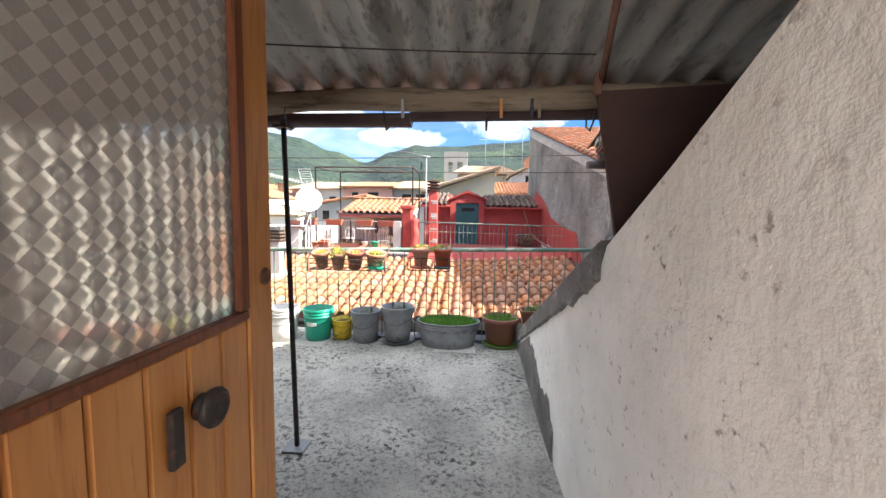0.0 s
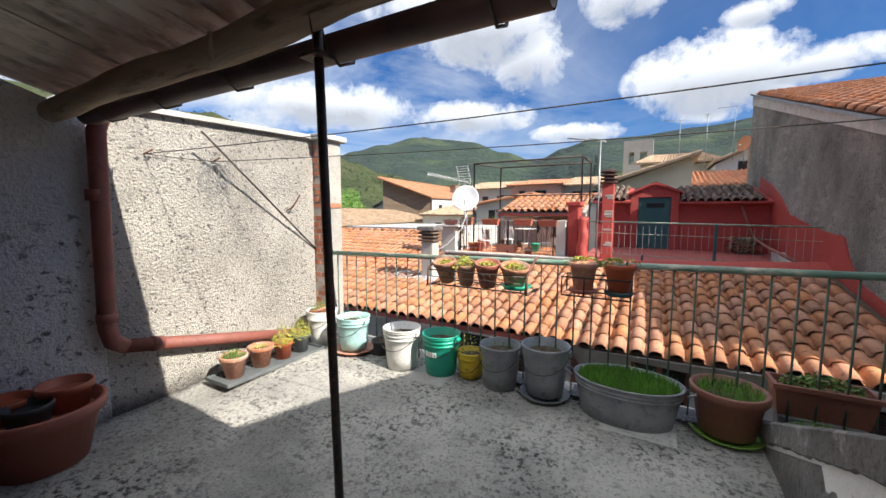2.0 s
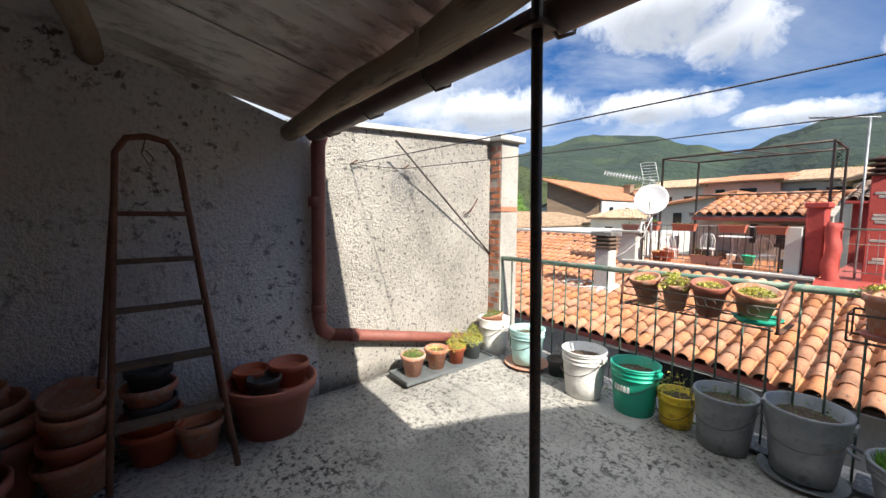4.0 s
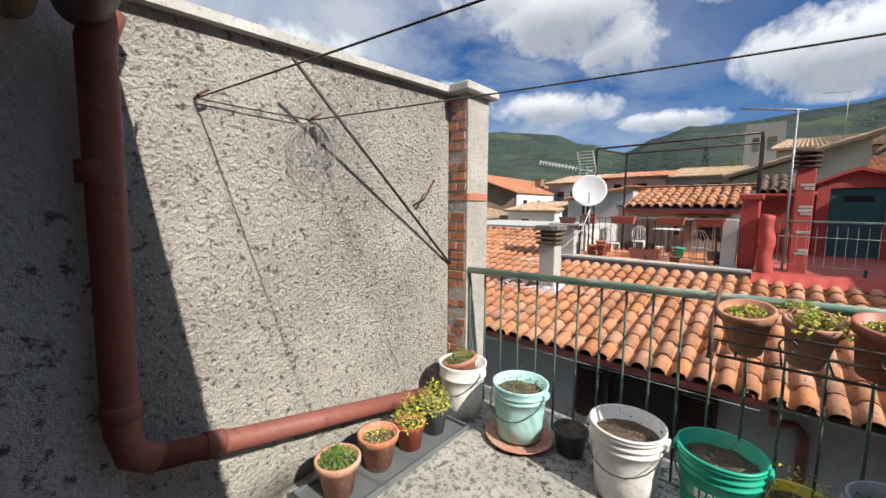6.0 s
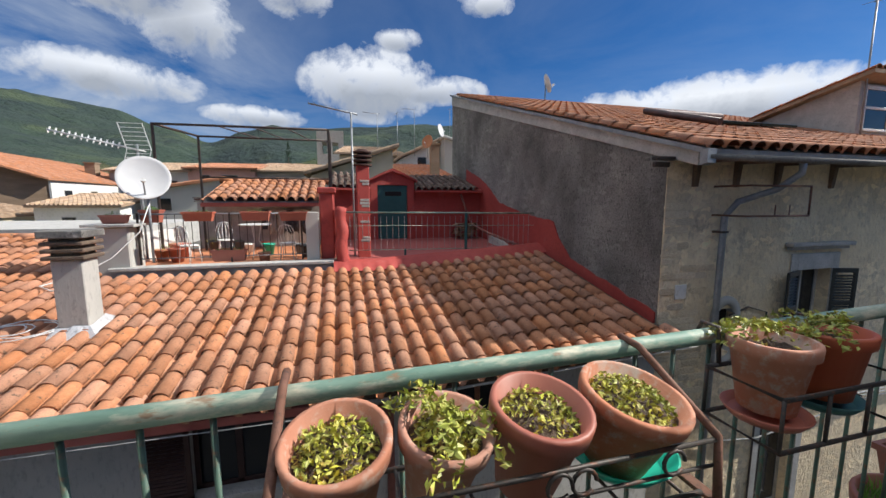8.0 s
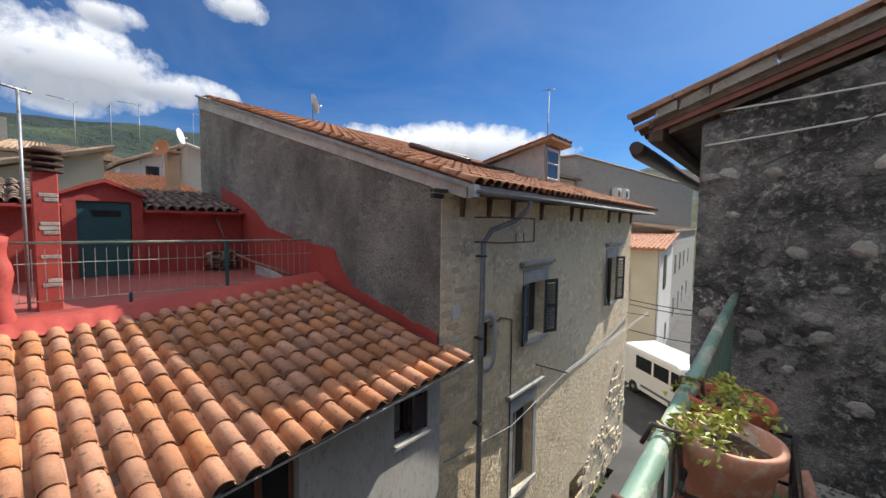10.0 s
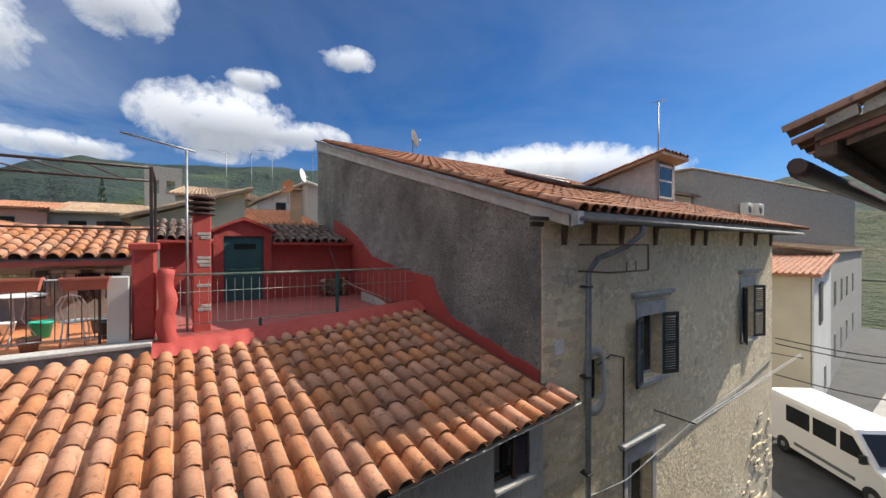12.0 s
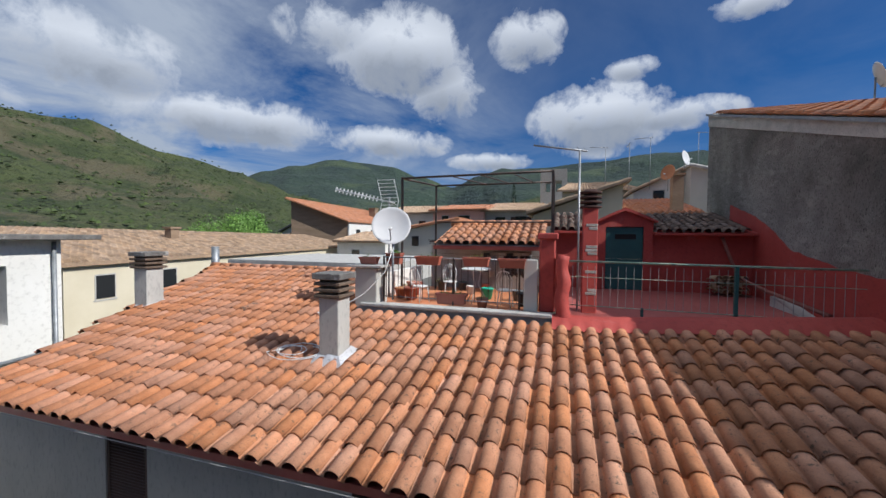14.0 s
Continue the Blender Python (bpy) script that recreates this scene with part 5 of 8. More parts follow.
# ---- the grey gabled house ----
GX, GY = 2.512, 7.57


def grey_house():
    h = thing("grey_house", (8, 7.57, -7.2), "tall house with grey roughcast gable and peeling beige facade", "house")
    zt = lambda y: 1.99 + (y - 7.1) * 0.3135
    bm = bmesh.new()
    prism(bm, [(GY + 0.012, -7.2), (17.3, -7.2), (17.3, zt(17.3)), (GY + 0.012, zt(GY + 0.012))], GX - 0.005, GX + 0.30)
    part("wall", bm, "graywall", h, "grey roughcast gable wall", world=True)
    bm = bmesh.new()
    holes = [(5.0, 5.76, -0.72, 0.40), (3.52, 3.85, -0.75, -0.10), (4.6, 5.4, -3.6, -2.0), (9.72, 10.5, -0.68, 0.62), (7.5, 8.4, -6.9, -4.9)]
    wall_holes(bm, GX + 0.002, 12.0, -7.2, zt(GY) - 0.02, GY, 0.35, holes)
    part("wall", bm, "beige", h, "peeling beige rendered facade", world=True)
    bm = bmesh.new()
    box(bm, 11.65, 12.0, GY + 0.35, 17.3, -7.2, zt(GY))
    box(bm, GX + 0.35, 11.65, 16.95, 17.3, -7.2, zt(16.9))
    part("wall", bm, "beige", h, world=True)
    # dry verge band below the roof on the gable
    bm = bmesh.new()
    prism(bm, [(7.12, zt(7.12) - 0.15), (17.3, zt(17.3) - 0.30), (17.3, zt(17.3)), (7.12, zt(7.12))], GX - 0.03, GX - 0.004)
    part("verge_band", bm, "coping", h, world=True)
    bm = bmesh.new()
    prism(bm, [(7.02, zt(7.02) + 0.01), (17.35, zt(17.35) + 0.01), (17.35, zt(17.35) + 0.07), (7.02, zt(7.02) + 0.07)], GX - 0.09, GX - 0.065)
    prism(bm, [(6.95, zt(7.0) - 0.10), (7.05, zt(7.0) - 0.12), (7.05, zt(7.0) + 0.06), (6.95, zt(7.0) + 0.06)], GX - 0.09, GX + 0.03)
    part("verge_flashing", bm, "galv", h, "grey metal verge flashing", world=True)
    bm = bmesh.new()
    prism(bm, [(7.02, zt(7.02) + 0.002), (17.35, zt(17.35) + 0.002), (17.35, zt(17.35) + 0.06), (7.02, zt(7.02) + 0.06)], GX - 0.06, 12.2)
    part("roof_deck", bm, "mortar", h, world=True)
    bm = bmesh.new()
    box(bm, GX - 0.34, GX - 0.032, 7.42, 7.49, zt(7.45) - 0.17, zt(7.45) - 0.12, 0.01)
    part("beam_end", bm, "iron", h, world=True)
    bm = bmesh.new()
    box(bm, GX - 0.26, GX - 0.032, 7.50, 7.56, zt(7.45) - 0.245, zt(7.45) - 0.18, 0.01)
    part("beam_end", bm, "iron", h, "charred beam end", world=True)
    bm = bmesh.new()
    tube(bm, [(GX - 0.05, 6.98, zt(7.0) - 0.03), (12.2, 6.98, zt(7.0) - 0.03)], 0.038, 10)
    part("gutter", bm, "darkzinc", h, "dull brown zinc gutter", world=True)
    for x in (2.95, 3.65, 4.4, 5.5, 7.0, 7.6, 9.6, 10.6, 11.8):
        bm = bmesh.new()
        prism(bm, [(7.05, zt(7.05) - 0.02), (7.57, zt(7.5) - 0.02), (7.57, zt(7.5) - 0.50), (7.53, zt(7.5) - 0.50), (7.50, zt(7.5) - 0.2), (7.05, zt(7.05) - 0.08)], x - 0.035, x + 0.035)
        part("rafter_bracket", bm, "oldwood", h, "dark timber bracket", world=True)
    rf = random.Random(17)
    fs = []
    for q in range(4):
        b = bmesh.new()
        box(b, -0.5, 0.5, -0.5, 0.5, -0.5, 0.5, 0.16)
        for v in b.verts:
            v.co *= 1 + 0.22 * noise.noise(v.co * 2.5 + Vector((q * 4, 0, 0)))
        me = flush(b)
        me.materials.append(M["facestone"])
        fs.append(me)
    z = -2.0
    while z < 1.45:
        x = GX + 0.01
        while x < GX + (0.95 if z < 0.6 else 0.25):
            w = rf.uniform(0.14, 0.34)
            if rf.random() < 0.85 - 0.5 * (x - GX) and not (2.70 < x + w / 2 < 3.0 and 0.02 < z < 0.36) and not 3.3 < x + w / 2:
                shared("stone", rf.choice(fs), Matrix.LocRotScale(Vector((x + w / 2, GY, z)) - origin(h), Euler((0, rf.uniform(-0.04, 0.04), 0)), Vector((w - 0.012, 0.022, 0.088))), h)
            x += w
        z += 0.105
    for _ in range(170):
        x = rf.uniform(7.0, 11.9)
        z = rf.uniform(-6.0, -1.9)
        if z > -2.2 - (11.9 - x) * 0.75:
            continue
        w = rf.uniform(0.12, 0.34)
        shared("stone", rf.choice(fs), Matrix.LocRotScale(Vector((x, GY, z)) - origin(h), Euler((0, rf.uniform(-0.2, 0.2), 0)), Vector((w, 0.06, w * 0.6))), h)

    def window(x0, x1, z0, z1, angles, mat="blackshutter"):
        w = thing("window", (0, 0, 0))
        w.location = Vector(((x0 + x1) / 2, GY, z0)) - Vector(h.location)
        w.parent = h
        bm = bmesh.new()
        y = GY + 0.16
        for a, b, c, d in ((x0, x0 + 0.05, z0, z1), (x1 - 0.05, x1, z0, z1), (x0, x1, z0, z0 + 0.05), (x0, x1, z1 - 0.05, z1), ((x0 + x1) / 2 - 0.03, (x0 + x1) / 2 + 0.03, z0, z1)):
            box(bm, a, b, y, y + 0.045, c, d, 0.004)
        part("window_frame", bm, "coping", w, world=True)
        bm = bmesh.new()
        box(bm, x0 + 0.04, x1 - 0.04, y + 0.02, y + 0.028, z0 + 0.04, z1 - 0.04)
        part("pane", bm, "glass", w, world=True)
        bm = bmesh.new()
        box(bm, x0 - 0.12, x1 + 0.12, GY - 0.07, GY + 0.1, z0 - 0.07, z0 - 0.002, 0.006)
        part("window_sill", bm, "coping", w, "pale stone sill", world=True)
        bm = bmesh.new()
        for a, b, c, d in ((x0 - 0.13, x0, z0, z1 + 0.25), (x1, x1 + 0.13, z0, z1 + 0.25), (x0, x1, z1, z1 + 0.25)):
            box(bm, a, b, GY - 0.025, GY - 0.002, c, d, 0.004)
        part("surround", bm, "coping", w, "pale moulded stone surround", world=True)
        bm = bmesh.new()
        box(bm, x0 - 0.28, x1 + 0.28, GY - 0.12, GY - 0.002, z1 + 0.36, z1 + 0.42, 0.01)
        box(bm, x0 - 0.24, x1 + 0.24, GY - 0.07, GY - 0.002, z1 + 0.31, z1 + 0.358, 0.01)
        part("cornice", bm, "coping", w, "projecting cornice", world=True)
        for sx, ang in angles:
            b = bmesh.new()
            half = (x1 - x0) / 2
            for p, q, r_, s_ in ((0, 0.05, 0, z1 - z0), (half - 0.05, half, 0, z1 - z0), (0, half, 0, 0.07), (0, half, z1 - z0 - 0.07, z1 - z0), (0, half, (z1 - z0) / 2 - 0.03, (z1 - z0) / 2 + 0.03)):
                box(b, p, q, 0, 0.035, r_, s_, 0.003)
            z = 0.09
            while z < z1 - z0 - 0.09:
                b2 = bmesh.new()
                box(b2, 0.045, half - 0.045, 0.004, 0.03, z, z + 0.02, 0, Euler((radians(35), 0, 0)).to_matrix())
                sl = part("slat", b2, mat, w)
                sl.location = Vector((x0 if sx < 0 else x1, GY - 0.03, z0)) - origin(w)
                sl.rotation_euler = (0, 0, radians(ang))
                z += 0.045
            ob = part("shutter", b, mat, w, "dark louvred shutter")
            ob.location = Vector((x0 if sx < 0 else x1, GY - 0.03, z0)) - origin(w)
            ob.rotation_euler = (0, 0, radians(ang))
    window(5.0, 5.76, -0.72, 0.40, ((-1, 195), (1, -18)))
    window(9.72, 10.5, -0.68, 0.62, ((-1, 205), (1, -20)))
    window(4.6, 5.4, -3.6, -2.0, ())
    # niche
    bm = bmesh.new()
    n = 20
    ring = []
    for k in range(n):
        a = 2 * math.pi * k / n
        cx, cz = 3.69, -0.43
        u, v = math.cos(a), math.sin(a)
        x = cx + 0.27 * u
        z = cz + 0.30 * v + (0.22 if v > 0 else -0.22)
        xi = cx + 0.17 * u
        zi = cz + 0.19 * v + (0.2 if v > 0 else -0.2)
        ring.append([bm.verts.new((x, GY - 0.004, z)), bm.verts.new((x, GY - 0.03, z)), bm.verts.new((xi, GY - 0.03, zi)), bm.verts.new((xi, GY + 0.12, zi))])
    for k in range(n):
        A, B = ring[k], ring[(k + 1) % n]
        for j in range(3):
            bm.faces.new((A[j], A[j + 1], B[j + 1], B[j])).smooth = True
    part("niche_surround", bm, "grayhouse", h, "rounded pale plaster niche", world=True)
    # niche back coloured near-black to stand in for the recess shade
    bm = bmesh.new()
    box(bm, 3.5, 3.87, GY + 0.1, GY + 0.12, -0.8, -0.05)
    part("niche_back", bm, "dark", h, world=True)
    bm = bmesh.new()
    box(bm, 2.76, 2.95, GY - 0.02, GY - 0.002, 0.10, 0.30, 0.004)
    part("vent", bm, "white", h, "small pale vent cover", world=True)
    d = thing("downpipe", (3.7, 7.5, -7.2), "grey zinc downpipe bending under the gutter", "downpipe")
    bm = bmesh.new()
    tube(bm, [(4.0, 7.0, 1.93), (4.02, 7.02, 1.78), (3.9, 7.2, 1.58), (3.55, 7.42, 1.42), (3.40, 7.47, 1.22), (3.38, 7.48, -7.15)], 0.042, 12)
    part("pipe", bm, "galv", d, world=True)
    for z in (1.0, -0.3, -1.7, -3.2, -4.8):
        bm = bmesh.new()
        box(bm, 3.32, 3.44, 7.42, 7.568, z, z + 0.03, 0.005)
        part("clamp", bm, "iron", d, world=True)
    b = thing("clothes_bracket", (3.8, 7.3, 1.2), "rusty iron clothes bracket fixed to the facade", "bracket")
    bm = bmesh.new()
    for z in (1.62, 1.24):
        tube(bm, [(3.3, 7.565, z), (3.3, 7.1, z), (4.35, 7.1, z)], 0.014, 6)
    tube(bm, [(4.35, 7.1, 1.62), (4.35, 7.1, 1.24)], 0.014, 6)
    tube(bm, [(3.75, 7.1, 1.24), (3.75, 7.1, 1.38)], 0.008, 5)
    tube(bm, [(4.0, 7.1, 1.24), (4.0, 7.1, 1.38)], 0.008, 5)
    part("bracket_frame", bm, "rust", b, world=True)
    c = thing("facade_cables", (8, 7.5, -2), "grey cables and clothes wires strung along the facade", "cable")
    bm = bmesh.new()
    tube(bm, [(4.47, 7.55, -6), (4.47, 7.55, -0.2), (4.1, 7.55, -0.1), (3.75, 7.55, -0.2)], 0.012, 5)
    part("cable", bm, "iron", c, world=True)
    bm = bmesh.new()
    tube(bm, [(2.6, 7.55, -2.0), (4.5, 7.53, -2.2), (7, 7.54, -1.9), (10, 7.54, -1.7), (12, 7.54, -1.4)], 0.012, 5)
    part("cable", bm, "cable", c, world=True)
    for dz in (0, 0.05):
        bm = bmesh.new()
        tube(bm, [(5.5, 6.95, -1.35 + dz), (11.9, 6.95, -1.25 + dz)], 0.006, 5)
        part("clothes_line", bm, "dish", c, world=True)
    for x in (5.5, 11.9):
        bm = bmesh.new()
        tube(bm, [(x, 7.57, -1.32), (x, 6.9, -1.32)], 0.012, 5)
        part("line_bracket", bm, "iron", c, world=True)
    up = (0, 1, 0.3135)
    tile_field("tiles", h, (GX - 0.07, 6.98, zt(6.98) + 0.075), up, (1, 0, 0), 48, 29, "tile", inside=lambda p: p.y < 17.35, near=60, seed=8, wob=0.7)
    # dormer
    dm = thing("dormer", (9.85, 9.4, 2.75), "roof dormer with pale walls and a white window", "dormer")
    bm = bmesh.new()
    prism(bm, [(9.4, 2.72), (11.3, 3.3), (11.4, 3.5), (9.4, 4.0)], 9.29, 9.40)
    prism(bm, [(9.4, 2.72), (11.3, 3.3), (11.4, 3.5), (9.4, 4.0)], 10.35, 10.45)
    part("side_wall", bm, "coping", dm, world=True)
    bm = bmesh.new()
    box(bm, 9.40, 10.35, 9.42, 9.46, 2.75, 3.95)
    part("front_wall", bm, "coping", dm, world=True)
    bm = bmesh.new()
    prism(bm, [(9.1, 4.06), (11.5, 3.52), (11.5, 3.6), (9.1, 4.14)], 9.11, 10.65)
    part("roof", bm, "oldtile", dm, world=True)
    tile_field("tiles", dm, (9.09, 9.08, 4.14), (0, 1, -0.225), (1, 0, 0), 7, 7, "tile", seed=3)
    bm = bmesh.new()
    for a, b_, c_, e in ((9.43, 10.31, 2.95, 3.0), (9.43, 10.31, 3.83, 3.9), (9.43, 9.49, 2.95, 3.9), (10.25, 10.31, 2.95, 3.9), (9.43, 10.31, 3.42, 3.47)):
        box(bm, a, b_, 9.37, 9.415, c_, e, 0.004)
    part("window_frame", bm, "white", dm, world=True)
    bm = bmesh.new()
    box(bm, 9.49, 10.25, 9.395, 9.40, 3.0, 3.85)
    part("pane", bm, "glass", dm, world=True)
    sp = thing("solar_panel", (6.3, 10, 3.0), "dark solar water panels lying on the tiled roof", "solar panel")
    tilt = Euler((math.atan(0.3135) - 0.06, 0, 0)).to_matrix()
    for i in range(2):
        bm = bmesh.new()
        box(bm, 5.5 + i * 1.0, 6.45 + i * 1.0, 9.3, 11.0, 3.10, 3.16, 0.006, tilt)
        part("panel", bm, "glass", sp, world=True)
    bm = bmesh.new()
    tube(bm, [(5.35, 9.25, 2.90), (5.35, 11.1, 3.50), (7.6, 11.1, 3.50)], 0.07, 8)
    part("pipe", bm, "gutter", sp, world=True)


grey_house()


def antenna(name, x, y, z0, z1, boom, n, ang, label="television antenna on a thin galvanised mast", tilt=0.0):
    a = thing(name, (x, y, z0), label, "antenna")
    bm = bmesh.new()
    tube(bm, [(0, 0, 0), (0, 0, z1 - z0)], 0.018, 8)
    part("mast", bm, "galv", a)
    bm = bmesh.new()
    d = Vector((math.cos(radians(ang)), math.sin(radians(ang)), tilt))
    s = Vector((-d.y, d.x, 0))
    top = Vector((0, 0, z1 - z0))
    tube(bm, [top - d * boom * 0.15, top + d * boom], 0.016, 6)
    part("boom", bm, "galv", a)
    for i in range(n):
        bm = bmesh.new()
        p = top + d * boom * (-0.1 + 1.08 * i / (n - 1)) + Vector((0, 0, 0.012))
        w = 0.20 - 0.1 * i / n
        tube(bm, [p - s * w, p + s * w], 0.004, 4)
        part("element", bm, "galv", a)
    return a


antenna("antenna", -1.33, 11.25, 0.3, 3.10, 0.80, 9, 172, tilt=0.2)
antenna("antenna", 9.32, 9.32, 2.75, 5.55, 1.1, 8, 15, tilt=0.35)


def dish(x, y, z, r, face, z_foot, label, mat="dish", mast_x=0.0):
    d = thing("satellite_dish", (x, y, z_foot), label, "satellite dish")
    b = bmesh.new()
    prof = []
    for i in range(9):
        q = i / 8
        prof.append((max(0.002, r * q), 0.16 * r * q * q))
    back = [(p[0], p[1] - 0.012) for p in prof][::-1]
    lathe(b, prof + [(r * 1.015, 0.16 * r - 0.004)] + back, 40)
    q = Vector(face).normalized().to_track_quat("Z", "Y").to_matrix().to_4x4()
    bm = bmesh.new()
    join(bm, b, Matrix.Translation((0, 0, z - z_foot)) @ q)
    part("reflector", bm, mat, d)
    n = Vector(face).normalized()
    bm = bmesh.new()
    tube(bm, [(0.0, 0.07, 0), (0.0, 0.07, z - z_foot - 0.02)], 0.022, 8)
    part("pole", bm, "galv", d)
    bm = bmesh.new()
    c = Vector((0, 0, z - z_foot))
    tube(bm, [c + Vector((0, 0, -r * 0.95)) + n * 0.05, c + n * r * 0.9 + Vector((0, 0, -r * 0.35))], 0.012, 6)
    part("arm", bm, "galv", d)
    bm = bmesh.new()
    b = bmesh.new()
    lathe(b, [(0.03, 0), (0.035, 0.05), (0.022, 0.09)], 12)
    join(bm, b, Matrix.Translation(c + n * r * 0.9 + Vector((0, 0, -r * 0.35))) @ (-n).to_track_quat("Z", "Y").to_matrix().to_4x4())
    part("receiver", bm, "white", d)
    return d


dish(-4.70, 10.83, 1.77, 0.365, (0.32, -0.92, 0.30), 0.36, "large pale grey satellite dish on the terrace corner")
dish(6.25, 17.2, 5.9, 0.35, (0.95, -0.3, 0.35), 5.1, "satellite dish on the roof ridge of the grey house")


def dish_antenna():
    a = thing("roof_antenna", (-4.85, 11.05, 0.4), "long multi-element television antenna above the dish", "antenna")
    bm = bmesh.new()
    tube(bm, [(0, 0, 0), (0, 0, 1.95)], 0.02, 8)
    part("mast", bm, "galv", a)
    bm = bmesh.new()
    tube(bm, [(0.12, 0, 1.83), (-1.15, -0.1, 2.12)], 0.014, 6)
    part("boom", bm, "dish", a)
    for i in range(12):
        bm = bmesh.new()
        q = i / 11
        p = Vector((-0.25 - 0.88 * q, -0.02 - 0.07 * q, 1.915 + 0.2 * q))
        tube(bm, [p + Vector((0, 0.03, 0.05)), p - Vector((0, 0.03, 0.05))], 0.012, 5)
        part("element", bm, "dish", a)
    for s in (1, -1):
        bm = bmesh.new()
        o = Vector((0.02, 0, 1.86))
        for k in range(7):
            q = k / 6
            tube(bm, [o + Vector((0.0 - 0.1 * q, -0.05, s * 0.42 * q)) + Vector((-0.16, 0, 0)), o + Vector((0.05 - 0.1 * q, -0.05, s * 0.42 * q)) + Vector((0.16, 0, 0))], 0.004, 4)
        tube(bm, [o + Vector((-0.15, -0.05, 0)), o + Vector((-0.25, -0.05, s * 0.42))], 0.006, 4)
        tube(bm, [o + Vector((0.2, -0.05, 0)), o + Vector((0.1, -0.05, s * 0.42))], 0.006, 4)
        part("reflector_grid", bm, "dish", a)


dish_antenna()


# ---- red terrace ----
def red_terrace():
    t = thing("red_terrace", (0.6, 12.5, -0.2), "roof terrace painted red with worn floor", "roof terrace")
    bm = bmesh.new()
    prism(bm, [(10.70, 0.02), (14.3, 0.02), (14.3, 0.34), (10.72, 0.25)], -1.69, 2.50)
    part("deck", bm, "redfloor", t, "dull red painted terrace floor", world=True)
    # swollen skirt over the tiles
    bm = bmesh.new()
    rr = random.Random(6)
    cols = []
    n = 90
    for i in range(n + 1):
        x = -1.74 + i * (2.50 + 1.74) / n
        w = 0.018 * math.cos(2 * math.pi * (x + 12.04) / 0.215 - math.pi * 1.34) + 0.01 * noise.noise(Vector((x * 4, 0, 0)))
        pts = [(10.40 + 0.02 * noise.noise(Vector((x * 6, 3, 0))), 0.155 + w), (10.46, 0.20 + w), (10.62, 0.27), (10.72, 0.305), (10.86, 0.30), (10.90, 0.25)]
        lf = lift(x)
        cols.append([bm.verts.new((x, y, z + lf + 0.008 * noise.noise(Vector((x * 3, y * 5, 1))))) for y, z in pts])
    for A, B in zip(cols, cols[1:]):
        for a, b, c, d in zip(A, A[1:], B[1:], B):
            bm.faces.new((a, b, c, d)).smooth = True
    part("parapet_edge", bm, "red", t, "lumpy red painted parapet edge", world=True)
    # wall, doorway
    bm = bmesh.new()
    wall_holes(bm, -1.75, 2.50, 0.2, 1.72, 14.3, 0.25, [(-0.57, 0.26, 0.2, 1.70)])
    part("wall", bm, "red", t, "red painted wall", world=True)
    bm = bmesh.new()
    prism(bm, [(-0.78, 0.3), (-0.575, 0.3), (-0.575, 1.86), (0.265, 1.86), (0.265, 0.3), (0.46, 0.3), (0.46, 2.0), (0.12, 2.14), (-0.15, 2.24), (-0.42, 2.14), (-0.78, 1.98)], 14.20, 14.296, "y")
    prism(bm, [(-0.78, 1.98), (-0.42, 2.14), (-0.15, 2.24), (0.12, 2.14), (0.46, 2.0), (0.46, 1.74), (-0.78, 1.74)], 14.30, 15.4, "y")
    part("door_surround", bm, "red", t, "red gabled door surround", world=True)
    bm = bmesh.new()
    prism(bm, [(-0.86, 1.98), (-0.45, 2.19), (-0.15, 2.31), (0.15, 2.19), (0.54, 1.99), (0.54, 1.95), (0.13, 2.13), (-0.15, 2.24), (-0.43, 2.13), (-0.86, 1.93)], 14.12, 15.5, "y")
    part("surround_roof", bm, "red", t, world=True)
    d = thing("door", (-0.15, 14.3, 0.34), "", "")
    d.location = Vector((-0.15, 14.3, 0.34)) - Vector(t.location)
    d.parent = t
    for i, (z0, z1) in enumerate(((0.345, 1.08), (1.085, 1.85))):
        bm = bmesh.new()
        box(bm, -0.57, 0.26, 14.25, 14.29, z0, z1, 0.006)
        part("door_panel", bm, "greendoor", d, "dark green metal door leaf", world=True)
    bm = bmesh.new()
    box(bm, -0.36, 0.10, 14.235, 14.249, 1.56, 1.68, 0.004)
    part("door_light", bm, "dark", d, "narrow dark glazed slot", world=True)
    # roofs each side of the door
    for x0, x1, z in ((-1.85, -0.78, 1.70), (0.46, 2.5, 1.66)):
        bm = bmesh.new()
        prism(bm, [(14.05, z), (16.3, z + 0.52), (16.3, z + 0.56), (14.05, z + 0.05)], x0, x1)
        part("roof_deck", bm, "red", t, "red painted eave board", world=True)
        c = int((x1 - x0) / 0.19)
        tile_field("tiles", t, (x0, 14.08, z + 0.055), (0, 1, 0.231), (1, 0, 0), c, 9, "tile", pitch_w=0.19, expo=0.25, L=0.32, seed=int(x1 * 7) + 30, loose="darktile", wob=2.0)
    # red band along the grey gable
    bm = bmesh.new()
    line = [(7.60, -0.06), (8.6, 0.15), (9.6, 0.38), (10.0, 0.72), (10.2, 1.02), (11.6, 1.16), (12.9, 1.38), (13.6, 1.80), (14.2, 2.05), (15.6, 2.45)]
    edge = []
    for (ya, za), (yb, zb) in zip(line, line[1:]):
        n = max(2, int((yb - ya) / 0.12))
        for k in range(n):
            y = ya + (yb - ya) * k / n
            edge.append((y, za + (zb - za) * k / n + 0.05 * noise.noise(Vector((y * 4, 1, 6))) + 0.02 * noise.noise(Vector((y * 17, 4, 2)))))
    prism(bm, [(7.60, -0.24)] + edge + [(15.6, 2.45), (15.6, 0.1), (10.5, 0.1)], GX - 0.03, GX - 0.006)
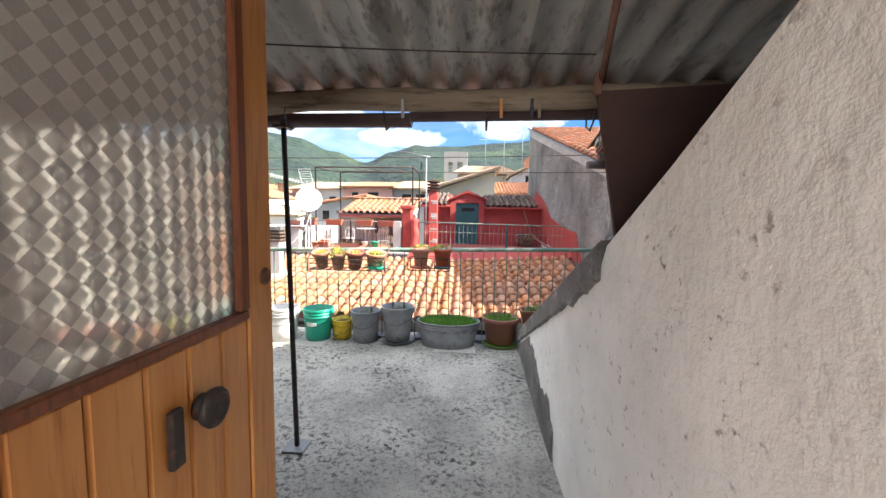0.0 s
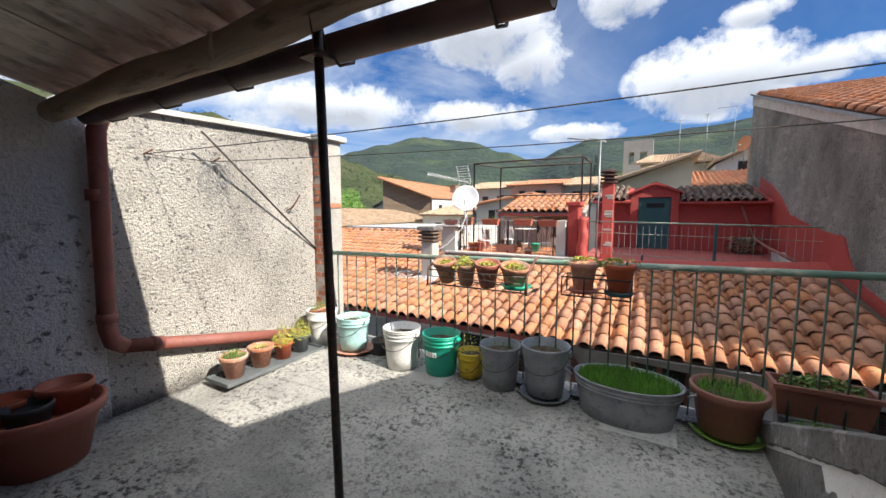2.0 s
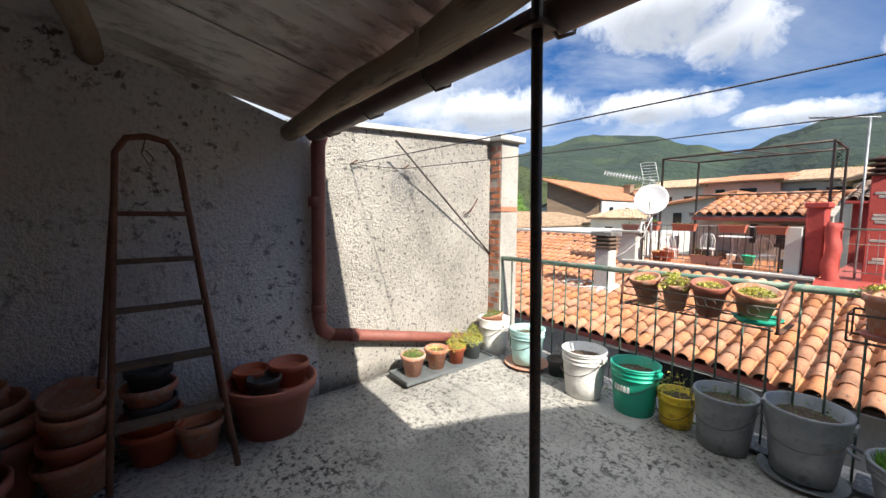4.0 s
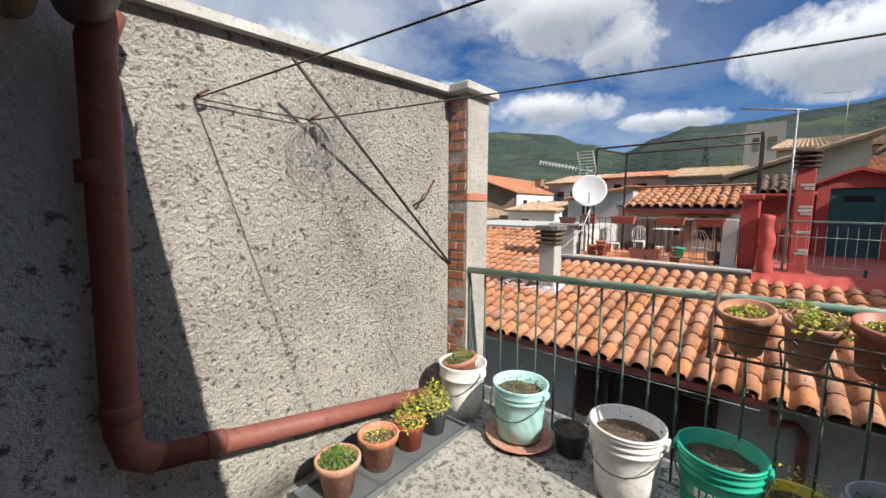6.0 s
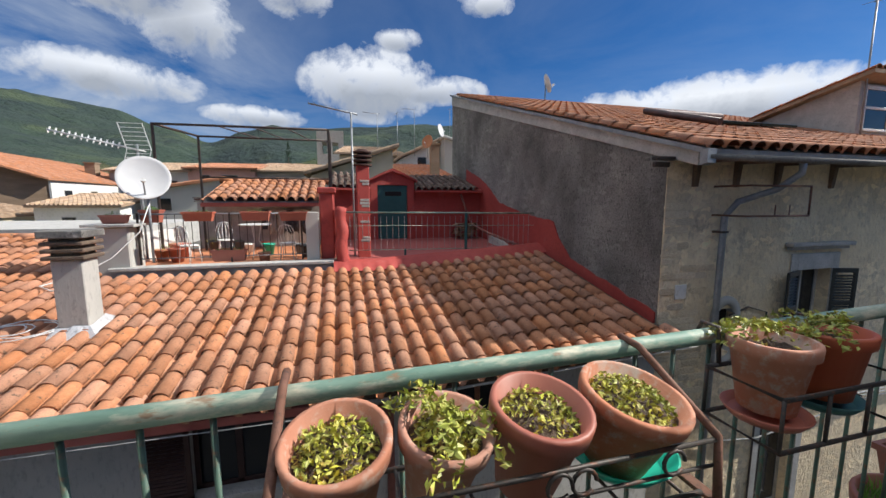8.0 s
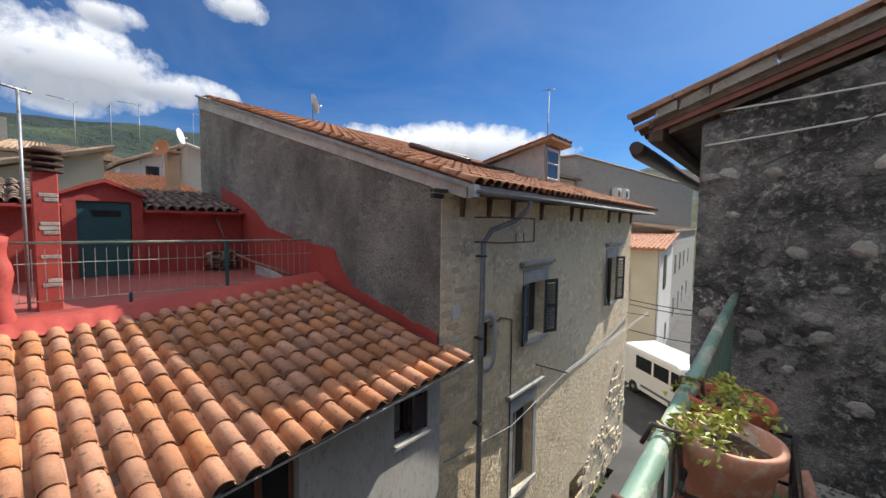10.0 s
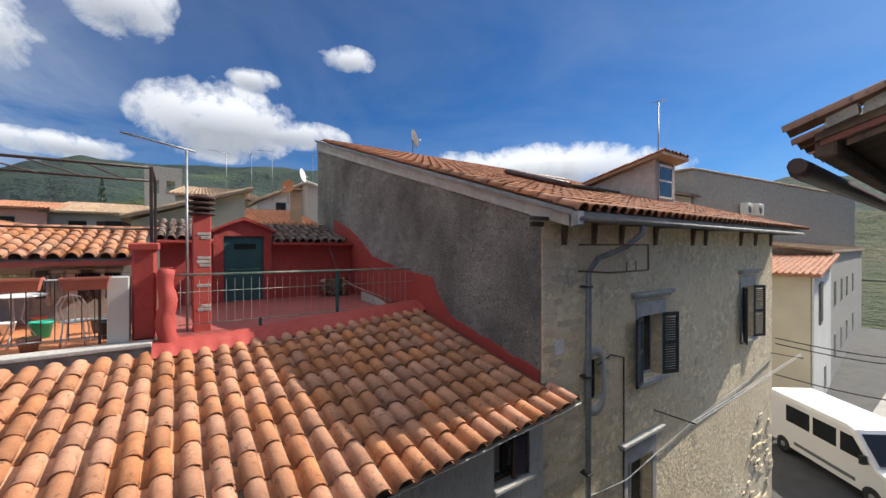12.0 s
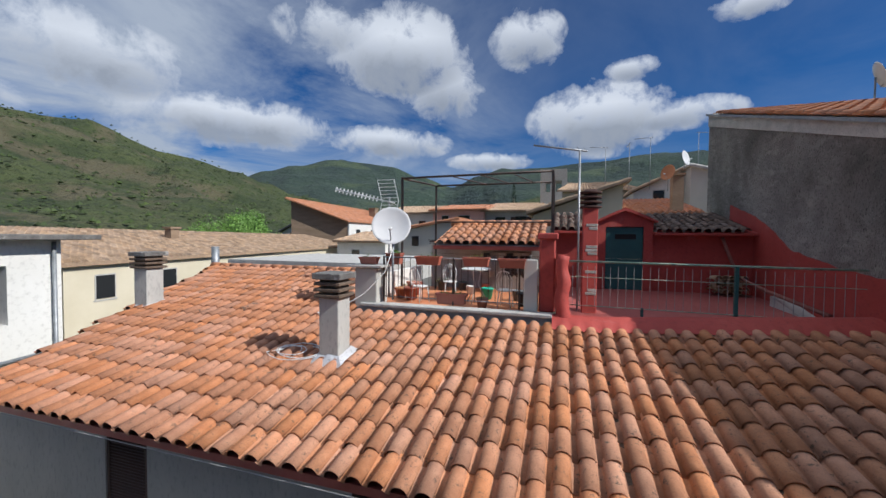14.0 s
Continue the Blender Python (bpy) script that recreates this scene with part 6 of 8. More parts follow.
    part("wall_band", bm, "red", t, "red paint carried up the grey wall", world=True)
    bm = bmesh.new()
    tube(bm, [(1.85, 14.2, 1.62), (2.0, 14.1, 1.1), (2.12, 14.0, 0.75), (2.2, 13.2, 0.60), (2.32, 11.4, 0.42)], 0.035, 8)
    part("drain_pipe", bm, "pipe", t, "red brown drain pipe", world=True)
    # piers at the left
    bm = bmesh.new()
    box(bm, -1.97, -1.70, 10.9, 11.3, 0.3, 1.62, 0.03)
    box(bm, -2.0, -1.66, 10.86, 11.34, 1.55, 1.66, 0.02)
    part("pier", bm, "red", t, "red painted pier", world=True)
    bm = bmesh.new()
    pts, rad = [], []
    for i in range(14):
        z = 0.12 + i * 0.09
        pts.append((-1.58 + 0.02 * math.sin(i), 10.75 + 0.02 * i / 3, z))
        rad.append(0.125 + 0.006 * math.sin(i * 1.7) - 0.002 * i)
    tube(bm, pts, rad, 12)
    part("plaster_pipe_casing", bm, "red", t, "lumpy red plastered pipe casing", world=True)
    bm = bmesh.new()
    box(bm, -1.60, -1.5, 11.0, 11.1, 0.3, 1.3)
    part("pier", bm, "red", t, world=True)
    bm = bmesh.new()
    box(bm, 1.75, 2.3, 13.85, 14.2, 0.34, 0.36)
    part("tray", bm, "rust", t, world=True)
    st = thing("tile_pile", (1.95, 13.95, 0.34), "stack of old curved roof tiles against the red wall", "roof tiles")
    me = tile_mesh("oldtile", 0.17, 0.3)
    rr = random.Random(2)
    for i in range(5):
        for j in range(5):
            m = Matrix.Translation((-0.28 + i * 0.12, -0.12, 0.05 + j * 0.075 + rr.uniform(0, 0.01))) @ Euler((0, rr.uniform(-0.2, 0.2), rr.uniform(-0.3, 0.3))).to_matrix().to_4x4()
            shared("tile", me, m, st)
    r = thing("terrace_railing", (0.5, 10.95, 0.3), "thin green iron railing on the red parapet", "railing")
    bm = bmesh.new()
    tube(bm, [(-1.50, 10.97, 1.19), (2.48, 10.97, 1.16)], 0.017, 8)
    part("top_rail", bm, "greenrail", r, world=True)
    bm = bmesh.new()
    tube(bm, [(-1.45, 10.97, 0.45), (2.48, 10.97, 0.42)], 0.008, 6)
    part("bottom_rail", bm, "greenrail", r, world=True)
    bm = bmesh.new()
    tube(bm, [(-1.45, 10.97, 0.93), (2.48, 10.97, 0.90)], 0.005, 5)
    part("middle_wire", bm, "greenrail", r, world=True)
    for x in (0.93,):
        bm = bmesh.new()
        box(bm, x - 0.025, x + 0.025, 10.94, 10.99, 0.28, 1.18, 0.003)
        part("post", bm, "greendoor", r, world=True)
    for x in (-0.35, 2.2):
        bm = bmesh.new()
        box(bm, x - 0.02, x + 0.02, 10.95, 10.99, 0.28, 0.46, 0.003)
        part("post", bm, "greendoor", r, world=True)
    b = bmesh.new()
    tube(b, [(0, 0, 0), (0, 0, 1)], 0.004, 5)
    me = flush(b)
    me.materials.append(M["cable"])
    x = -1.42
    i = 0
    while x < 2.45:
        if abs(x - 0.93) > 0.04:
            shared("baluster", me, Matrix.LocRotScale(Vector((x, 10.97, 0.43)) - Vector(r.location), None, Vector((1, 1, 0.68))), r)
        x += 0.118


red_terrace()


def red_chimney():
    c = thing("red_chimney", (-1.13, 11.45, 0.3), "slender red chimney with bare brick patches and black cowl slabs", "chimney")
    bm = bmesh.new()
    box(bm, -0.125, 0.125, -0.125, 0.125, -0.05, 1.82, 0.012)
    part("chimney_body", bm, "red", c)
    rr = random.Random(8)
    for z in (0.28, 0.34, 0.66, 0.98, 1.04, 1.10, 1.42, 1.48):
        bm = bmesh.new()
        box(bm, -0.06 + rr.uniform(-0.02, 0.04), 0.118, -0.131, -0.05, z, z + 0.05, 0.005)
        part("brick", bm, "pebble", c)
    for i in range(4):
        bm = bmesh.new()
        z = 1.80 + i * 0.085
        b = bmesh.new()
        lathe(b, [(0.12, z), (0.19, z + 0.01), (0.195, z + 0.045), (0.12, z + 0.05), (0.10, z + 0.088)], 18)
        join(bm, b)
        part("cowl_slab", bm, "board", c, "black sooty cowl ring")


red_chimney()


# ---- the flowered terrace beside it ----
def planter(x, y, z, w=0.5, d=0.17, h=0.16, mat="plasticpot", group="flower boxes on the terrace rail", plant=0, label="terracotta coloured plastic flower box, mostly bare"):
    p = thing("flower_box", (x, y, z), label, "flower box", group)
    bm = bmesh.new()
    b = bmesh.new()
    pts = lambda e, zz: [(-w / 2 - e, -d / 2 - e, zz), (w / 2 + e, -d / 2 - e, zz), (w / 2 + e, d / 2 + e, zz), (-w / 2 - e, d / 2 + e, zz)]
    rings = [pts(-0.025, 0), pts(0, h - 0.03), pts(0.012, h - 0.028), pts(0.012, h), pts(-0.008, h), pts(-0.012, h - 0.04)]
    vs = [[bm.verts.new(q) for q in r] for r in rings]
    bm.faces.new(vs[0][::-1])
    for A, B in zip(vs, vs[1:]):
        for k in range(4):
            bm.faces.new((A[k], A[(k + 1) % 4], B[(k + 1) % 4], B[k]))
    bm.faces.new(vs[-1])
    b.free()
    part("box", bm, mat, p)
    if plant:
        bm = bmesh.new()
        leaves(bm, plant, w / 2 - 0.03, d / 2 - 0.01, h - 0.03, 0.10, 0.02, random.Random(int(x * 100)))
        part("plant", bm, "leaf", p)
    return p


def leaves(bm, n, rx, ry, z, height, size, rr, blade=False, cx=0.0, cy=0.0, lean=0.4):
    """Small folded leaves or blades scattered over an ellipse."""
    for _ in range(n):
        a, q = rr.uniform(0, 6.283), math.sqrt(rr.random())
        x, y = cx + rx * q * math.cos(a), cy + ry * q * math.sin(a)
        if blade:
            h = height * rr.uniform(0.4, 1.0)
            w = size * rr.uniform(0.5, 1.0)
            t = rr.uniform(0, 6.283)
            dx, dy = math.cos(t) * w, math.sin(t) * w
            lx, ly = rr.uniform(-lean, lean) * h, rr.uniform(-lean, lean) * h
            v = [bm.verts.new(p) for p in ((x - dx, y - dy, z), (x + dx, y + dy, z), (x + dx * 0.6 + lx * 0.4, y + dy * 0.6 + ly * 0.4, z + h * 0.6), (x + lx, y + ly, z + h), (x - dx * 0.6 + lx * 0.4, y - dy * 0.6 + ly * 0.4, z + h * 0.6))]
            bm.faces.new(v)
        else:
            c = Vector((x, y, z + height * rr.random() * (1.1 - 0.7 * q)))
            u = Vector((rr.gauss(0, 1), rr.gauss(0, 1), rr.gauss(0, 0.6))).normalized()
            w = u.cross(Vector((rr.gauss(0, 1), rr.gauss(0, 1), rr.gauss(0, 1)))).normalized()
            s = size * rr.uniform(0.6, 1.2)
            nrm = u.cross(w) * s * 0.25
            a0, b0, c0, d0 = (bm.verts.new(c + p) for p in (-u * s, w * s * 0.5 + nrm, u * s, -w * s * 0.5 + nrm))
            bm.faces.new((a0, b0, c0))
            bm.faces.new((a0, c0, d0))


def pot(name, x, y, r0, r1, h, mat, label, group, plant=None, seed=0, tilt=(0, 0), rim=True, saucer=None, z=None, sx=1.0, soil=True, ribs=0, handle=False, n=120, seg=28):
    rr = random.Random(seed + int(1000 * abs(x)))
    loc = (x, y, z) if z is not None else pot_at(x, y, 0.03 if saucer else 0)
    p = thing(name, loc, label, "bucket" if "bucket" in name or "pail" in name or "tub" in name else "flower pot", group)
    p.rotation_euler = (radians(tilt[0]), radians(tilt[1]), 0)
    t = 0.006
    prof = [(r0, 0.0)]
    if rim:
        k = 0.80
        prof += [(r0 + (r1 - r0) * k, h * k), (r1 * 1.05, h * k + 0.004), (r1 * 1.07, h - 0.006), (r1 * 1.05, h)]
    else:
        prof += [(r0 + (r1 - r0) * q, h * q) for q in (0.3, 0.6)]
        for i in range(ribs):
            q = 0.74 + 0.09 * i
            e = r0 + (r1 - r0) * q
            prof += [(e, h * q), (e + 0.007, h * q + 0.003), (e + 0.007, h * q + 0.011), (e, h * q + 0.015)]
        prof += [(r1 + 0.005, h - 0.012), (r1 + 0.006, h)]
    prof += [(r1 - t, h), (r1 - t - (r1 - r0) * 0.22, h * 0.78)]
    bm = bmesh.new()
    lathe(bm, prof, seg, sx=sx)
    part("body", bm, mat, p)
    top = h * 0.80
    if soil:
        bm = bmesh.new()
        rs = r1 - t - (r1 - r0) * 0.2 - 0.001
        c = bm.verts.new((0, 0, top + 0.015))
        m = 20
        ring = [bm.verts.new((rs * sx * math.cos(2 * math.pi * k / m), rs * math.sin(2 * math.pi * k / m), top + rr.uniform(-0.004, 0.006))) for k in range(m)]
        ring2 = [bm.verts.new((rs * 0.55 * sx * math.cos(2 * math.pi * k / m), rs * 0.55 * math.sin(2 * math.pi * k / m), top + 0.01 + rr.uniform(-0.006, 0.012))) for k in range(m)]
        for k in range(m):
            bm.faces.new((ring[k], ring[(k + 1) % m], ring2[(k + 1) % m], ring2[k]))
            bm.faces.new((c, ring2[k], ring2[(k + 1) % m]))
        part("soil", bm, "soil", p)
    if plant:
        bm = bmesh.new()
        R_ = (r1 - 0.015)
        if plant == "grass":
            leaves(bm, n * 5, R_ * sx, R_, top, 0.09, 0.004, rr, blade=True)
        elif plant == "clump":
            leaves(bm, n * 4, R_ * sx * 1.1, R_ * 1.1, top, 0.09, 0.008, rr)
        elif plant == "bush":
            leaves(bm, n * 3, R_ * sx * 1.5, R_ * 1.5, top, 0.20, 0.011, rr)
        elif plant == "dry":
            leaves(bm, n * 3, R_ * sx * 0.95, R_ * 0.95, top, 0.05, 0.008, rr)
        elif plant == "dead":
            leaves(bm, n, R_ * sx * 1.3, R_ * 1.3, top, 0.16, 0.009, rr)
        elif plant == "trail":
            leaves(bm, n * 2, R_ * sx * 0.9, R_ * 0.9, top, 0.07, 0.009, rr)
            for q in range(7):
                a = rr.uniform(0, 6.28)
                for k in range(16):
                    s = k / 16
                    leaves(bm, 3, 0.02, 0.02, top + 0.05 + 0.08 * s - 0.12 * s * s, 0.02, 0.011, rr, cx=math.cos(a) * r1 * 1.5 * s, cy=math.sin(a) * r1 * 1.5 * s)
        part("plant", bm, {"grass": "grass", "clump": "leaf", "bush": "dryleaf", "dry": "dryleaf", "dead": "deadleaf", "trail": "dryleaf"}[plant], p, kind="stuff")
    if saucer:
        bm = bmesh.new()
        lathe(bm, [(saucer[0] * 0.82, -0.028), (saucer[0], -0.004), (saucer[0] * 0.96, -0.002), (saucer[0] * 0.8, -0.022)], 24)
        part("saucer", bm, saucer[1], p)
    if handle:
        bm = bmesh.new()
        pts = [(r1 * math.cos(a) * 1.03, -r1 * 0.15 - r1 * math.sin(a) * 0.98, h * 0.86 - 0.12 * math.sin(a)) for a in [math.pi * k / 12 for k in range(13)]]
        tube(bm, pts, 0.003, 5)
        part("handle", bm, "iron", p)
        for s in (-1, 1):
            bm = bmesh.new()
            box(bm, s * r1 * 1.02 - 0.012, s * r1 * 1.02 + 0.012, -0.03, 0.03, h * 0.82, h * 0.93, 0.004)
            part("lug", bm, mat, p)
    return p


def flowered_terrace():
    t = thing("flowered_terrace", (-3.4, 12.2, 0.1), "small roof terrace with orange floor tiles and a stone edge", "roof terrace")
    bm = bmesh.new()
    box(bm, -5.3, -1.99, 10.86, 13.8, 0.05, 0.26)
    part("deck", bm, "orange", t, "orange tiled floor", world=True)
    bm = bmesh.new()
    box(bm, -5.25, -1.74, 10.62, 10.88, 0.255, 0.315, 0.01)
    part("edge_slab", bm, "coping", t, "pale stone edge slab", world=True)
    bm = bmesh.new()
    box(bm, -5.22, -1.74, 10.66, 10.85, 0.02, 0.25, 0.01)
    part("edge_wall", bm, "mortar", t, world=True)
    bm = bmesh.new()
    box(bm, -5.42, -4.95, 10.72, 11.2, 0.0, 0.98, 0.02)
    part("box_wall", bm, "grayhouse", t, "small grey masonry cabinet", world=True)
    bm = bmesh.new()
    box(bm, -5.55, -4.82, 10.62, 11.3, 0.985, 1.03, 0.006)
    part("cabinet_top", bm, "coping", t, world=True)
    bm = bmesh.new()
    box(bm, -2.22, -1.99, 10.84, 11.15, 0.3, 1.20, 0.01)
    part("grey_pier", bm, "grayhouse", t, "grey rendered pier", world=True)
    bm = bmesh.new()
    box(bm, -4.9, -1.99, 13.8, 14.0, 0.26, 1.38)
    part("back_wall", bm, "mortar", t, world=True)
    bm = bmesh.new()
    box(bm, -5.3, -5.18, 11.6, 13.8, 0.26, 0.80)
    part("side_wall", bm, "whitewall", t, world=True)
    r = thing("terrace_railing", (-3.5, 10.93, 0.3), "thin grey iron railing round the flowered terrace", "railing")
    bm = bmesh.new()
    tube(bm, [(-4.9, 10.93, 1.18), (-2.1, 10.93, 1.18)], 0.014, 8)
    part("top_rail", bm, "galv", r, world=True)
    bm = bmesh.new()
    tube(bm, [(-4.9, 10.93, 0.42), (-2.1, 10.93, 0.42)], 0.009, 6)
    part("bottom_rail", bm, "galv", r, world=True)
    b = bmesh.new()
    tube(b, [(0, 0, 0), (0, 0, 1)], 0.006, 5)
    me = flush(b)
    me.materials.append(M["iron"])
    x = -4.85
    while x < -2.2:
        shared("baluster", me, Matrix.LocRotScale(Vector((x, 10.93, 0.40)) - Vector(r.location), None, Vector((1, 1, 0.78))), r)
        x += 0.125
    for x in (-4.9, -3.5, -2.3):
        bm = bmesh.new()
        box(bm, x - 0.015, x + 0.015, 10.915, 10.945, 0.316, 1.2, 0.003)
        part("post", bm, "iron", r, world=True)
    # pergola frame
    g = thing("pergola_frame", (-3.4, 12.5, 0.26), "bare iron pergola frame over the terrace", "pergola")
    P1, P2, P3, P4 = Vector((-4.98, 12.0, 2.86)), Vector((-4.64, 13.37, 2.86)), Vector((-1.78, 11.64, 2.83)), Vector((-1.78, 13.1, 2.83))
    for p in (P1, P2, P3, P4):
        bm = bmesh.new()
        box(bm, p.x - 0.022, p.x + 0.022, p.y - 0.022, p.y + 0.022, 0.262, p.z + 0.02, 0.003)
        part("post", bm, "iron", g, world=True)
    for a, b_ in ((P1, P3), (P2, P4), (P1, P2), (P3, P4)):
        bm = bmesh.new()
        tube(bm, [a, b_], 0.024, 6)
        part("beam", bm, "iron", g, world=True)
    for k in (0.35, 0.55, 0.75):
        bm = bmesh.new()
        tube(bm, [P1.lerp(P3, k), P2.lerp(P4, k + 0.1)], 0.014, 5)
        part("crossbar", bm, "iron", g, world=True)
    bm = bmesh.new()
    tube(bm, [(-4.64, 13.37, 1.95), (-1.78, 13.1, 1.93)], 0.02, 6)
    part("beam", bm, "iron", g, world=True)
    # tiled roof behind
    s = thing("shed_roof", (-3.2, 14.4, 1.4), "small terracotta tiled roof behind the flowered terrace", "roof")
    bm = bmesh.new()
    prism(bm, [(13.1, 1.36), (15.4, 1.95), (15.4, 1.99), (13.1, 1.40)], -4.55, -1.9)
    part("deck", bm, "mortar", s, world=True)
    bm = bmesh.new()
    prism(bm, [(13.05, 1.28), (13.12, 1.28), (13.12, 1.37), (13.05, 1.37)], -4.6, -1.95)
    part("gutter", bm, "copper", s, world=True)
    tile_field("tiles", s, (-4.55, 13.02, 1.41), (0, 1, 0.2565), (1, 0, 0), 12, 6, "tile", seed=15, near=72)
    bm = bmesh.new()
    for i in range(9):
        b = bmesh.new()
        tube(b, [(0, 0, 0), (0.36, 0, 0.012)], [0.095, 0.08], 8)
        join(bm, b, Matrix.Translation((-4.7 + i * 0.33, 15.05, 1.97)))
    part("ridge_tiles", bm, "tileb", s, world=True, kind="stuff")
    for x, z, pl in ((-3.95, 1.06, 40), (-3.05, 1.06, 25), (-2.42, 1.05, 0)):
        planter(x, 10.83, z, 0.46, plant=pl)
    planter(-3.55, 11.0, 0.33, 0.55, 0.2, 0.2, "plasticpot", "boxes on the terrace floor", 120, "dark flower box with green shoots on the floor")
    planter(-5.2, 10.9, 1.034, 0.36, 0.16, 0.14, "plasticpot", "boxes on the cabinet", 30, "terracotta flower box with short green growth")
    planter(-4.75, 11.1, 1.034, 0.30, 0.2, 0.22, "plasticpot", "boxes on the cabinet", 160, "orange flower box full of green leaves")
    # chairs and clutter
    def garden_chair(x, y, turn, white=True):
        c = thing("garden_chair", (x, y, 0.264), "white openwork garden chair", "chair", "chairs on the flowered terrace")
        c.rotation_euler = (0, 0, radians(turn))
        c.scale = (0.78, 0.78, 0.78)
        bm = bmesh.new()
        b = bmesh.new()
        lathe(b, [(0.19, 0.40), (0.20, 0.41), (0.20, 0.425), (0.19, 0.43)], 20)
        join(bm, b)
        part("seat", bm, "white", c)
        for sx in (-1, 1):
            for sy in (-1, 1):
                bm = bmesh.new()
                tube(bm, [(0.13 * sx, 0.13 * sy, 0.41), (0.16 * sx, 0.16 * sy, 0)], 0.012, 6)
                part("leg", bm, "white", c)
        bm = bmesh.new()
        tube(bm, [(-0.17, 0.15, 0.42), (-0.2, 0.2, 0.7), (-0.12, 0.22, 0.86), (0, 0.23, 0.9), (0.12, 0.22, 0.86), (0.2, 0.2, 0.7), (0.17, 0.15, 0.42)], 0.012, 6)
        for q in (-0.1, -0.035, 0.035, 0.1):
            tube(bm, [(q, 0.16, 0.42), (q * 1.4, 0.21, 0.68), (q * 0.6, 0.23, 0.88)], 0.008, 5)
        part("backrest", bm, "white", c)
        return c
    garden_chair(-4.3, 11.35, 150)
    garden_chair(-3.95, 12.3, 20)
    garden_chair(-2.6, 11.35, 175)
    for x, y, r_, mat in ((-3.1, 12.2, 0.13, "green"), (-3.6, 12.8, 0.1, "white"), (-4.6, 11.6, 0.14, "plasticpot"), (-4.75, 12.3, 0.15, "plasticpot"), (-2.45, 12.2, 0.12, "greypot"), (-3.35, 13.3, 0.1, "plasticpot")):
        b = thing("plant_pot", (x, y, 0.264), {"green": "green plastic watering pot", "white": "small white pot", "plasticpot": "terracotta plastic pot", "greypot": "dark grey pot"}[mat] + " on the orange floor", "pot")
        bm = bmesh.new()
        lathe(bm, [(r_ * 0.7, 0), (r_, r_ * 1.6), (r_ * 1.06, r_ * 1.62), (r_ * 1.06, r_ * 1.85), (r_ * 0.94, r_ * 1.85), (r_ * 0.9, r_ * 1.5)], 20)
        part("body", bm, mat, b)
    rack = thing("drying_rack", (-2.9, 13.5, 0.264), "folded metal frame with hanging cloths against the wall", "clothes rack")
    bm = bmesh.new()
    for x in (-0.6, 0.6):
        tube(bm, [(x, 0, 0), (x, 0.1, 0.95)], 0.012, 6)
    tube(bm, [(-0.6, 0.1, 0.95), (0.6, 0.1, 0.95)], 0.012, 6)
    part("frame", bm, "galv", rack)
    for i in range(6):
        bm = bmesh.new()
        box(bm, -0.55 + i * 0.19, -0.40 + i * 0.19, 0.07, 0.085, 0.45, 0.93, 0.003)
        part("cloth", bm, "grayhouse" if i % 3 else "blackpot", rack)
    tb = thing("garden_table", (-3.25, 11.75, 0.264), "small round white openwork garden table", "table")
    bm = bmesh.new()
    lathe(bm, [(0.30, 0.66), (0.31, 0.665), (0.31, 0.68), (0.29, 0.685)], 24)
    part("tabletop", bm, "white", tb)
    for k in range(3):
        a = k * 2.094 + 0.4
        bm = bmesh.new()
        tube(bm, [(0.1 * math.cos(a), 0.1 * math.sin(a), 0.66), (0.05 * math.cos(a), 0.05 * math.sin(a), 0.35), (0.24 * math.cos(a), 0.24 * math.sin(a), 0)], 0.011, 6)
        part("leg", bm, "white", tb)
    rc = random.Random(41)
    for x, y, r_, mat, kind in ((-4.9, 11.75, 0.13, "terracotta", "bush"), (-4.95, 12.6, 0.15, "terracotta", "clump"), (-4.4, 13.2, 0.14, "blackpot", "bush"), (-3.95, 13.4, 0.12, "greypot", "clump"), (-2.25, 11.6, 0.15, "blackpot", "dead"), (-2.2, 12.9, 0.16, "greypot", "bush"), (-3.0, 11.15, 0.11, "terracotta", "clump")):
        pot("plant_pot", x, y, r_ * 0.7, r_, r_ * 1.7, mat, {"terracotta": "clay pot with a leafy plant", "blackpot": "black pot with a straggling plant", "greypot": "dark grey pot with a green plant"}[mat] + " on the roof terrace", "plant pots on the roof terrace", kind, z=0.264, n=45, seg=18)
    for i, (x, w_, mat) in enumerate(((-2.95, 0.34, "tarp"), (-2.55, 0.26, "blackpot"), (-3.35, 0.22, "grayhouse"))):
        bm = bmesh.new()
        n = 10
        fr = [bm.verts.new((x + w_ * k / n, 13.55 + 0.03 * math.sin(k * 1.9), 1.12)) for k in range(n + 1)]
        lo = [bm.verts.new((x + w_ * k / n, 13.56 + 0.05 * math.sin(k * 1.9 + 0.5), 0.62 + 0.04 * math.sin(k + i))) for k in range(n + 1)]
        bk = [bm.verts.new((v.co.x, v.co.y + 0.012, v.co.z)) for v in fr]
        bl = [bm.verts.new((v.co.x, v.co.y + 0.012, v.co.z)) for v in lo]
        for A, B in ((fr, lo), (bl, bk), (bk, fr), (lo, bl)):
            for k in range(n):
                bm.faces.new((A[k], A[k + 1], B[k + 1], B[k])).smooth = True
        c = solid("hanging_cloth", bm, mat, {"tarp": "dark blue cloth", "blackpot": "black cloth", "grayhouse": "pale grey cloth"}[mat] + " hung over a line to dry", "laundry", "laundry on the roof terrace")
    bm = bmesh.new()
    tube(bm, [(-4.85, 13.55, 1.16), (-2.0, 13.55, 1.12)], 0.004, 4)
    solid("washing_line", bm, "iron", "thin washing line across the roof terrace", "clothes line")
    st = thing("slate_pile", (-4.75, 13.75, 1.385), "heap of dark roofing slates on the terrace wall", "roof slates")
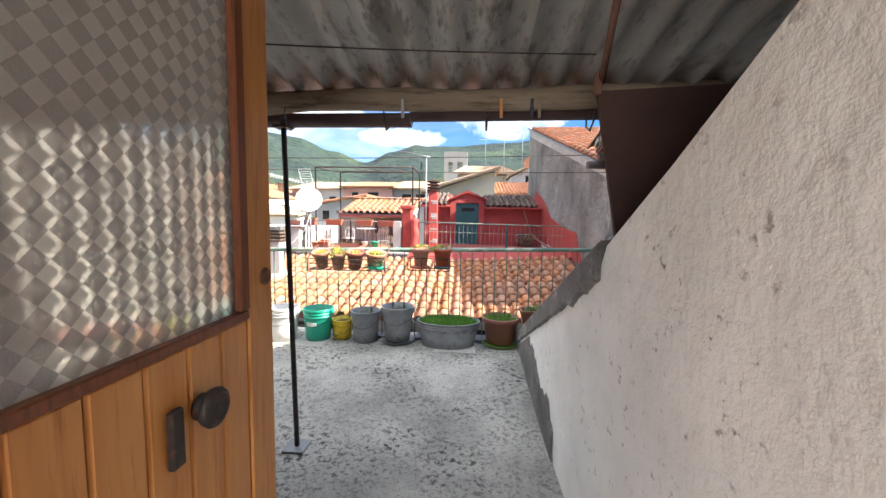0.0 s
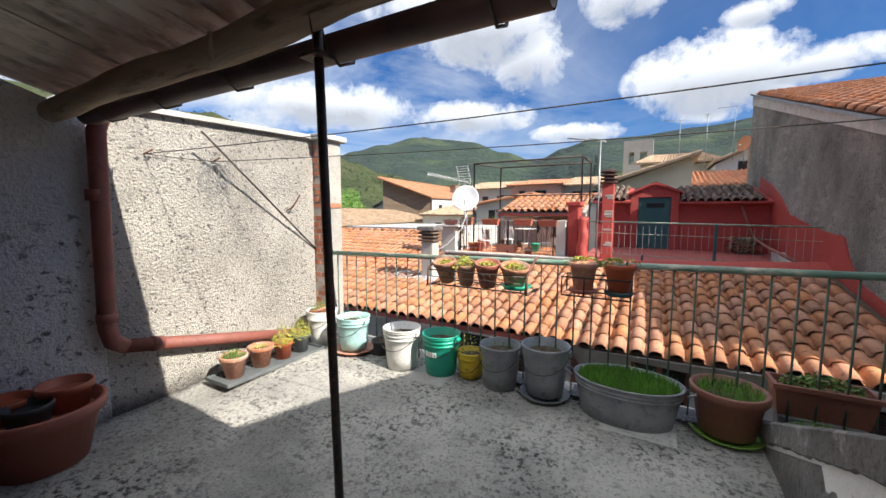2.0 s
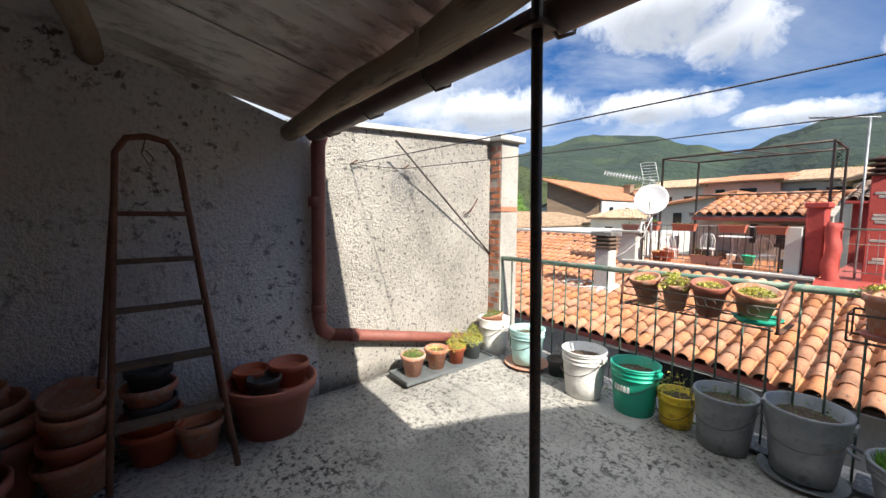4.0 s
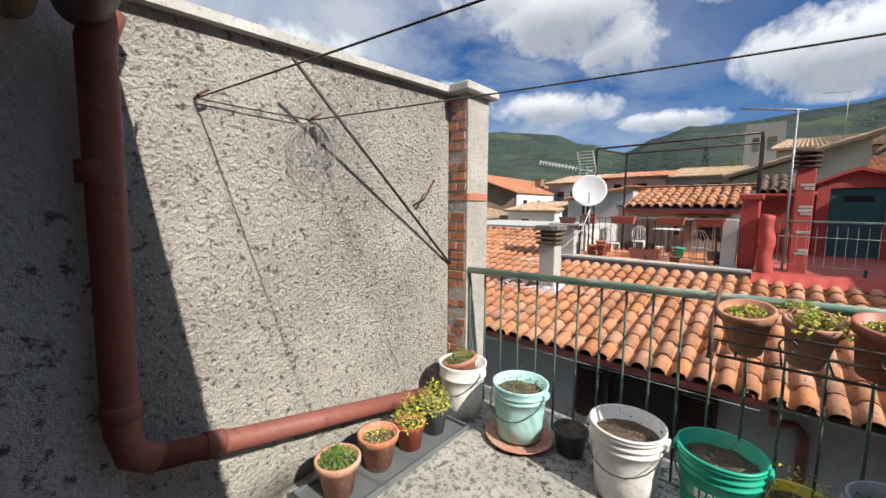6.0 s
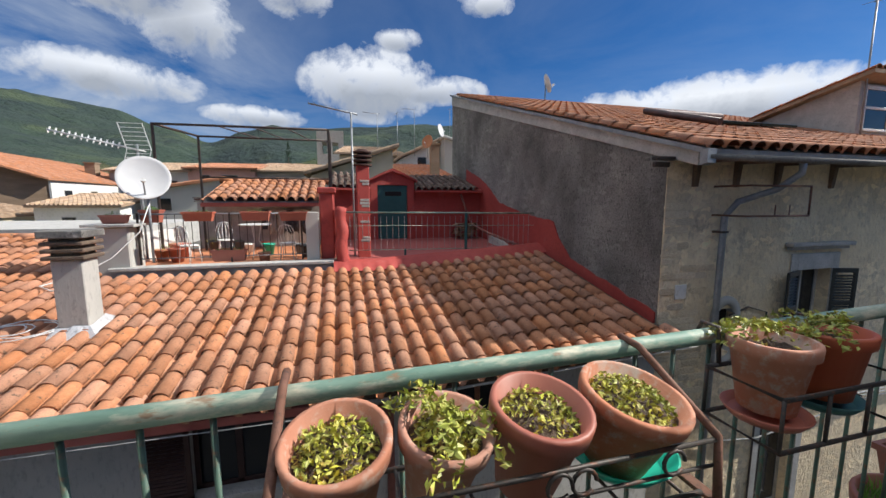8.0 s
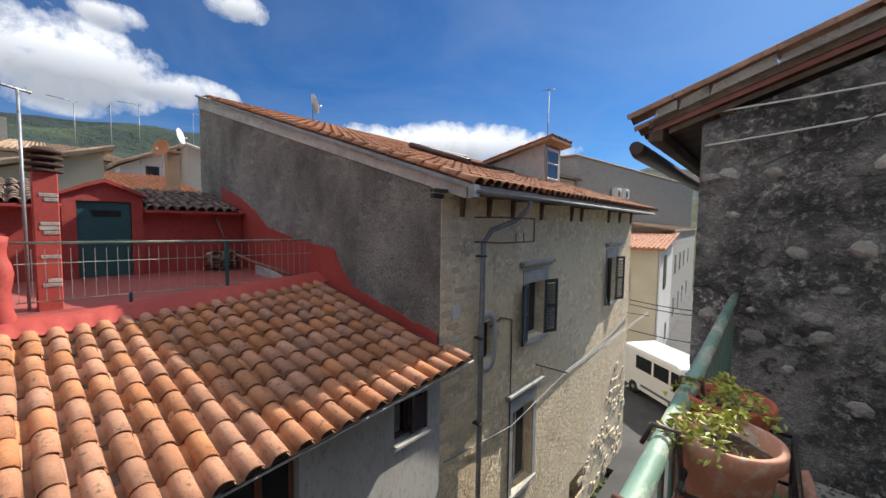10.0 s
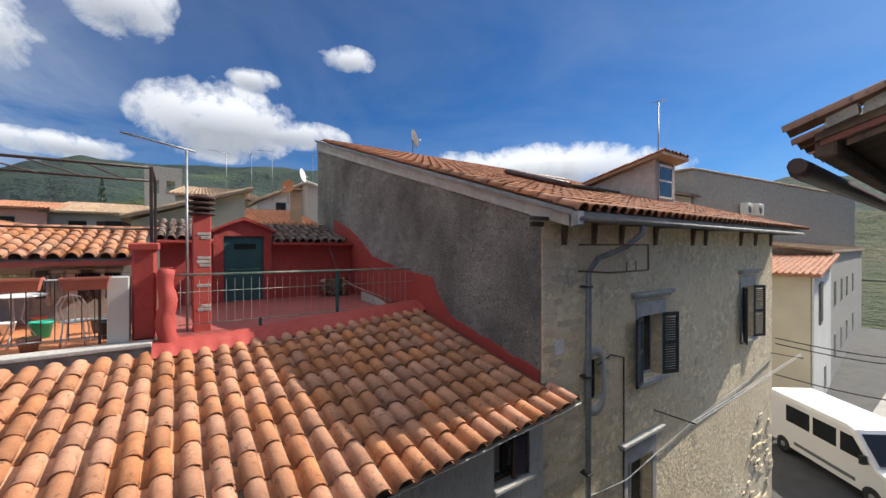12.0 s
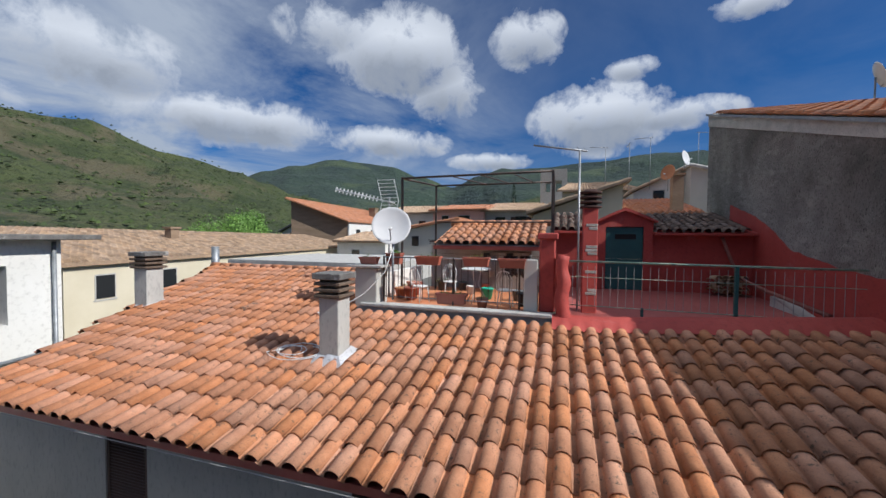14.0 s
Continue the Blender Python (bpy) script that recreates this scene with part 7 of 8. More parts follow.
    for k in range(16):
        bm = bmesh.new()
        box(bm, -0.17, 0.17, -0.1, 0.1, -0.012, 0.012, 0.004)
        ob = part("slate", bm, "board" if k % 3 else "cement", st)
        ob.location = (0.28 * (k % 4) - 0.05 + rc.uniform(-0.03, 0.03), 0.14, 0.016 + 0.03 * (k // 4))
        ob.rotation_euler = (rc.uniform(-0.04, 0.04), rc.uniform(-0.05, 0.05), rc.uniform(-0.25, 0.25))
    cb = thing("dish_cable", (-5.2, 10.6, 0.4), "pale loose cable hanging from the dish over the tiles", "cable")
    bm = bmesh.new()
    tube(bm, [(-4.68, 10.9, 1.4), (-4.8, 10.75, 0.9), (-5.15, 10.6, 0.5), (-5.5, 10.4, 0.26), (-5.85, 10.15, 0.17), (-5.6, 9.95, 0.13), (-5.35, 10.0, 0.14)], 0.010, 6)
    part("cord", bm, "white", cb, world=True)
    cb = thing("roof_cable", (-5.4, 8.7, -0.1), "tangled pale cable lying on the roof tiles", "cable")
    bm = bmesh.new()
    rz = lambda y: -0.53 + 0.2 * (y - 7.2) + 0.085
    pts = []
    for k in range(46):
        a = k * 0.45
        r_ = 0.22 if k < 22 else 0.45 - 0.008 * (k - 22)
        x, y = -5.45 + r_ * math.cos(a) + 0.006 * k, 8.85 + 0.62 * r_ * math.sin(a)
        pts.append((x, y, rz(y) + 0.01 + 0.004 * (k % 3)))
    tube(bm, pts, 0.007, 5)
    part("cord", bm, "dish", cb, world=True)


flowered_terrace()


# ---- pots and buckets on the terrace ----
def buckets():
    g = "buckets and tubs along the railing"
    p = pot("plastic_bucket", -3.02, 3.98, 0.12, 0.15, 0.34, "white", "broken white plastic bucket by the brick pier", g, handle=True, soil=False, rim=False, ribs=1)
    pot("clay_pot", -2.99, 3.97, 0.07, 0.105, 0.14, "terracotta", "small clay pot of grass set in a bucket", "", "clump", z=floor_z(-3, 4) + 0.24, tilt=(8, -14))
    pot("plastic_bucket", -2.60, 3.98, 0.125, 0.155, 0.31, "teal", "pale teal plastic bucket standing in a brown saucer", g, "clump", rim=False, ribs=2, saucer=(0.20, "terracotta"), handle=True, n=60)
    pot("nursery_pot", -2.33, 4.07, 0.07, 0.09, 0.14, "blackpot", "small black pot with a withered plant", g, "dead", n=160)
    pot("plastic_bucket", -2.02, 3.97, 0.13, 0.165, 0.36, "white", "white plastic bucket with soil and faded print", g, "dead", rim=False, ribs=3, handle=True, n=50)
    pot("plastic_bucket", -1.66, 4.05, 0.13, 0.162, 0.35, "green", "green plastic bucket of soil on a stone slab", g, "clump", rim=False, ribs=3, handle=True, n=14)
    pot("small_bucket", -1.40, 4.10, 0.095, 0.115, 0.22, "yellow", "small dirty yellow bucket with green weeds", g, "bush", rim=False, ribs=1, handle=True, n=70)
    pot("metal_pail", -1.12, 4.06, 0.13, 0.16, 0.34, "galv", "dented galvanised metal pail with weeds", g, "clump", rim=False, ribs=0, handle=True, n=60)
    pot("metal_pail", -0.76, 4.06, 0.135, 0.175, 0.37, "galv", "tapered galvanised metal pail in a dark saucer", g, "clump", rim=False, saucer=(0.19, "greypot"), handle=True, n=30)
    t = pot("metal_tub", -0.20, 4.03, 0.19, 0.225, 0.27, "galv", "oval galvanised washtub full of fresh green grass", g, "grass", rim=False, ribs=3, sx=1.5, n=900)
    for s in (-1, 1):
        bm = bmesh.new()
        tube(bm, [(s * 0.35, -0.045, 0.24), (s * 0.39, -0.045, 0.26), (s * 0.41, 0, 0.27), (s * 0.39, 0.045, 0.26), (s * 0.35, 0.045, 0.24)], 0.008, 6)
        part("handle", bm, "galv", t)
    pot("round_planter", 0.37, 4.10, 0.15, 0.195, 0.28, "brownpot", "large round brown planter with grass, mossy at the foot", g, "grass", saucer=(0.2, "leaf"), n=120)
    b = planter(0.84, 4.28, floor_z(0.84, 4.1) + 0.16, 0.46, 0.19, 0.2, "brownpot", g, 260, "long brown plastic flower box with low green weeds")
    bm = bmesh.new()
    box(bm, -0.2, 0.2, -0.08, 0.04, -0.16, -0.001, 0.01)
    part("stand", bm, "greypot", b)
    pot("bowl_planter", 0.78, 3.98, 0.12, 0.165, 0.16, "greypot", "wide dark grey bowl planted with grass", g, "grass", rim=False, n=90)
    pot("clay_pot", 1.06, 4.0, 0.075, 0.105, 0.2, "terracotta", "empty clay pot lying on its side", "", soil=False, tilt=(75, 20), z=floor_z(1.06, 4.0) + 0.11)
    pot("clay_pot", 1.38, 4.08, 0.085, 0.12, 0.2, "terracotta", "weathered clay pots stacked one in another", g, soil=False)
    pot("clay_pot", 1.38, 4.08, 0.08, 0.115, 0.2, "terracotta", "clay pot set in another by the stone wall", g, soil=False, z=floor_z(1.22, 4.08) + 0.06)
    for x, y, w, d, mat, lab in ((-1.70, 3.95, 0.36, 0.34, "coping", "flat stone slab under a bucket"), (-0.12, 3.93, 0.44, 0.30, "coping", "flat cement slab under the washtub")):
        bm = bmesh.new()
        box(bm, x - w / 2, x + w / 2, y - d / 2, y + d / 2, floor_z(x, y) - 0.012, floor_z(x, y) + 0.006, 0.004)
        solid("stone_slab", bm, mat, lab, "slab")
    # lettering band on the green bucket, too worn to read
    bm = bmesh.new()
    for i in range(5):
        a = radians(-115 + i * 9)
        c = Vector((-1.66 + 0.155 * math.cos(a), 4.05 + 0.155 * math.sin(a), floor_z(-1.67, 4) + 0.2))
        box(bm, c.x - 0.008, c.x + 0.008, c.y - 0.002, c.y + 0.002, c.z - 0.02, c.z + 0.02, 0, Euler((0, 0, a + math.pi / 2)).to_matrix())
    solid("bucket_print", bm, "white", "worn white print on the green bucket", "label")
    # weeds and moss at the foot of the pots
    bm = bmesh.new()
    rr = random.Random(12)
    for _ in range(60):
        x = rr.uniform(-3.1, 1.0)
        if rr.random() < 0.45:
            x = rr.choice((-2.35, -2.2, -2.8, 0.42, -1.3)) + rr.uniform(-0.12, 0.12)
        y = rr.uniform(3.98, 4.2)
        leaves(bm, 26, 0.06, 0.04, floor_z(x, y) + 0.004, 0.045, 0.007, rr, cx=x, cy=y)
    solid("weeds", bm, "leaf", "low green weeds and moss between the pots", "weeds", "", "stuff")
    bm = bmesh.new()
    for x0, x1 in ((-0.52, -0.40), (0.16, 0.26), (-1.0, -0.9), (0.62, 0.72)):
        box(bm, x0 - 0.06, x1 + 0.06, 4.1, 4.3, 0.015, 0.035, 0.004)
    solid("blue_slate", bm, "tarp", "dark blue flat slabs lying under the railing", "slab", "", "stuff")


buckets()


def wall_pots():
    tr = thing("plant_tray", (-3.0, 3.38, floor_z(-3.0, 3.38)), "long dark tray on the floor under the clay pots", "tray")
    bm = bmesh.new()
    z = floor_z(-3.05, 3.4) + 0.004
    box(bm, -3.17, -2.87, 2.88, 3.86, z, z + 0.012, 0.003)
    part("base", bm, "greypot", tr, world=True)
    for a in ((-3.17, -3.155, 2.88, 3.86), (-2.885, -2.87, 2.88, 3.86), (-3.155, -2.885, 2.88, 2.895), (-3.155, -2.885, 3.845, 3.86)):
        bm = bmesh.new()
        box(bm, *a, z + 0.012, z + 0.032, 0.002)
        part("lip", bm, "greypot", tr, world=True)
    g = "clay pots in a tray"
    z += 0.013
    pot("clay_pot", -3.02, 3.03, 0.065, 0.10, 0.18, "terracotta", "clay pot of bright green clover in the tray", g, "clump", z=z, n=190)
    pot("clay_pot", -3.03, 3.28, 0.065, 0.10, 0.18, "terracotta", "pale weathered clay pot with low weeds", g, "dry", z=z, n=60)
    pot("clay_pot", -3.02, 3.50, 0.06, 0.08, 0.15, "plasticpot", "small orange pot with a yellowing bush", g, "bush", z=z, n=170)
    pot("nursery_pot", -3.02, 3.70, 0.06, 0.085, 0.17, "greypot", "dark grey pot with a yellow green bush", g, "bush", z=z, n=210)


wall_pots()


def rail_pots():
    r = thing("pot_bracket", (-1.27, 4.05, 0.6), "long rusty iron pot holder hooked on the railing", "pot holder")
    y0, y1 = 4.17, 3.93
    def bar(name, pts, rad, mat="iron"):
        bm = bmesh.new()
        tube(bm, pts, rad, 6)
        part(name, bm, mat, r, world=True)
    bar("front_bar", [(-1.72, y1, 0.92), (-0.88, y1, 0.92)], 0.005)
    bar("front_bar", [(-1.72, y1, 0.865), (-0.88, y1, 0.865)], 0.004)
    bar("bottom_bar", [(-1.70, y1 + 0.01, 0.80), (-0.90, y1 + 0.01, 0.80)], 0.006)
    bar("bottom_bar", [(-1.70, y0, 0.80), (-0.90, y0, 0.80)], 0.006)
    for x in (-1.72, -0.88):
        bm = bmesh.new()
        box(bm, x - 0.014, x + 0.014, y1 - 0.01, y0 + 0.04, 0.785, 0.795, 0.002)
        part("end_plate", bm, "rust", r, world=True)
        bm = bmesh.new()
        tube(bm, [(x, y0 + 0.05, 1.035), (x, 4.15, 1.03), (x, y1, 0.925), (x, y1 - 0.01, 0.79)], 0.009, 6)
        part("arm", bm, "rust", r, world=True)
    for i in range(6):
        x = -1.64 + i * 0.14
        bar("crossbar", [(x, y1 + 0.01, 0.80), (x, y0, 0.80)], 0.004)
    for x in (-1.47, -1.22, -1.17, -0.97):
        pts = [(x + 0.025 * math.cos(a) - 0.02, y1 - 0.004, 0.892 + 0.025 * math.sin(a)) for a in [k * 0.5 for k in range(12)]]
        bar("scroll", pts, 0.004)
    g = "clay pots hung on the railing"
    pot("clay_pot", -1.61, 4.07, 0.055, 0.092, 0.19, "terracotta", "mossy clay pot with small green leaves on the railing", g, "dry", z=0.805, tilt=(14, -3), n=230)
    pot("clay_pot", -1.435, 4.07, 0.055, 0.086, 0.19, "terracotta", "pale clay pot with trailing green leaves", g, "trail", z=0.80, tilt=(14, 5), n=210)
    pot("plastic_pot", -1.24, 4.06, 0.062, 0.097, 0.20, "plasticpot", "orange plastic pot with sparse green leaves", g, "dry", z=0.805, tilt=(12, 4), n=170)
    pot("clay_pot", -1.02, 4.06, 0.070, 0.108, 0.17, "terracotta", "wide mossy clay pot with yellow green leaves", g, "dry", z=0.825, tilt=(12, 7), n=300)
    dish_ = thing("green_saucer", (-1.0, 4.05, 0.803), "green plastic saucer under a clay pot", "saucer")
    bm = bmesh.new()
    lathe(bm, [(0.075, 0.0), (0.105, 0.035), (0.10, 0.035), (0.072, 0.006)], 24, sx=1.15)
    part("dish", bm, "green", dish_)
    r2 = thing("pot_bracket", (-0.25, 4.05, 0.6), "black iron pot basket hooked on the railing", "pot holder")
    for z in (0.945, 0.815):
        bm = bmesh.new()
        tube(bm, [(-0.64, y0 - 0.01, z), (-0.64, 3.97, z), (-0.20, 3.97, z), (-0.20, y0 - 0.01, z)], 0.006, 6, closed=True)
        part("ring", bm, "iron", r2, world=True)
    for x in (-0.64, -0.49, -0.35, -0.20):
        for y in (3.97, y0 - 0.01):
            bm = bmesh.new()
            tube(bm, [(x, y, 0.945), (x, y, 0.815)], 0.005, 6)
            part("upright", bm, "iron", r2, world=True)
    for x in (-0.60, -0.24):
        bm = bmesh.new()
        tube(bm, [(x, 4.24, 1.0), (x, 4.22, 1.05), (x, 4.17, 1.05), (x, y0 - 0.01, 0.945)], 0.006, 6)
        part("hook", bm, "iron", r2, world=True)
    pot("clay_pot", -0.515, 4.09, 0.064, 0.094, 0.19, "terracotta", "whitened clay pot with yellow green sprigs", g, "trail", z=0.85, saucer=(0.10, "plasticpot"), n=26)
    pot("plastic_pot", -0.28, 4.11, 0.07, 0.098, 0.19, "plasticpot", "orange plastic pot with trailing yellow sprigs", g, "trail", z=0.85, saucer=(0.10, "greendoor"), n=34)


rail_pots()


def stored_pots():
    g = "empty pots stored against the wall"
    rr = random.Random(21)
    def stack(x, y, sizes, lab):
        z = floor_z(x, y) + 0.004
        for r1, h, mat, tl in sizes:
            pot("stored_pot", x + rr.uniform(-0.01, 0.01), y + rr.uniform(-0.01, 0.01), r1 * 0.68, r1, h, mat, lab[mat], g, soil=False, z=z, tilt=tl, seed=3)
            z += h * 0.42
    lab = dict(plasticpot="empty reddish plastic pot in a stack", terracotta="empty weathered clay pot in a stack", blackpot="empty black plastic pot in a stack", greypot="empty dark grey pot in a stack")
    b = pot("round_planter", -3.04, 1.92, 0.19, 0.27, 0.34, "plasticpot", "big round reddish planter holding smaller empty pots", g, soil=False)
    z = floor_z(-3.0, 1.9) + 0.20
    for dx, dy, r1, h, mat in ((-0.12, -0.10, 0.11, 0.19, "plasticpot"), (0.07, -0.06, 0.10, 0.19, "blackpot"), (-0.03, 0.12, 0.125, 0.22, "plasticpot")):
        pot("stored_pot", -3.04 + dx, 1.92 + dy, r1 * 0.7, r1, h, mat, lab[mat].replace("in a stack", "set in the big planter"), g, soil=False, z=z)
    stack(-3.0, 1.5, [(0.12, 0.2, "terracotta", (0, 0))], lab)
    stack(-3.1, 1.28, [(0.15, 0.2, "plasticpot", (0, 0)), (0.145, 0.2, "plasticpot", (3, 0)), (0.12, 0.2, "blackpot", (0, 4)), (0.13, 0.2, "terracotta", (0, 0)), (0.11, 0.22, "blackpot", (0, 3))], lab)
    stack(-2.98, 0.98, [(0.15, 0.22, "terracotta", (4, 0)), (0.14, 0.22, "plasticpot", (0, 0)), (0.13, 0.22, "plasticpot", (0, -6)), (0.13, 0.2, "terracotta", (0, 10)), (0.12, 0.2, "terracotta", (0, 18))], lab)
    stack(-2.75, 0.62, [(0.17, 0.3, "plasticpot", (0, 0)), (0.165, 0.3, "blackpot", (3, 4)), (0.15, 0.24, "blackpot", (10, 12))], lab)
    stack(-3.1, 0.66, [(0.18, 0.34, "plasticpot", (0, 0)), (0.17, 0.3, "terracotta", (0, 0)), (0.15, 0.26, "terracotta", (3, 6)), (0.12, 0.2, "terracotta", (14, 8))], lab)
    stack(-2.72, 0.22, [(0.22, 0.26, "plasticpot", (0, 0)), (0.21, 0.28, "plasticpot", (2, 0)), (0.2, 0.3, "plasticpot", (0, 3)), (0.17, 0.24, "blackpot", (9, 0))], lab)
    stack(-3.1, 0.25, [(0.2, 0.3, "greypot", (0, 0)), (0.19, 0.3, "plasticpot", (0, 3)), (0.18, 0.3, "plasticpot", (4, 0)), (0.16, 0.2, "greypot", (8, 8))], lab)


stored_pots()


def ladder():
    l = thing("step_ladder", (-2.9, 1.4, -0.06), "old dark metal folding ladder with worn wooden rungs", "ladder")
    A0, B0 = Vector((-2.72, 1.10, -0.04)), Vector((-2.74, 1.66, -0.04))
    At, Bt = Vector((-3.02, 1.20, 1.72)), Vector((-3.03, 1.47, 1.72))
    bm = bmesh.new()
    mid = Vector((-3.04, 1.335, 1.82))
    tube(bm, [A0, At, At.lerp(mid, 0.5) + Vector((0, -0.02, 0.03)), mid, Bt.lerp(mid, 0.5) + Vector((0, 0.02, 0.03)), Bt, B0], 0.017, 8)
    part("front_frame", bm, "rust", l, world=True)
    A1, B1 = Vector((-2.98, 1.02, -0.04)), Vector((-3.0, 1.66, -0.04))
    for a, b_ in ((A1, At.lerp(A0, 0.12)), (B1, Bt.lerp(B0, 0.12))):
        bm = bmesh.new()
        tube(bm, [a, b_], 0.015, 8)
        part("rear_leg", bm, "rust", l, world=True)
    bm = bmesh.new()
    tube(bm, [A1.lerp(At, 0.10), B1.lerp(Bt, 0.10)], 0.008, 6)
    part("rear_brace", bm, "rust", l, world=True)
    for i, k in enumerate((0.21, 0.38, 0.54, 0.68, 0.82)):
        p, q = A0.lerp(At, k), B0.lerp(Bt, k)
        bm = bmesh.new()
        w = 0.09 if i < 2 else 0.05
        box(bm, p.x - w + 0.02, p.x + 0.02, p.y + 0.012, q.y - 0.012, p.z - 0.014, p.z + 0.012, 0.004)
        part("rung", bm, "oldwood" if i < 4 else "rust", l, "worn wooden rung" if i < 4 else "", world=True)
    bm = bmesh.new()
    tube(bm, [(-3.0, 1.33, 1.80), (-3.0, 1.31, 1.72), (-3.0, 1.34, 1.66), (-3.0, 1.36, 1.70), (-3.0, 1.33, 1.74)], 0.003, 4)
    part("wire_hook", bm, "iron", l, world=True)


ladder()


def wall_fittings():
    d = thing("red_downpipe", (-3.2, 2.33, 0.5), "red brown drain pipe running down and along the wall", "downpipe")
    bm = bmesh.new()
    tube(bm, [(-3.2, 2.36, 2.0), (-3.21, 2.33, 1.9), (-3.22, 2.31, 0.62), (-3.22, 2.33, 0.52), (-3.22, 2.40, 0.47)], 0.052, 14)
    part("upright_pipe", bm, "pipe", d, world=True)
    bm = bmesh.new()
    tube(bm, [(-3.22, 2.38, 0.475), (-3.22, 4.12, 0.10)], 0.047, 14)
    part("sloping_pipe", bm, "pipe", d, world=True)
    for a, b_, r_ in (((-3.22, 2.31, 1.46), (-3.22, 2.31, 1.53), 0.058), ((-3.22, 2.55, 0.44), (-3.22, 2.62, 0.425), 0.054), ((-3.22, 2.312, 0.66), (-3.22, 2.312, 0.72), 0.058)):
        bm = bmesh.new()
        tube(bm, [a, b_], r_, 14)
        part("collar", bm, "pipe", d, world=True)
    rod = thing("iron_rod", (-3.2, 3.5, 1.5), "long thin iron rod leaning across the wall", "rod")
    bm = bmesh.new()
    tube(bm, [(-3.12, 2.93, 2.0), (-3.29, 4.17, 0.99)], 0.008, 6)
    part("rod", bm, "iron", rod, world=True)
    w = thing("clothes_line", (-1.5, 3.6, 2), "thin dark clothes line strung over the terrace", "clothes line")
    for pts in ([(-3.29, 2.62, 1.80), (1.55, 3.2, 1.93), ], [(-3.29, 3.1, 1.80), (1.55, 4.1, 1.88)],
                [(-3.28, 2.62, 1.80), (-3.27, 3.1, 1.80)], [(1.54, 4.41, 2.03), (1.53, 3.4, 2.12), (1.53, 2.6, 2.26)], [(1.54, 4.41, 2.24), (1.53, 3.4, 2.27), (1.53, 2.6, 2.4)],
                [(-3.27, 0.4, 1.9), (-1.2, 1.4, 2.06), (0.55, 1.75, 2.12)]):
        bm = bmesh.new()
        fine = []
        for a, b_ in zip(pts, pts[1:]):
            for k in range(6):
                q = Vector(a).lerp(Vector(b_), k / 6)
                q.z -= 0.012 * math.sin(math.pi * k / 6) * (Vector(a) - Vector(b_)).length / 2
                fine.append(q)
        fine.append(Vector(pts[-1]))
        tube(bm, fine, 0.0032 if pts[0][0] < 0 else 0.006, 5)
        part("line", bm, "iron" if pts[0][0] < 0 else "white", w, "" if pts[0][0] < 0 else "white sheathed cable", world=True)
    h = thing("wall_hooks", (-3.3, 2.9, 1.8), "rusty wall hooks with a tangle of old wire", "hook")
    for y, z in ((2.62, 1.80), (3.1, 1.80)):
        bm = bmesh.new()
        tube(bm, [(-3.3, y, z), (-3.24, y, z + 0.01), (-3.23, y + 0.03, z + 0.03)], 0.006, 5)
        part("hook", bm, "rust", h, world=True)
    bm = bmesh.new()
    tube(bm, [(-3.3, 3.81, 1.40), (-3.22, 3.83, 1.44), (-3.2, 3.90, 1.56)], 0.007, 5)
    part("stub", bm, "rust", h, world=True)
    rr = random.Random(14)
    for i in range(12):
        bm = bmesh.new()
        s = rr.uniform(0.16, 0.36)
        wd = rr.uniform(0.03, 0.14)
        o = rr.uniform(-0.08, 0.1)
        pts = [(-3.26 + rr.uniform(-0.02, 0.02), 3.1, 1.79)]
        for k in range(1, 9):
            a = k / 9 * math.pi * 2
            pts.append((-3.26 + rr.uniform(-0.012, 0.012), 3.1 + o * (1 - math.cos(a)) / 2 + wd * math.sin(a), 1.79 - s * (1 - math.cos(a)) / 2))
        pts.append((-3.26, 3.1, 1.79))
        tube(bm, pts, 0.0016, 4)
        part("wire_loop", bm, "cable", h, world=True)


wall_fittings()


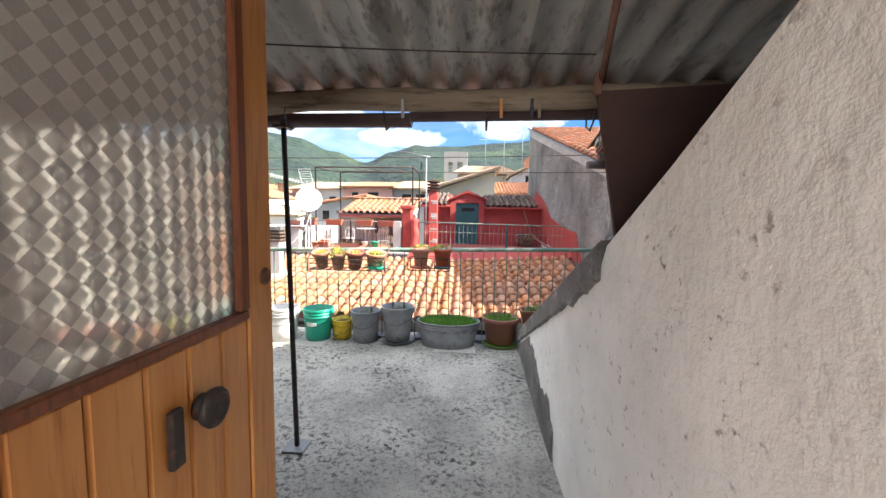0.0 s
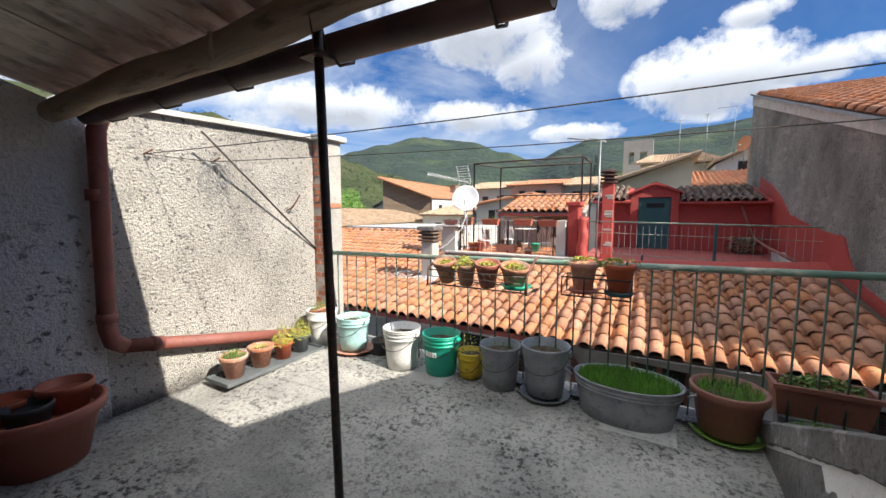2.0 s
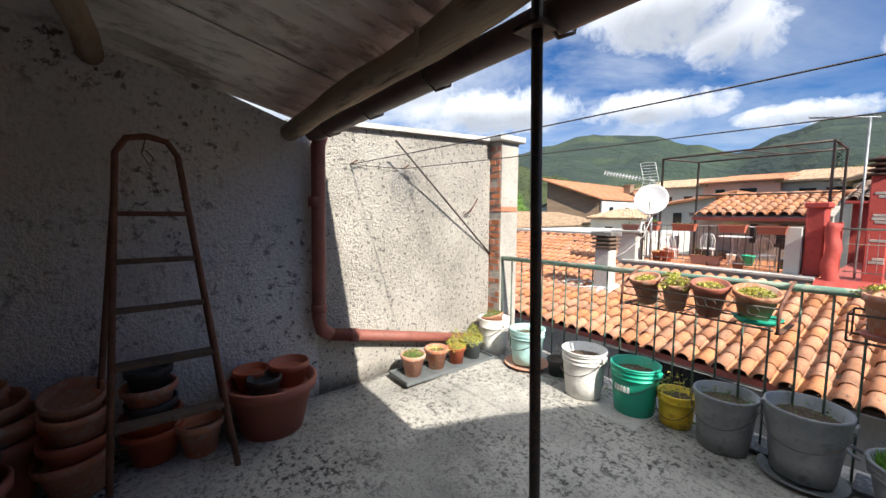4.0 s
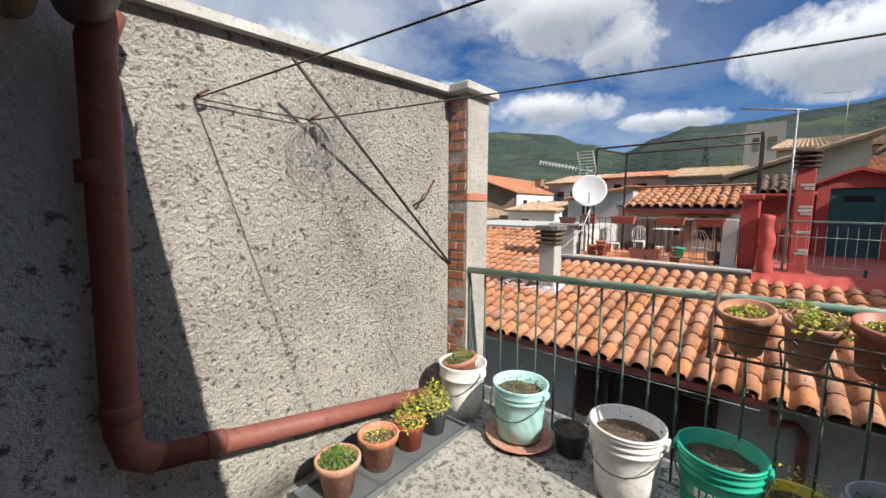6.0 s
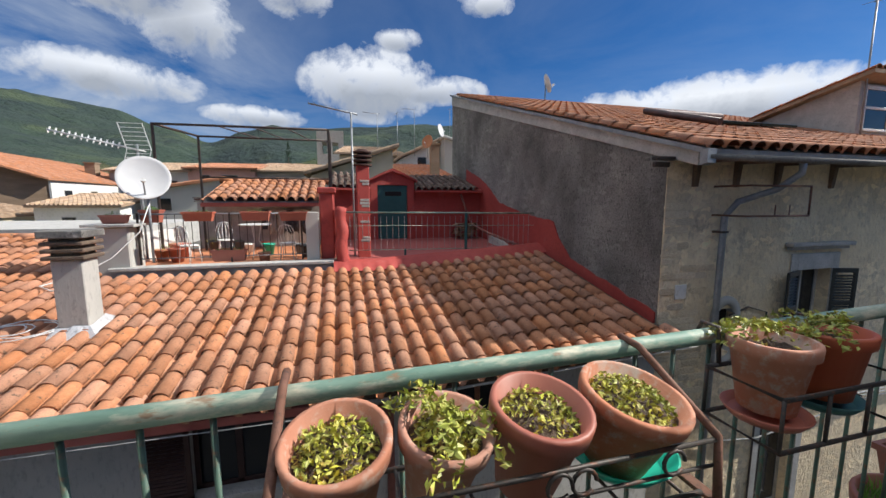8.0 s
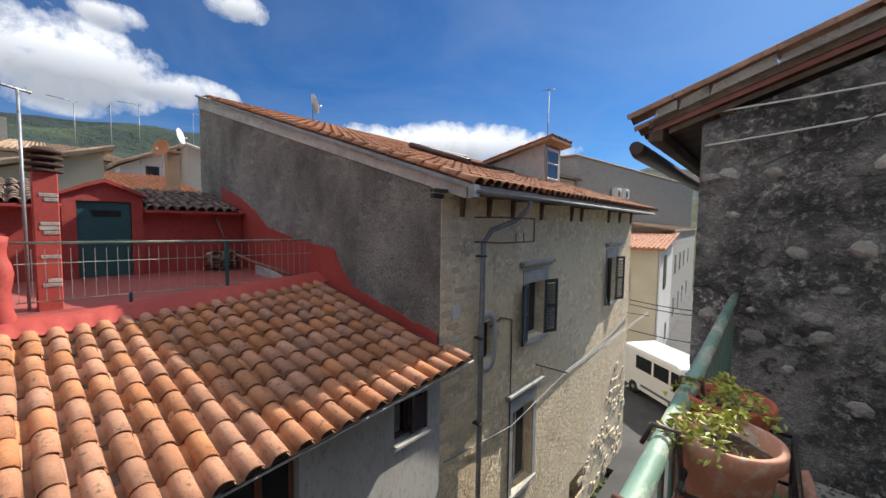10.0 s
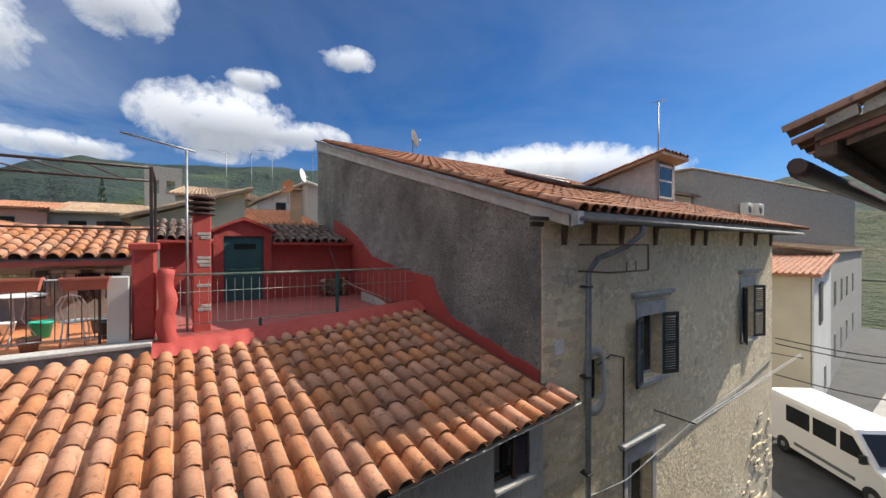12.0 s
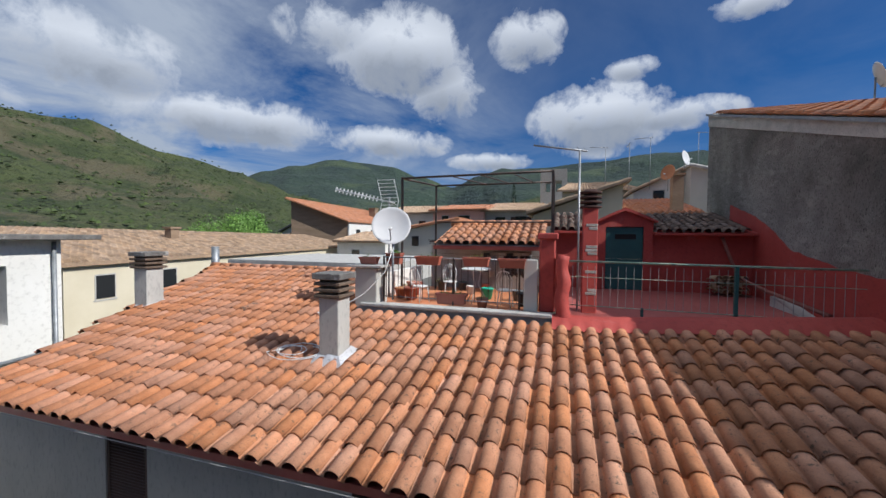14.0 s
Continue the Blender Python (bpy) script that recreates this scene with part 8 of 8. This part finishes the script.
# ---- the town beyond ----
def far_house(name, label, corners, z0, z1, roof, mats, wins=(), eave=0.5, base=None, chim=()):
    """corners: four plan points; the first side faces the terrace. roof: heights added at the four corners. wins: (side, along, z, width, height) along 0..1."""
    wall_m, roof_m = mats
    c = [Vector((x, y, 0)) for x, y in corners]
    mid = sum(c, Vector()) / 4
    h = thing(name, (mid.x, mid.y, z0), label, "house")
    bm = bmesh.new()
    lo = [bm.verts.new((p.x, p.y, z0)) for p in c]
    hi = [bm.verts.new((p.x, p.y, z1 + roof[i])) for i, p in enumerate(c)]
    for i in range(4):
        bm.faces.new((lo[i], lo[(i + 1) % 4], hi[(i + 1) % 4], hi[i]))
    bm.faces.new(hi)
    bm.faces.new(lo[::-1])
    part("wall", bm, wall_m, h, world=True)
    bm = bmesh.new()
    out = [(p - mid).normalized() * eave * 1.4 + p for p in c]
    slope = []
    a = [bm.verts.new((p.x, p.y, z1 + roof[i] + 0.02)) for i, p in enumerate(out)]
    b = [bm.verts.new((p.x, p.y, z1 + roof[i] + 0.17)) for i, p in enumerate(out)]
    bm.faces.new(b)
    bm.faces.new(a[::-1])
    for i in range(4):
        bm.faces.new((a[i], a[(i + 1) % 4], b[(i + 1) % 4], b[i]))
    part("roof", bm, roof_m, h, world=True)
    # rolls of tiles as ridges up the slope
    lowi = min(range(4), key=lambda i: roof[i] + roof[(i + 1) % 4])
    p0, p1, p2, p3 = (Vector((out[(lowi + k) % 4].x, out[(lowi + k) % 4].y, z1 + roof[(lowi + k) % 4] + 0.17)) for k in range(4))
    n = max(4, int((p1 - p0).length / 0.26))
    coords, fs = [], []
    rr = random.Random(int(abs(mid.x) * 13))
    L = (p3 - p0).length
    m = max(2, int(L / 0.42))
    for i in range(n):
        k = (i + 0.5) / n
        for j in range(m):
            A = p0.lerp(p1, k).lerp(p3.lerp(p2, k), j / m)
            B = p0.lerp(p1, k).lerp(p3.lerp(p2, k), min(1, (j + 1.08) / m))
            s = (p1 - p0).normalized() * 0.09
            ju = Vector((0, 0, rr.uniform(0, 0.02)))
            q = len(coords)
            for P, hh in ((A, 0.10), (B, 0.065)):
                coords += [tuple(P - s + ju), tuple(P + Vector((0, 0, hh)) + ju), tuple(P + s + ju)]
            fs += [(q, q + 1, q + 4, q + 3), (q + 1, q + 2, q + 5, q + 4), (q, q + 2, q + 1)]
    o = origin(h)
    me = bpy.data.meshes.new("mesh")
    me.from_pydata([tuple(Vector(v) - o) for v in coords], [], fs)
    me.materials.append(M[roof_m])
    ob = new("tiles", me)
    ob.parent = h
    tagged(ob, "", "", "", "stuff")
    for side, along, z, w, ht, kind in wins:
        A, B = c[side], c[(side + 1) % 4]
        d = (B - A).normalized()
        nrm = Vector((d.y, -d.x, 0))
        if (A + B).dot(nrm) / 2 < mid.dot(nrm):
            nrm = -nrm
        p = A.lerp(B, along) + nrm * 0.02
        turn = Matrix((d, nrm, Vector((0, 0, 1)))).transposed()
        wn = thing("window", (0, 0, 0))
        wn.location = Vector((p.x, p.y, z)) - origin(h)
        wn.rotation_euler = turn.to_euler()
        wn.parent = h
        bm = bmesh.new()
        box(bm, -w / 2, w / 2, -0.01, 0.012, 0, ht)
        part("pane", bm, "glass", wn)
        for x0, x1, a0, a1 in ((-w / 2 - 0.05, -w / 2, -0.05, ht + 0.05), (w / 2, w / 2 + 0.05, -0.05, ht + 0.05), (-w / 2, w / 2, ht, ht + 0.05), (-w / 2 - 0.1, w / 2 + 0.1, -0.1, -0.05), (-0.02, 0.02, 0, ht)):
            bm = bmesh.new()
            box(bm, x0, x1, 0.0, 0.05, a0, a1)
            part("window_frame", bm, "coping" if kind != "s" else "shutter", wn)
        if kind == "b":
            bm = bmesh.new()
            for q in range(7):
                x = -w / 2 + w * q / 6
                tube(bm, [(x, 0.3, 0), (x, 0.3, 0.75)], 0.012, 4)
            tube(bm, [(-w / 2, 0.05, 0.75), (-w / 2, 0.3, 0.75), (w / 2, 0.3, 0.75), (w / 2, 0.05, 0.75)], 0.02, 4)
            part("balcony_rail", bm, "iron", wn)
            bm = bmesh.new()
            box(bm, -w / 2 - 0.1, w / 2 + 0.1, 0.0, 0.34, -0.16, -0.1)
            part("balcony_slab", bm, "coping", wn)
        if kind == "s":
            for s in (-1, 1):
                bm = bmesh.new()
                box(bm, s * (w / 2 + 0.05), s * (w + 0.02), 0.01, 0.06, 0, ht)
                part("shutter", bm, "shutter", wn)
    for x, y, za, zb, w in chim:
        bm = bmesh.new()
        box(bm, x - w / 2, x + w / 2, y - w / 2, y + w / 2, za, zb)
        box(bm, x - w / 2 - 0.08, x + w / 2 + 0.08, y - w / 2 - 0.08, y + w / 2 + 0.08, zb + 0.01, zb + 0.12)
        part("chimney", bm, "brownbrick", h, world=True)
    return h


def town():
    # long old roof on the left
    far_house("old_tiled_house", "long old house with sagging weathered tiles and ochre walls", [(-18.6, 13.2), (-21.5, 37.0), (-26.8, 37.0), (-25.5, 13.2)], -7.2, 0.35, (0, 0.1, 1.1, 1.35), ("cream", "oldtile"),
              [(0, q, z, 0.7, 0.9, "w") for q in (0.06, 0.18, 0.32, 0.45, 0.6, 0.75) for z in (-0.95, -3.8)], 0.6, chim=((-23.5, 21, 1.0, 1.9, 0.5),))
    h = thing("white_flat_house", (-18, 6, -7.2), "white rendered house with a flat grey roof and dark opening", "house")
    bm = bmesh.new()
    b = bmesh.new()
    wall_holes(b, 2.0, 11.2, -7.2, 1.4, 0.0, 0.35, [(8.9, 10.1, -0.75, 0.75)])
    join(bm, b, Matrix.Translation((-14.9, 0, 0)) @ Euler((0, 0, radians(90))).to_matrix().to_4x4())
    part("wall", bm, "whitewall", h, world=True)
    bm = bmesh.new()
    box(bm, -24, -15.25, 10.85, 11.2, -7.2, 1.4)
    box(bm, -24, -15.25, 2.0, 2.35, -7.2, 1.4)
    part("wall", bm, "whitewall", h, world=True)
    bm = bmesh.new()
    box(bm, -24.3, -14.4, 1.8, 11.9, 1.405, 1.55, 0.02)
    part("roof", bm, "cement", h, world=True)
    # dark-coloured floor and wall imitate the unlit room behind the opening
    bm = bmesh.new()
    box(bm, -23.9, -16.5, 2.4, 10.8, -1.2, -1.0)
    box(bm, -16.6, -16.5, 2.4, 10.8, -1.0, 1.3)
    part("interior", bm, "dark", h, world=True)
    bm = bmesh.new()
    tube(bm, [(-14.8, 11.0, 1.35), (-14.8, 11.0, -7)], 0.05, 8)
    tube(bm, [(-14.8, 11.0, -1.6), (-14.8, 8.5, -1.75), (-14.8, 3.0, -1.9)], 0.05, 8)
    part("pipe", bm, "galv", h, world=True)
    for x, y in ((-11.2, 14.0),):
        bm = bmesh.new()
        tube(bm, [(-13.6, 15.0, -0.5), (-13.6, 15.0, 1.15)], 0.13, 10)
        solid("metal_flue", bm, "galv", "grey metal flue pipe above the roofs", "flue")
    bm = bmesh.new()
    box(bm, -12.5, -6.5, 14.5, 19.5, 0.0, 0.75)
    solid("grey_sheet_roof", bm, "coping", "pale grey corrugated flat roof behind the tiles", "roof")
    # brown house with white side
    far_house("brown_brick_house", "tall house with brown brick gable, white side and orange roof", [(-29.8, 39.3), (-23.7, 41.1), (-24.2, 58), (-31.0, 58)], -7.2, 3.05, (2.45, 0, 0, 2.45), ("brownbrick", "tileb"),
              [], 0.55, chim=((-26.4, 52, 4.0, 5.3, 0.9), (-25.2, 56, 3.6, 4.8, 0.6)))
    far_house("white_row_house", "white rendered house front with balcony windows", [(-23.65, 41.0), (-24.0, 57.8), (-24.12, 57.8), (-23.8, 41.0)], -7.2, 2.95, (0, 0, 0, 0), ("whitewall", "coping"),
              [(0, q, z, 0.95, 1.9 if z > -1 else 1.6, "b" if z > -1 else "w") for q in (0.12, 0.34, 0.56, 0.78) for z in (0.4, -3.0)], 0.02)
    far_house("small_white_house", "small pale blue house with a dark sloping roof", [(-32.5, 41.0), (-29.95, 40.2), (-30.5, 47), (-33, 47)], -7.2, 1.9, (0, 1.0, 1.0, 0), ("whitewall", "cement"), [(0, 0.75, 1.1, 0.6, 0.8, "w")], 0.3)
    # row across the back
    far_house("grey_row_house", "pale grey house in a row with a brown tiled roof", [(-25, 52), (-17.2, 50.5), (-17.2, 60), (-25, 60)], -7.2, 4.5, (0, 0, 1.6, 1.6), ("grayhouse", "oldtile"), [(0, q, 2.4, 1.0, 1.2, "w") for q in (0.25, 0.5, 0.8)], 0.5)
    far_house("pink_row_house", "pink rendered house in a row with an orange roof", [(-17.19, 50.5), (-10.4, 49.6), (-10.4, 60), (-17.19, 60)], -7.2, 4.8, (0, 0, 1.4, 1.4), ("pink", "tileb"), [(0, 0.25, 3.0, 0.9, 1.2, "w"), (0, 0.62, 2.6, 1.5, 1.6, "w"), (0, 0.25, -0.5, 0.9, 1.2, "w"), (0, 0.62, -0.5, 0.9, 1.2, "w")], 0.5)
    far_house("grey_row_house", "grey rendered house in a row with a tiled roof", [(-10.39, 50.3), (-4.2, 49.8), (-4.2, 60), (-10.39, 60)], -7.2, 4.6, (0, 0, 1.8, 1.8), ("grayhouse", "oldtile"), [(0, 0.3, 2.6, 1.2, 1.4, "w"), (0, 0.7, 2.6, 1.2, 1.4, "s")], 0.6)
    far_house("small_gable_house", "small grey house with an orange tiled roof", [(-14.5, 33.5), (-9.5, 33.5), (-9.5, 39), (-14.5, 39)], -7.2, 2.0, (0, 0.9, 0.9, 0), ("grayhouse", "tileb"), [(0, 0.3, 0.8, 0.6, 0.8, "w")], 0.3)
    far_house("low_white_house", "low white house among the roofs", [(-20, 33), (-15, 32), (-15, 38), (-20, 38)], -7.2, 1.0, (0, 0, 0.8, 0.8), ("whitewall", "oldtile"), [(0, 0.4, -0.6, 0.8, 1.0, "w")], 0.3)
    # right of the pergola, behind the red house
    far_house("cream_gable_house", "cream rendered house with a sloping brown roof", [(-3.2, 27.5), (1.6, 27.0), (1.6, 36), (-3.2, 36)], -7.2, 2.9, (0, 1.7, 1.7, 0), ("cream", "oldtile"), [], 0.5)
    far_house("orange_roof_house", "pale house with a striped orange tiled roof", [(1.65, 29), (5.5, 28.5), (5.5, 34), (1.65, 34)], -7.2, 2.9, (0, 0, 1.3, 1.3), ("cream", "tileb"), [], 0.4, chim=((4.6, 28.6, 2.5, 5.1, 0.55),))
    far_house("white_gable_house", "white house with a steep sloping wall top and small window", [(3.6, 36), (6.6, 35.5), (6.6, 42), (3.6, 42)], -7.2, 5.0, (0, 1.5, 1.5, 0), ("whitewall", "oldtile"), [(0, 0.55, 4.0, 0.7, 1.1, "w")], 0.3)
    far_house("grey_gable_house", "grey house with a slanting pale wall top", [(6.8, 34), (12.5, 33), (12.5, 41), (6.8, 41)], -7.2, 4.3, (2.2, 0.3, 0.3, 2.2), ("grayhouse", "coping"), [(0, 0.4, 3.4, 1.1, 1.0, "w")], 0.2)
    far_house("rough_stone_house", "low rough stone house with mossy verge", [(3.5, 22.5), (9.5, 21.5), (9.5, 27), (3.5, 27)], -7.2, 2.25, (0, 1.1, 1.1, 0), ("mortar", "oldtile"), [], 0.2)
    far_house("brown_roof_house", "house with a hipped brown tiled roof beside the tower", [(-1.5, 40), (4.2, 40), (3.2, 46), (-0.5, 46)], -7.2, 5.6, (0, 0, 1.5, 1.5), ("cream", "oldtile"), [], 0.5)
    t = thing("bell_tower", (-2.6, 62, -7.2), "square stone bell tower with open arches", "tower")
    bm = bmesh.new()
    box(bm, -4.4, -0.8, 60.2, 63.8, -7.2, 8.0)
    for x in (-4.4, -3.05, -1.5):
        box(bm, x, x + 0.7, 60.2, 60.9, 8.0, 9.6)
        box(bm, x, x + 0.7, 63.1, 63.8, 8.0, 9.6)
    box(bm, -4.4, -0.8, 60.2, 63.8, 9.6, 11.2)
    part("wall", bm, "mortar", t, world=True)
    dish(-4.2 + 8.2, 27.9, 5.2, 0.42, (-0.75, -0.6, 0.2), 4.2, "orange satellite dish on a roof", "orange")
    dish(6.3, 33.6, 7.0, 0.5, (0.75, -0.6, 0.2), 6.2, "white satellite dish on a roof")
    for x, y, z0, z1, a in ((4.3, 34, 5.0, 8.6, 170), (7.5, 35, 6.2, 9.0, 20), (9.6, 36, 5.0, 8.4, 60), (1.0, 30, 4.4, 7.2, 200), (2.5, 31, 4.3, 7.6, 90)):
        antenna("antenna", x, y, z0, z1, 1.0, 5, a, label="distant television antenna on a roof mast")
    # to the right of the street
    far_house("cream_lane_house", "cream and white house at the lane corner with orange tiles", [(25.0, 9.3), (25.0, 16), (33, 16.8), (33, 10.0)], -7.2, 0.05, (0, 0, 0.9, 0.9), ("cream", "tileb"), [(0, 0.3, -2.5, 0.8, 1.3, "b")], 0.5)
    far_house("white_lane_house", "white fronted house along the lane", [(25.02, 9.18), (33, 9.9), (33, 9.98), (25.02, 9.27)], -7.2, 0.0, (0, 0, 0, 0), ("whitewall", "coping"), [(0, 0.35, -2.6, 1.0, 2.2, "s"), (0, 0.6, -6.6, 0.8, 1.2, "w")], 0.02)
    far_house("brown_lane_house", "dark brown plastered houses along the lane", [(33.05, 9.95), (60, 12.0), (60, 20), (33.05, 17)], -7.2, 1.2, (0, 0, 1.0, 1.0), ("mortar", "oldtile"), [(0, q, z, 1.0, 1.6, "w") for q in (0.1, 0.25, 0.4, 0.6) for z in (-2.4, -6.0)], 0.5)
    far_house("tall_stone_house", "tall rough stone house with air conditioning units", [(36, 19.0), (62, 12.8), (62, 22), (36, 28)], -7.2, 8.4, (0, -1.2, -1.2, 0), ("mortar", "oldtile"), [(0, 0.35, 2.0, 1.1, 1.5, "w")], 0.1)
    far_house("yellow_tall_house", "ochre house with dark pantiled roof", [(30, 19.5), (36.5, 19.2), (36.5, 26), (30, 26)], -7.2, 6.0, (0, 0, 1.2, 1.2), ("cream", "darktile"), [], 0.4)
    for k in (0.42, 0.52):
        p = Vector((36, 19.0, 0)).lerp(Vector((62, 12.8, 0)), k * 0.6)
        ac = thing("air_conditioner", (p.x - 0.1, p.y - 0.35, 4.6), "white air conditioning unit on a stone wall", "air conditioner", "air conditioners")
        bm = bmesh.new()
        box(bm, -0.75, 0.75, -0.3, 0.3, 0, 1.1, 0.03)
        part("case", bm, "white", ac)
        bm = bmesh.new()
        b = bmesh.new()
        lathe(b, [(0.42, 0), (0.42, 0.02), (0.1, 0.03)], 20)
        join(bm, b, Matrix.Translation((-0.2, -0.31, 0.55)) @ Euler((radians(90), 0, 0)).to_matrix().to_4x4())
        part("fan_grille", bm, "greypot", ac)
    c = thing("street_cables", (20, 8, -1.5), "black cables crossing the narrow street", "cable")
    for z in (-0.9, -1.05, -1.9):
        bm = bmesh.new()
        pts = [Vector((11.95, 7.5, z)).lerp(Vector((12.5, 4.3, z - 0.05)), k / 8) - Vector((0, 0, 0.12 * math.sin(math.pi * k / 8))) for k in range(9)]
        tube(bm, pts, 0.014, 4)
        part("cable", bm, "iron", c, world=True)


town()


square_up({"neighbour_house", "grey_house", "red_terrace", "red_chimney", "terrace_railing", "tile_pile", "downpipe", "clothes_bracket", "facade_cables", "dormer", "solar_panel", "antenna", "satellite_dish"})


def van():
    v = thing("white_van", (19.6, 7.2, -7.19), "white high-roofed van parked across the narrow street", "van")
    v.rotation_euler = (0, 0, math.atan2(-3.9, -3.1))
    # local x points to the nose
    side = [(-2.7, 0.35), (-2.7, 2.3), (-2.55, 2.45), (0.95, 2.45), (1.25, 2.35), (1.95, 1.35), (2.55, 1.12), (2.75, 0.9), (2.78, 0.35)]
    bm = bmesh.new()
    rows = []
    for y, sx, sz in ((-0.98, 0.985, 0.93), (-0.95, 1.0, 0.985), (-0.8, 1.0, 1.0), (0.8, 1.0, 1.0), (0.95, 1.0, 0.985), (0.98, 0.985, 0.93)):
        rows.append([bm.verts.new((x * sx, y, z if z < 0.5 else z * sz)) for x, z in side])
    for A, B in zip(rows, rows[1:]):
        for k in range(len(side)):
            bm.faces.new((A[k], A[(k + 1) % len(side)], B[(k + 1) % len(side)], B[k]))
    bm.faces.new(rows[0][::-1])
    bm.faces.new(rows[-1])
    part("body", bm, "paint", v)
    bm = bmesh.new()
    prism(bm, [(1.28, 2.20), (1.34, 2.21), (1.96, 1.42), (1.90, 1.40)], -0.82, 0.82, "y")
    for q in bm.verts:
        q.co += Vector((0.03, 0, 0.03))
    part("windscreen", bm, "glass", v)
    for s in (-1, 1):
        for x0, x1, x2 in ((0.75, 1.2, 1.75), (-0.35, 0.6, 0.6), (-1.6, -0.5, -0.5)):
            bm = bmesh.new()
            prism(bm, [(x0, 1.40), (x2, 1.40), (x1, 2.08), (x0, 2.08)], s * 0.975, s * 0.992, "y")
            part("side_window", bm, "glass", v)
        bm = bmesh.new()
        box(bm, 1.6, 1.72, s * 0.99, s * 1.2, 1.35, 1.65, 0.02)
        part("mirror", bm, "rubber", v)
        bm = bmesh.new()
        box(bm, 2.3, 2.72, s * 0.70, s * 0.96, 0.92, 1.10, 0.02)
        part("headlight", bm, "glass", v)
        for x in (-1.75, 1.85):
            w = thing("wheel", (0, 0, 0))
            w.location = (x, s * 0.9, 0.33)
            w.parent = v
            bm = bmesh.new()
            b = bmesh.new()
            lathe(b, [(0.2, -0.1), (0.33, -0.09), (0.33, 0.09), (0.2, 0.1)], 24)
            join(bm, b, Euler((radians(90), 0, 0)).to_matrix().to_4x4())
            part("tyre", bm, "rubber", w)
            bm = bmesh.new()
            b = bmesh.new()
            lathe(b, [(0.04, -0.105), (0.19, -0.095), (0.19, 0.095), (0.04, 0.105)], 16)
            join(bm, b, Euler((radians(90), 0, 0)).to_matrix().to_4x4())
            part("rim", bm, "galv", w)
        bm = bmesh.new()
        box(bm, -1.2, 1.3, s * 0.985, s * 1.0, 0.55, 0.68, 0.01)
        part("trim_strip", bm, "greypot", v)
    bm = bmesh.new()
    box(bm, 2.6, 2.85, -0.9, 0.9, 0.35, 0.7, 0.04)
    part("bumper", bm, "rubber", v)


van()


def tree(name, x, y, z0, h, r, label, conifer=False, seed=1, mat="treeleaf"):
    rr = random.Random(seed)
    t = thing(name, (x, y, z0), label, "tree")
    bm = bmesh.new()
    tube(bm, [(0, 0, 0), (0.1, 0, h * 0.4), (0, 0.1, h * 0.85)], [r * 0.10, r * 0.07, r * 0.02], 8)
    part("trunk", bm, "oldwood", t)
    for i in range(5):
        bm = bmesh.new()
        a = i * 1.3
        tube(bm, [(0, 0, h * 0.45), (math.cos(a) * r * 0.5, math.sin(a) * r * 0.5, h * 0.72)], [r * 0.045, r * 0.015], 6)
        part("limb", bm, "oldwood", t)
    bm = bmesh.new()
    if conifer:
        for _ in range(5200):
            k = rr.random() ** 0.7
            z = h * (1 - k * 0.93)
            rad = r * k * (0.75 + 0.25 * math.sin(z * 9))
            a = rr.uniform(0, 6.283)
            q = rad * math.sqrt(rr.uniform(0.35, 1))
            c = Vector((math.cos(a) * q, math.sin(a) * q, z - q * 0.25))
            d = Vector((math.cos(a), math.sin(a), -0.3)) * rr.uniform(0.15, 0.34)
            s = Vector((-math.sin(a), math.cos(a), 0)) * 0.06
            bm.faces.new([bm.verts.new(p) for p in (c - s, c + s, c + d)])
    else:
        lumps = [(Vector((rr.gauss(0, 0.45) * r, rr.gauss(0, 0.45) * r, h * 0.70 + rr.uniform(-0.28, 0.24) * h * 0.8)), rr.uniform(0.22, 0.40) * r) for _ in range(46)]
        for c, s in lumps:
            for _ in range(240):
                u = Vector((rr.gauss(0, 1), rr.gauss(0, 1), rr.gauss(0, 0.8))).normalized() * s * rr.uniform(0.75, 1.08)
                d = Vector((rr.gauss(0, 1), rr.gauss(0, 1), rr.gauss(0, 1))).normalized() * 0.17
                e = u.cross(d).normalized() * 0.12
                p = c + u
                bm.faces.new([bm.verts.new(q) for q in (p - d, p + e, p + d)])
    part("crown", bm, mat if not conifer else "pineleaf", t, kind="stuff")


tree("broadleaf_tree", -42.5, 45.5, -7.2, 12.3, 4.6, "round bright green tree behind the old roofs", seed=3)
tree("broadleaf_tree", -52, 44, -7.2, 9.5, 4.2, "dark green tree at the foot of the hill", seed=5)
tree("conifer_tree", -9.5, 72, -7.2, 18.6, 3.2, "dark green conifer behind the row of houses", True, 6)
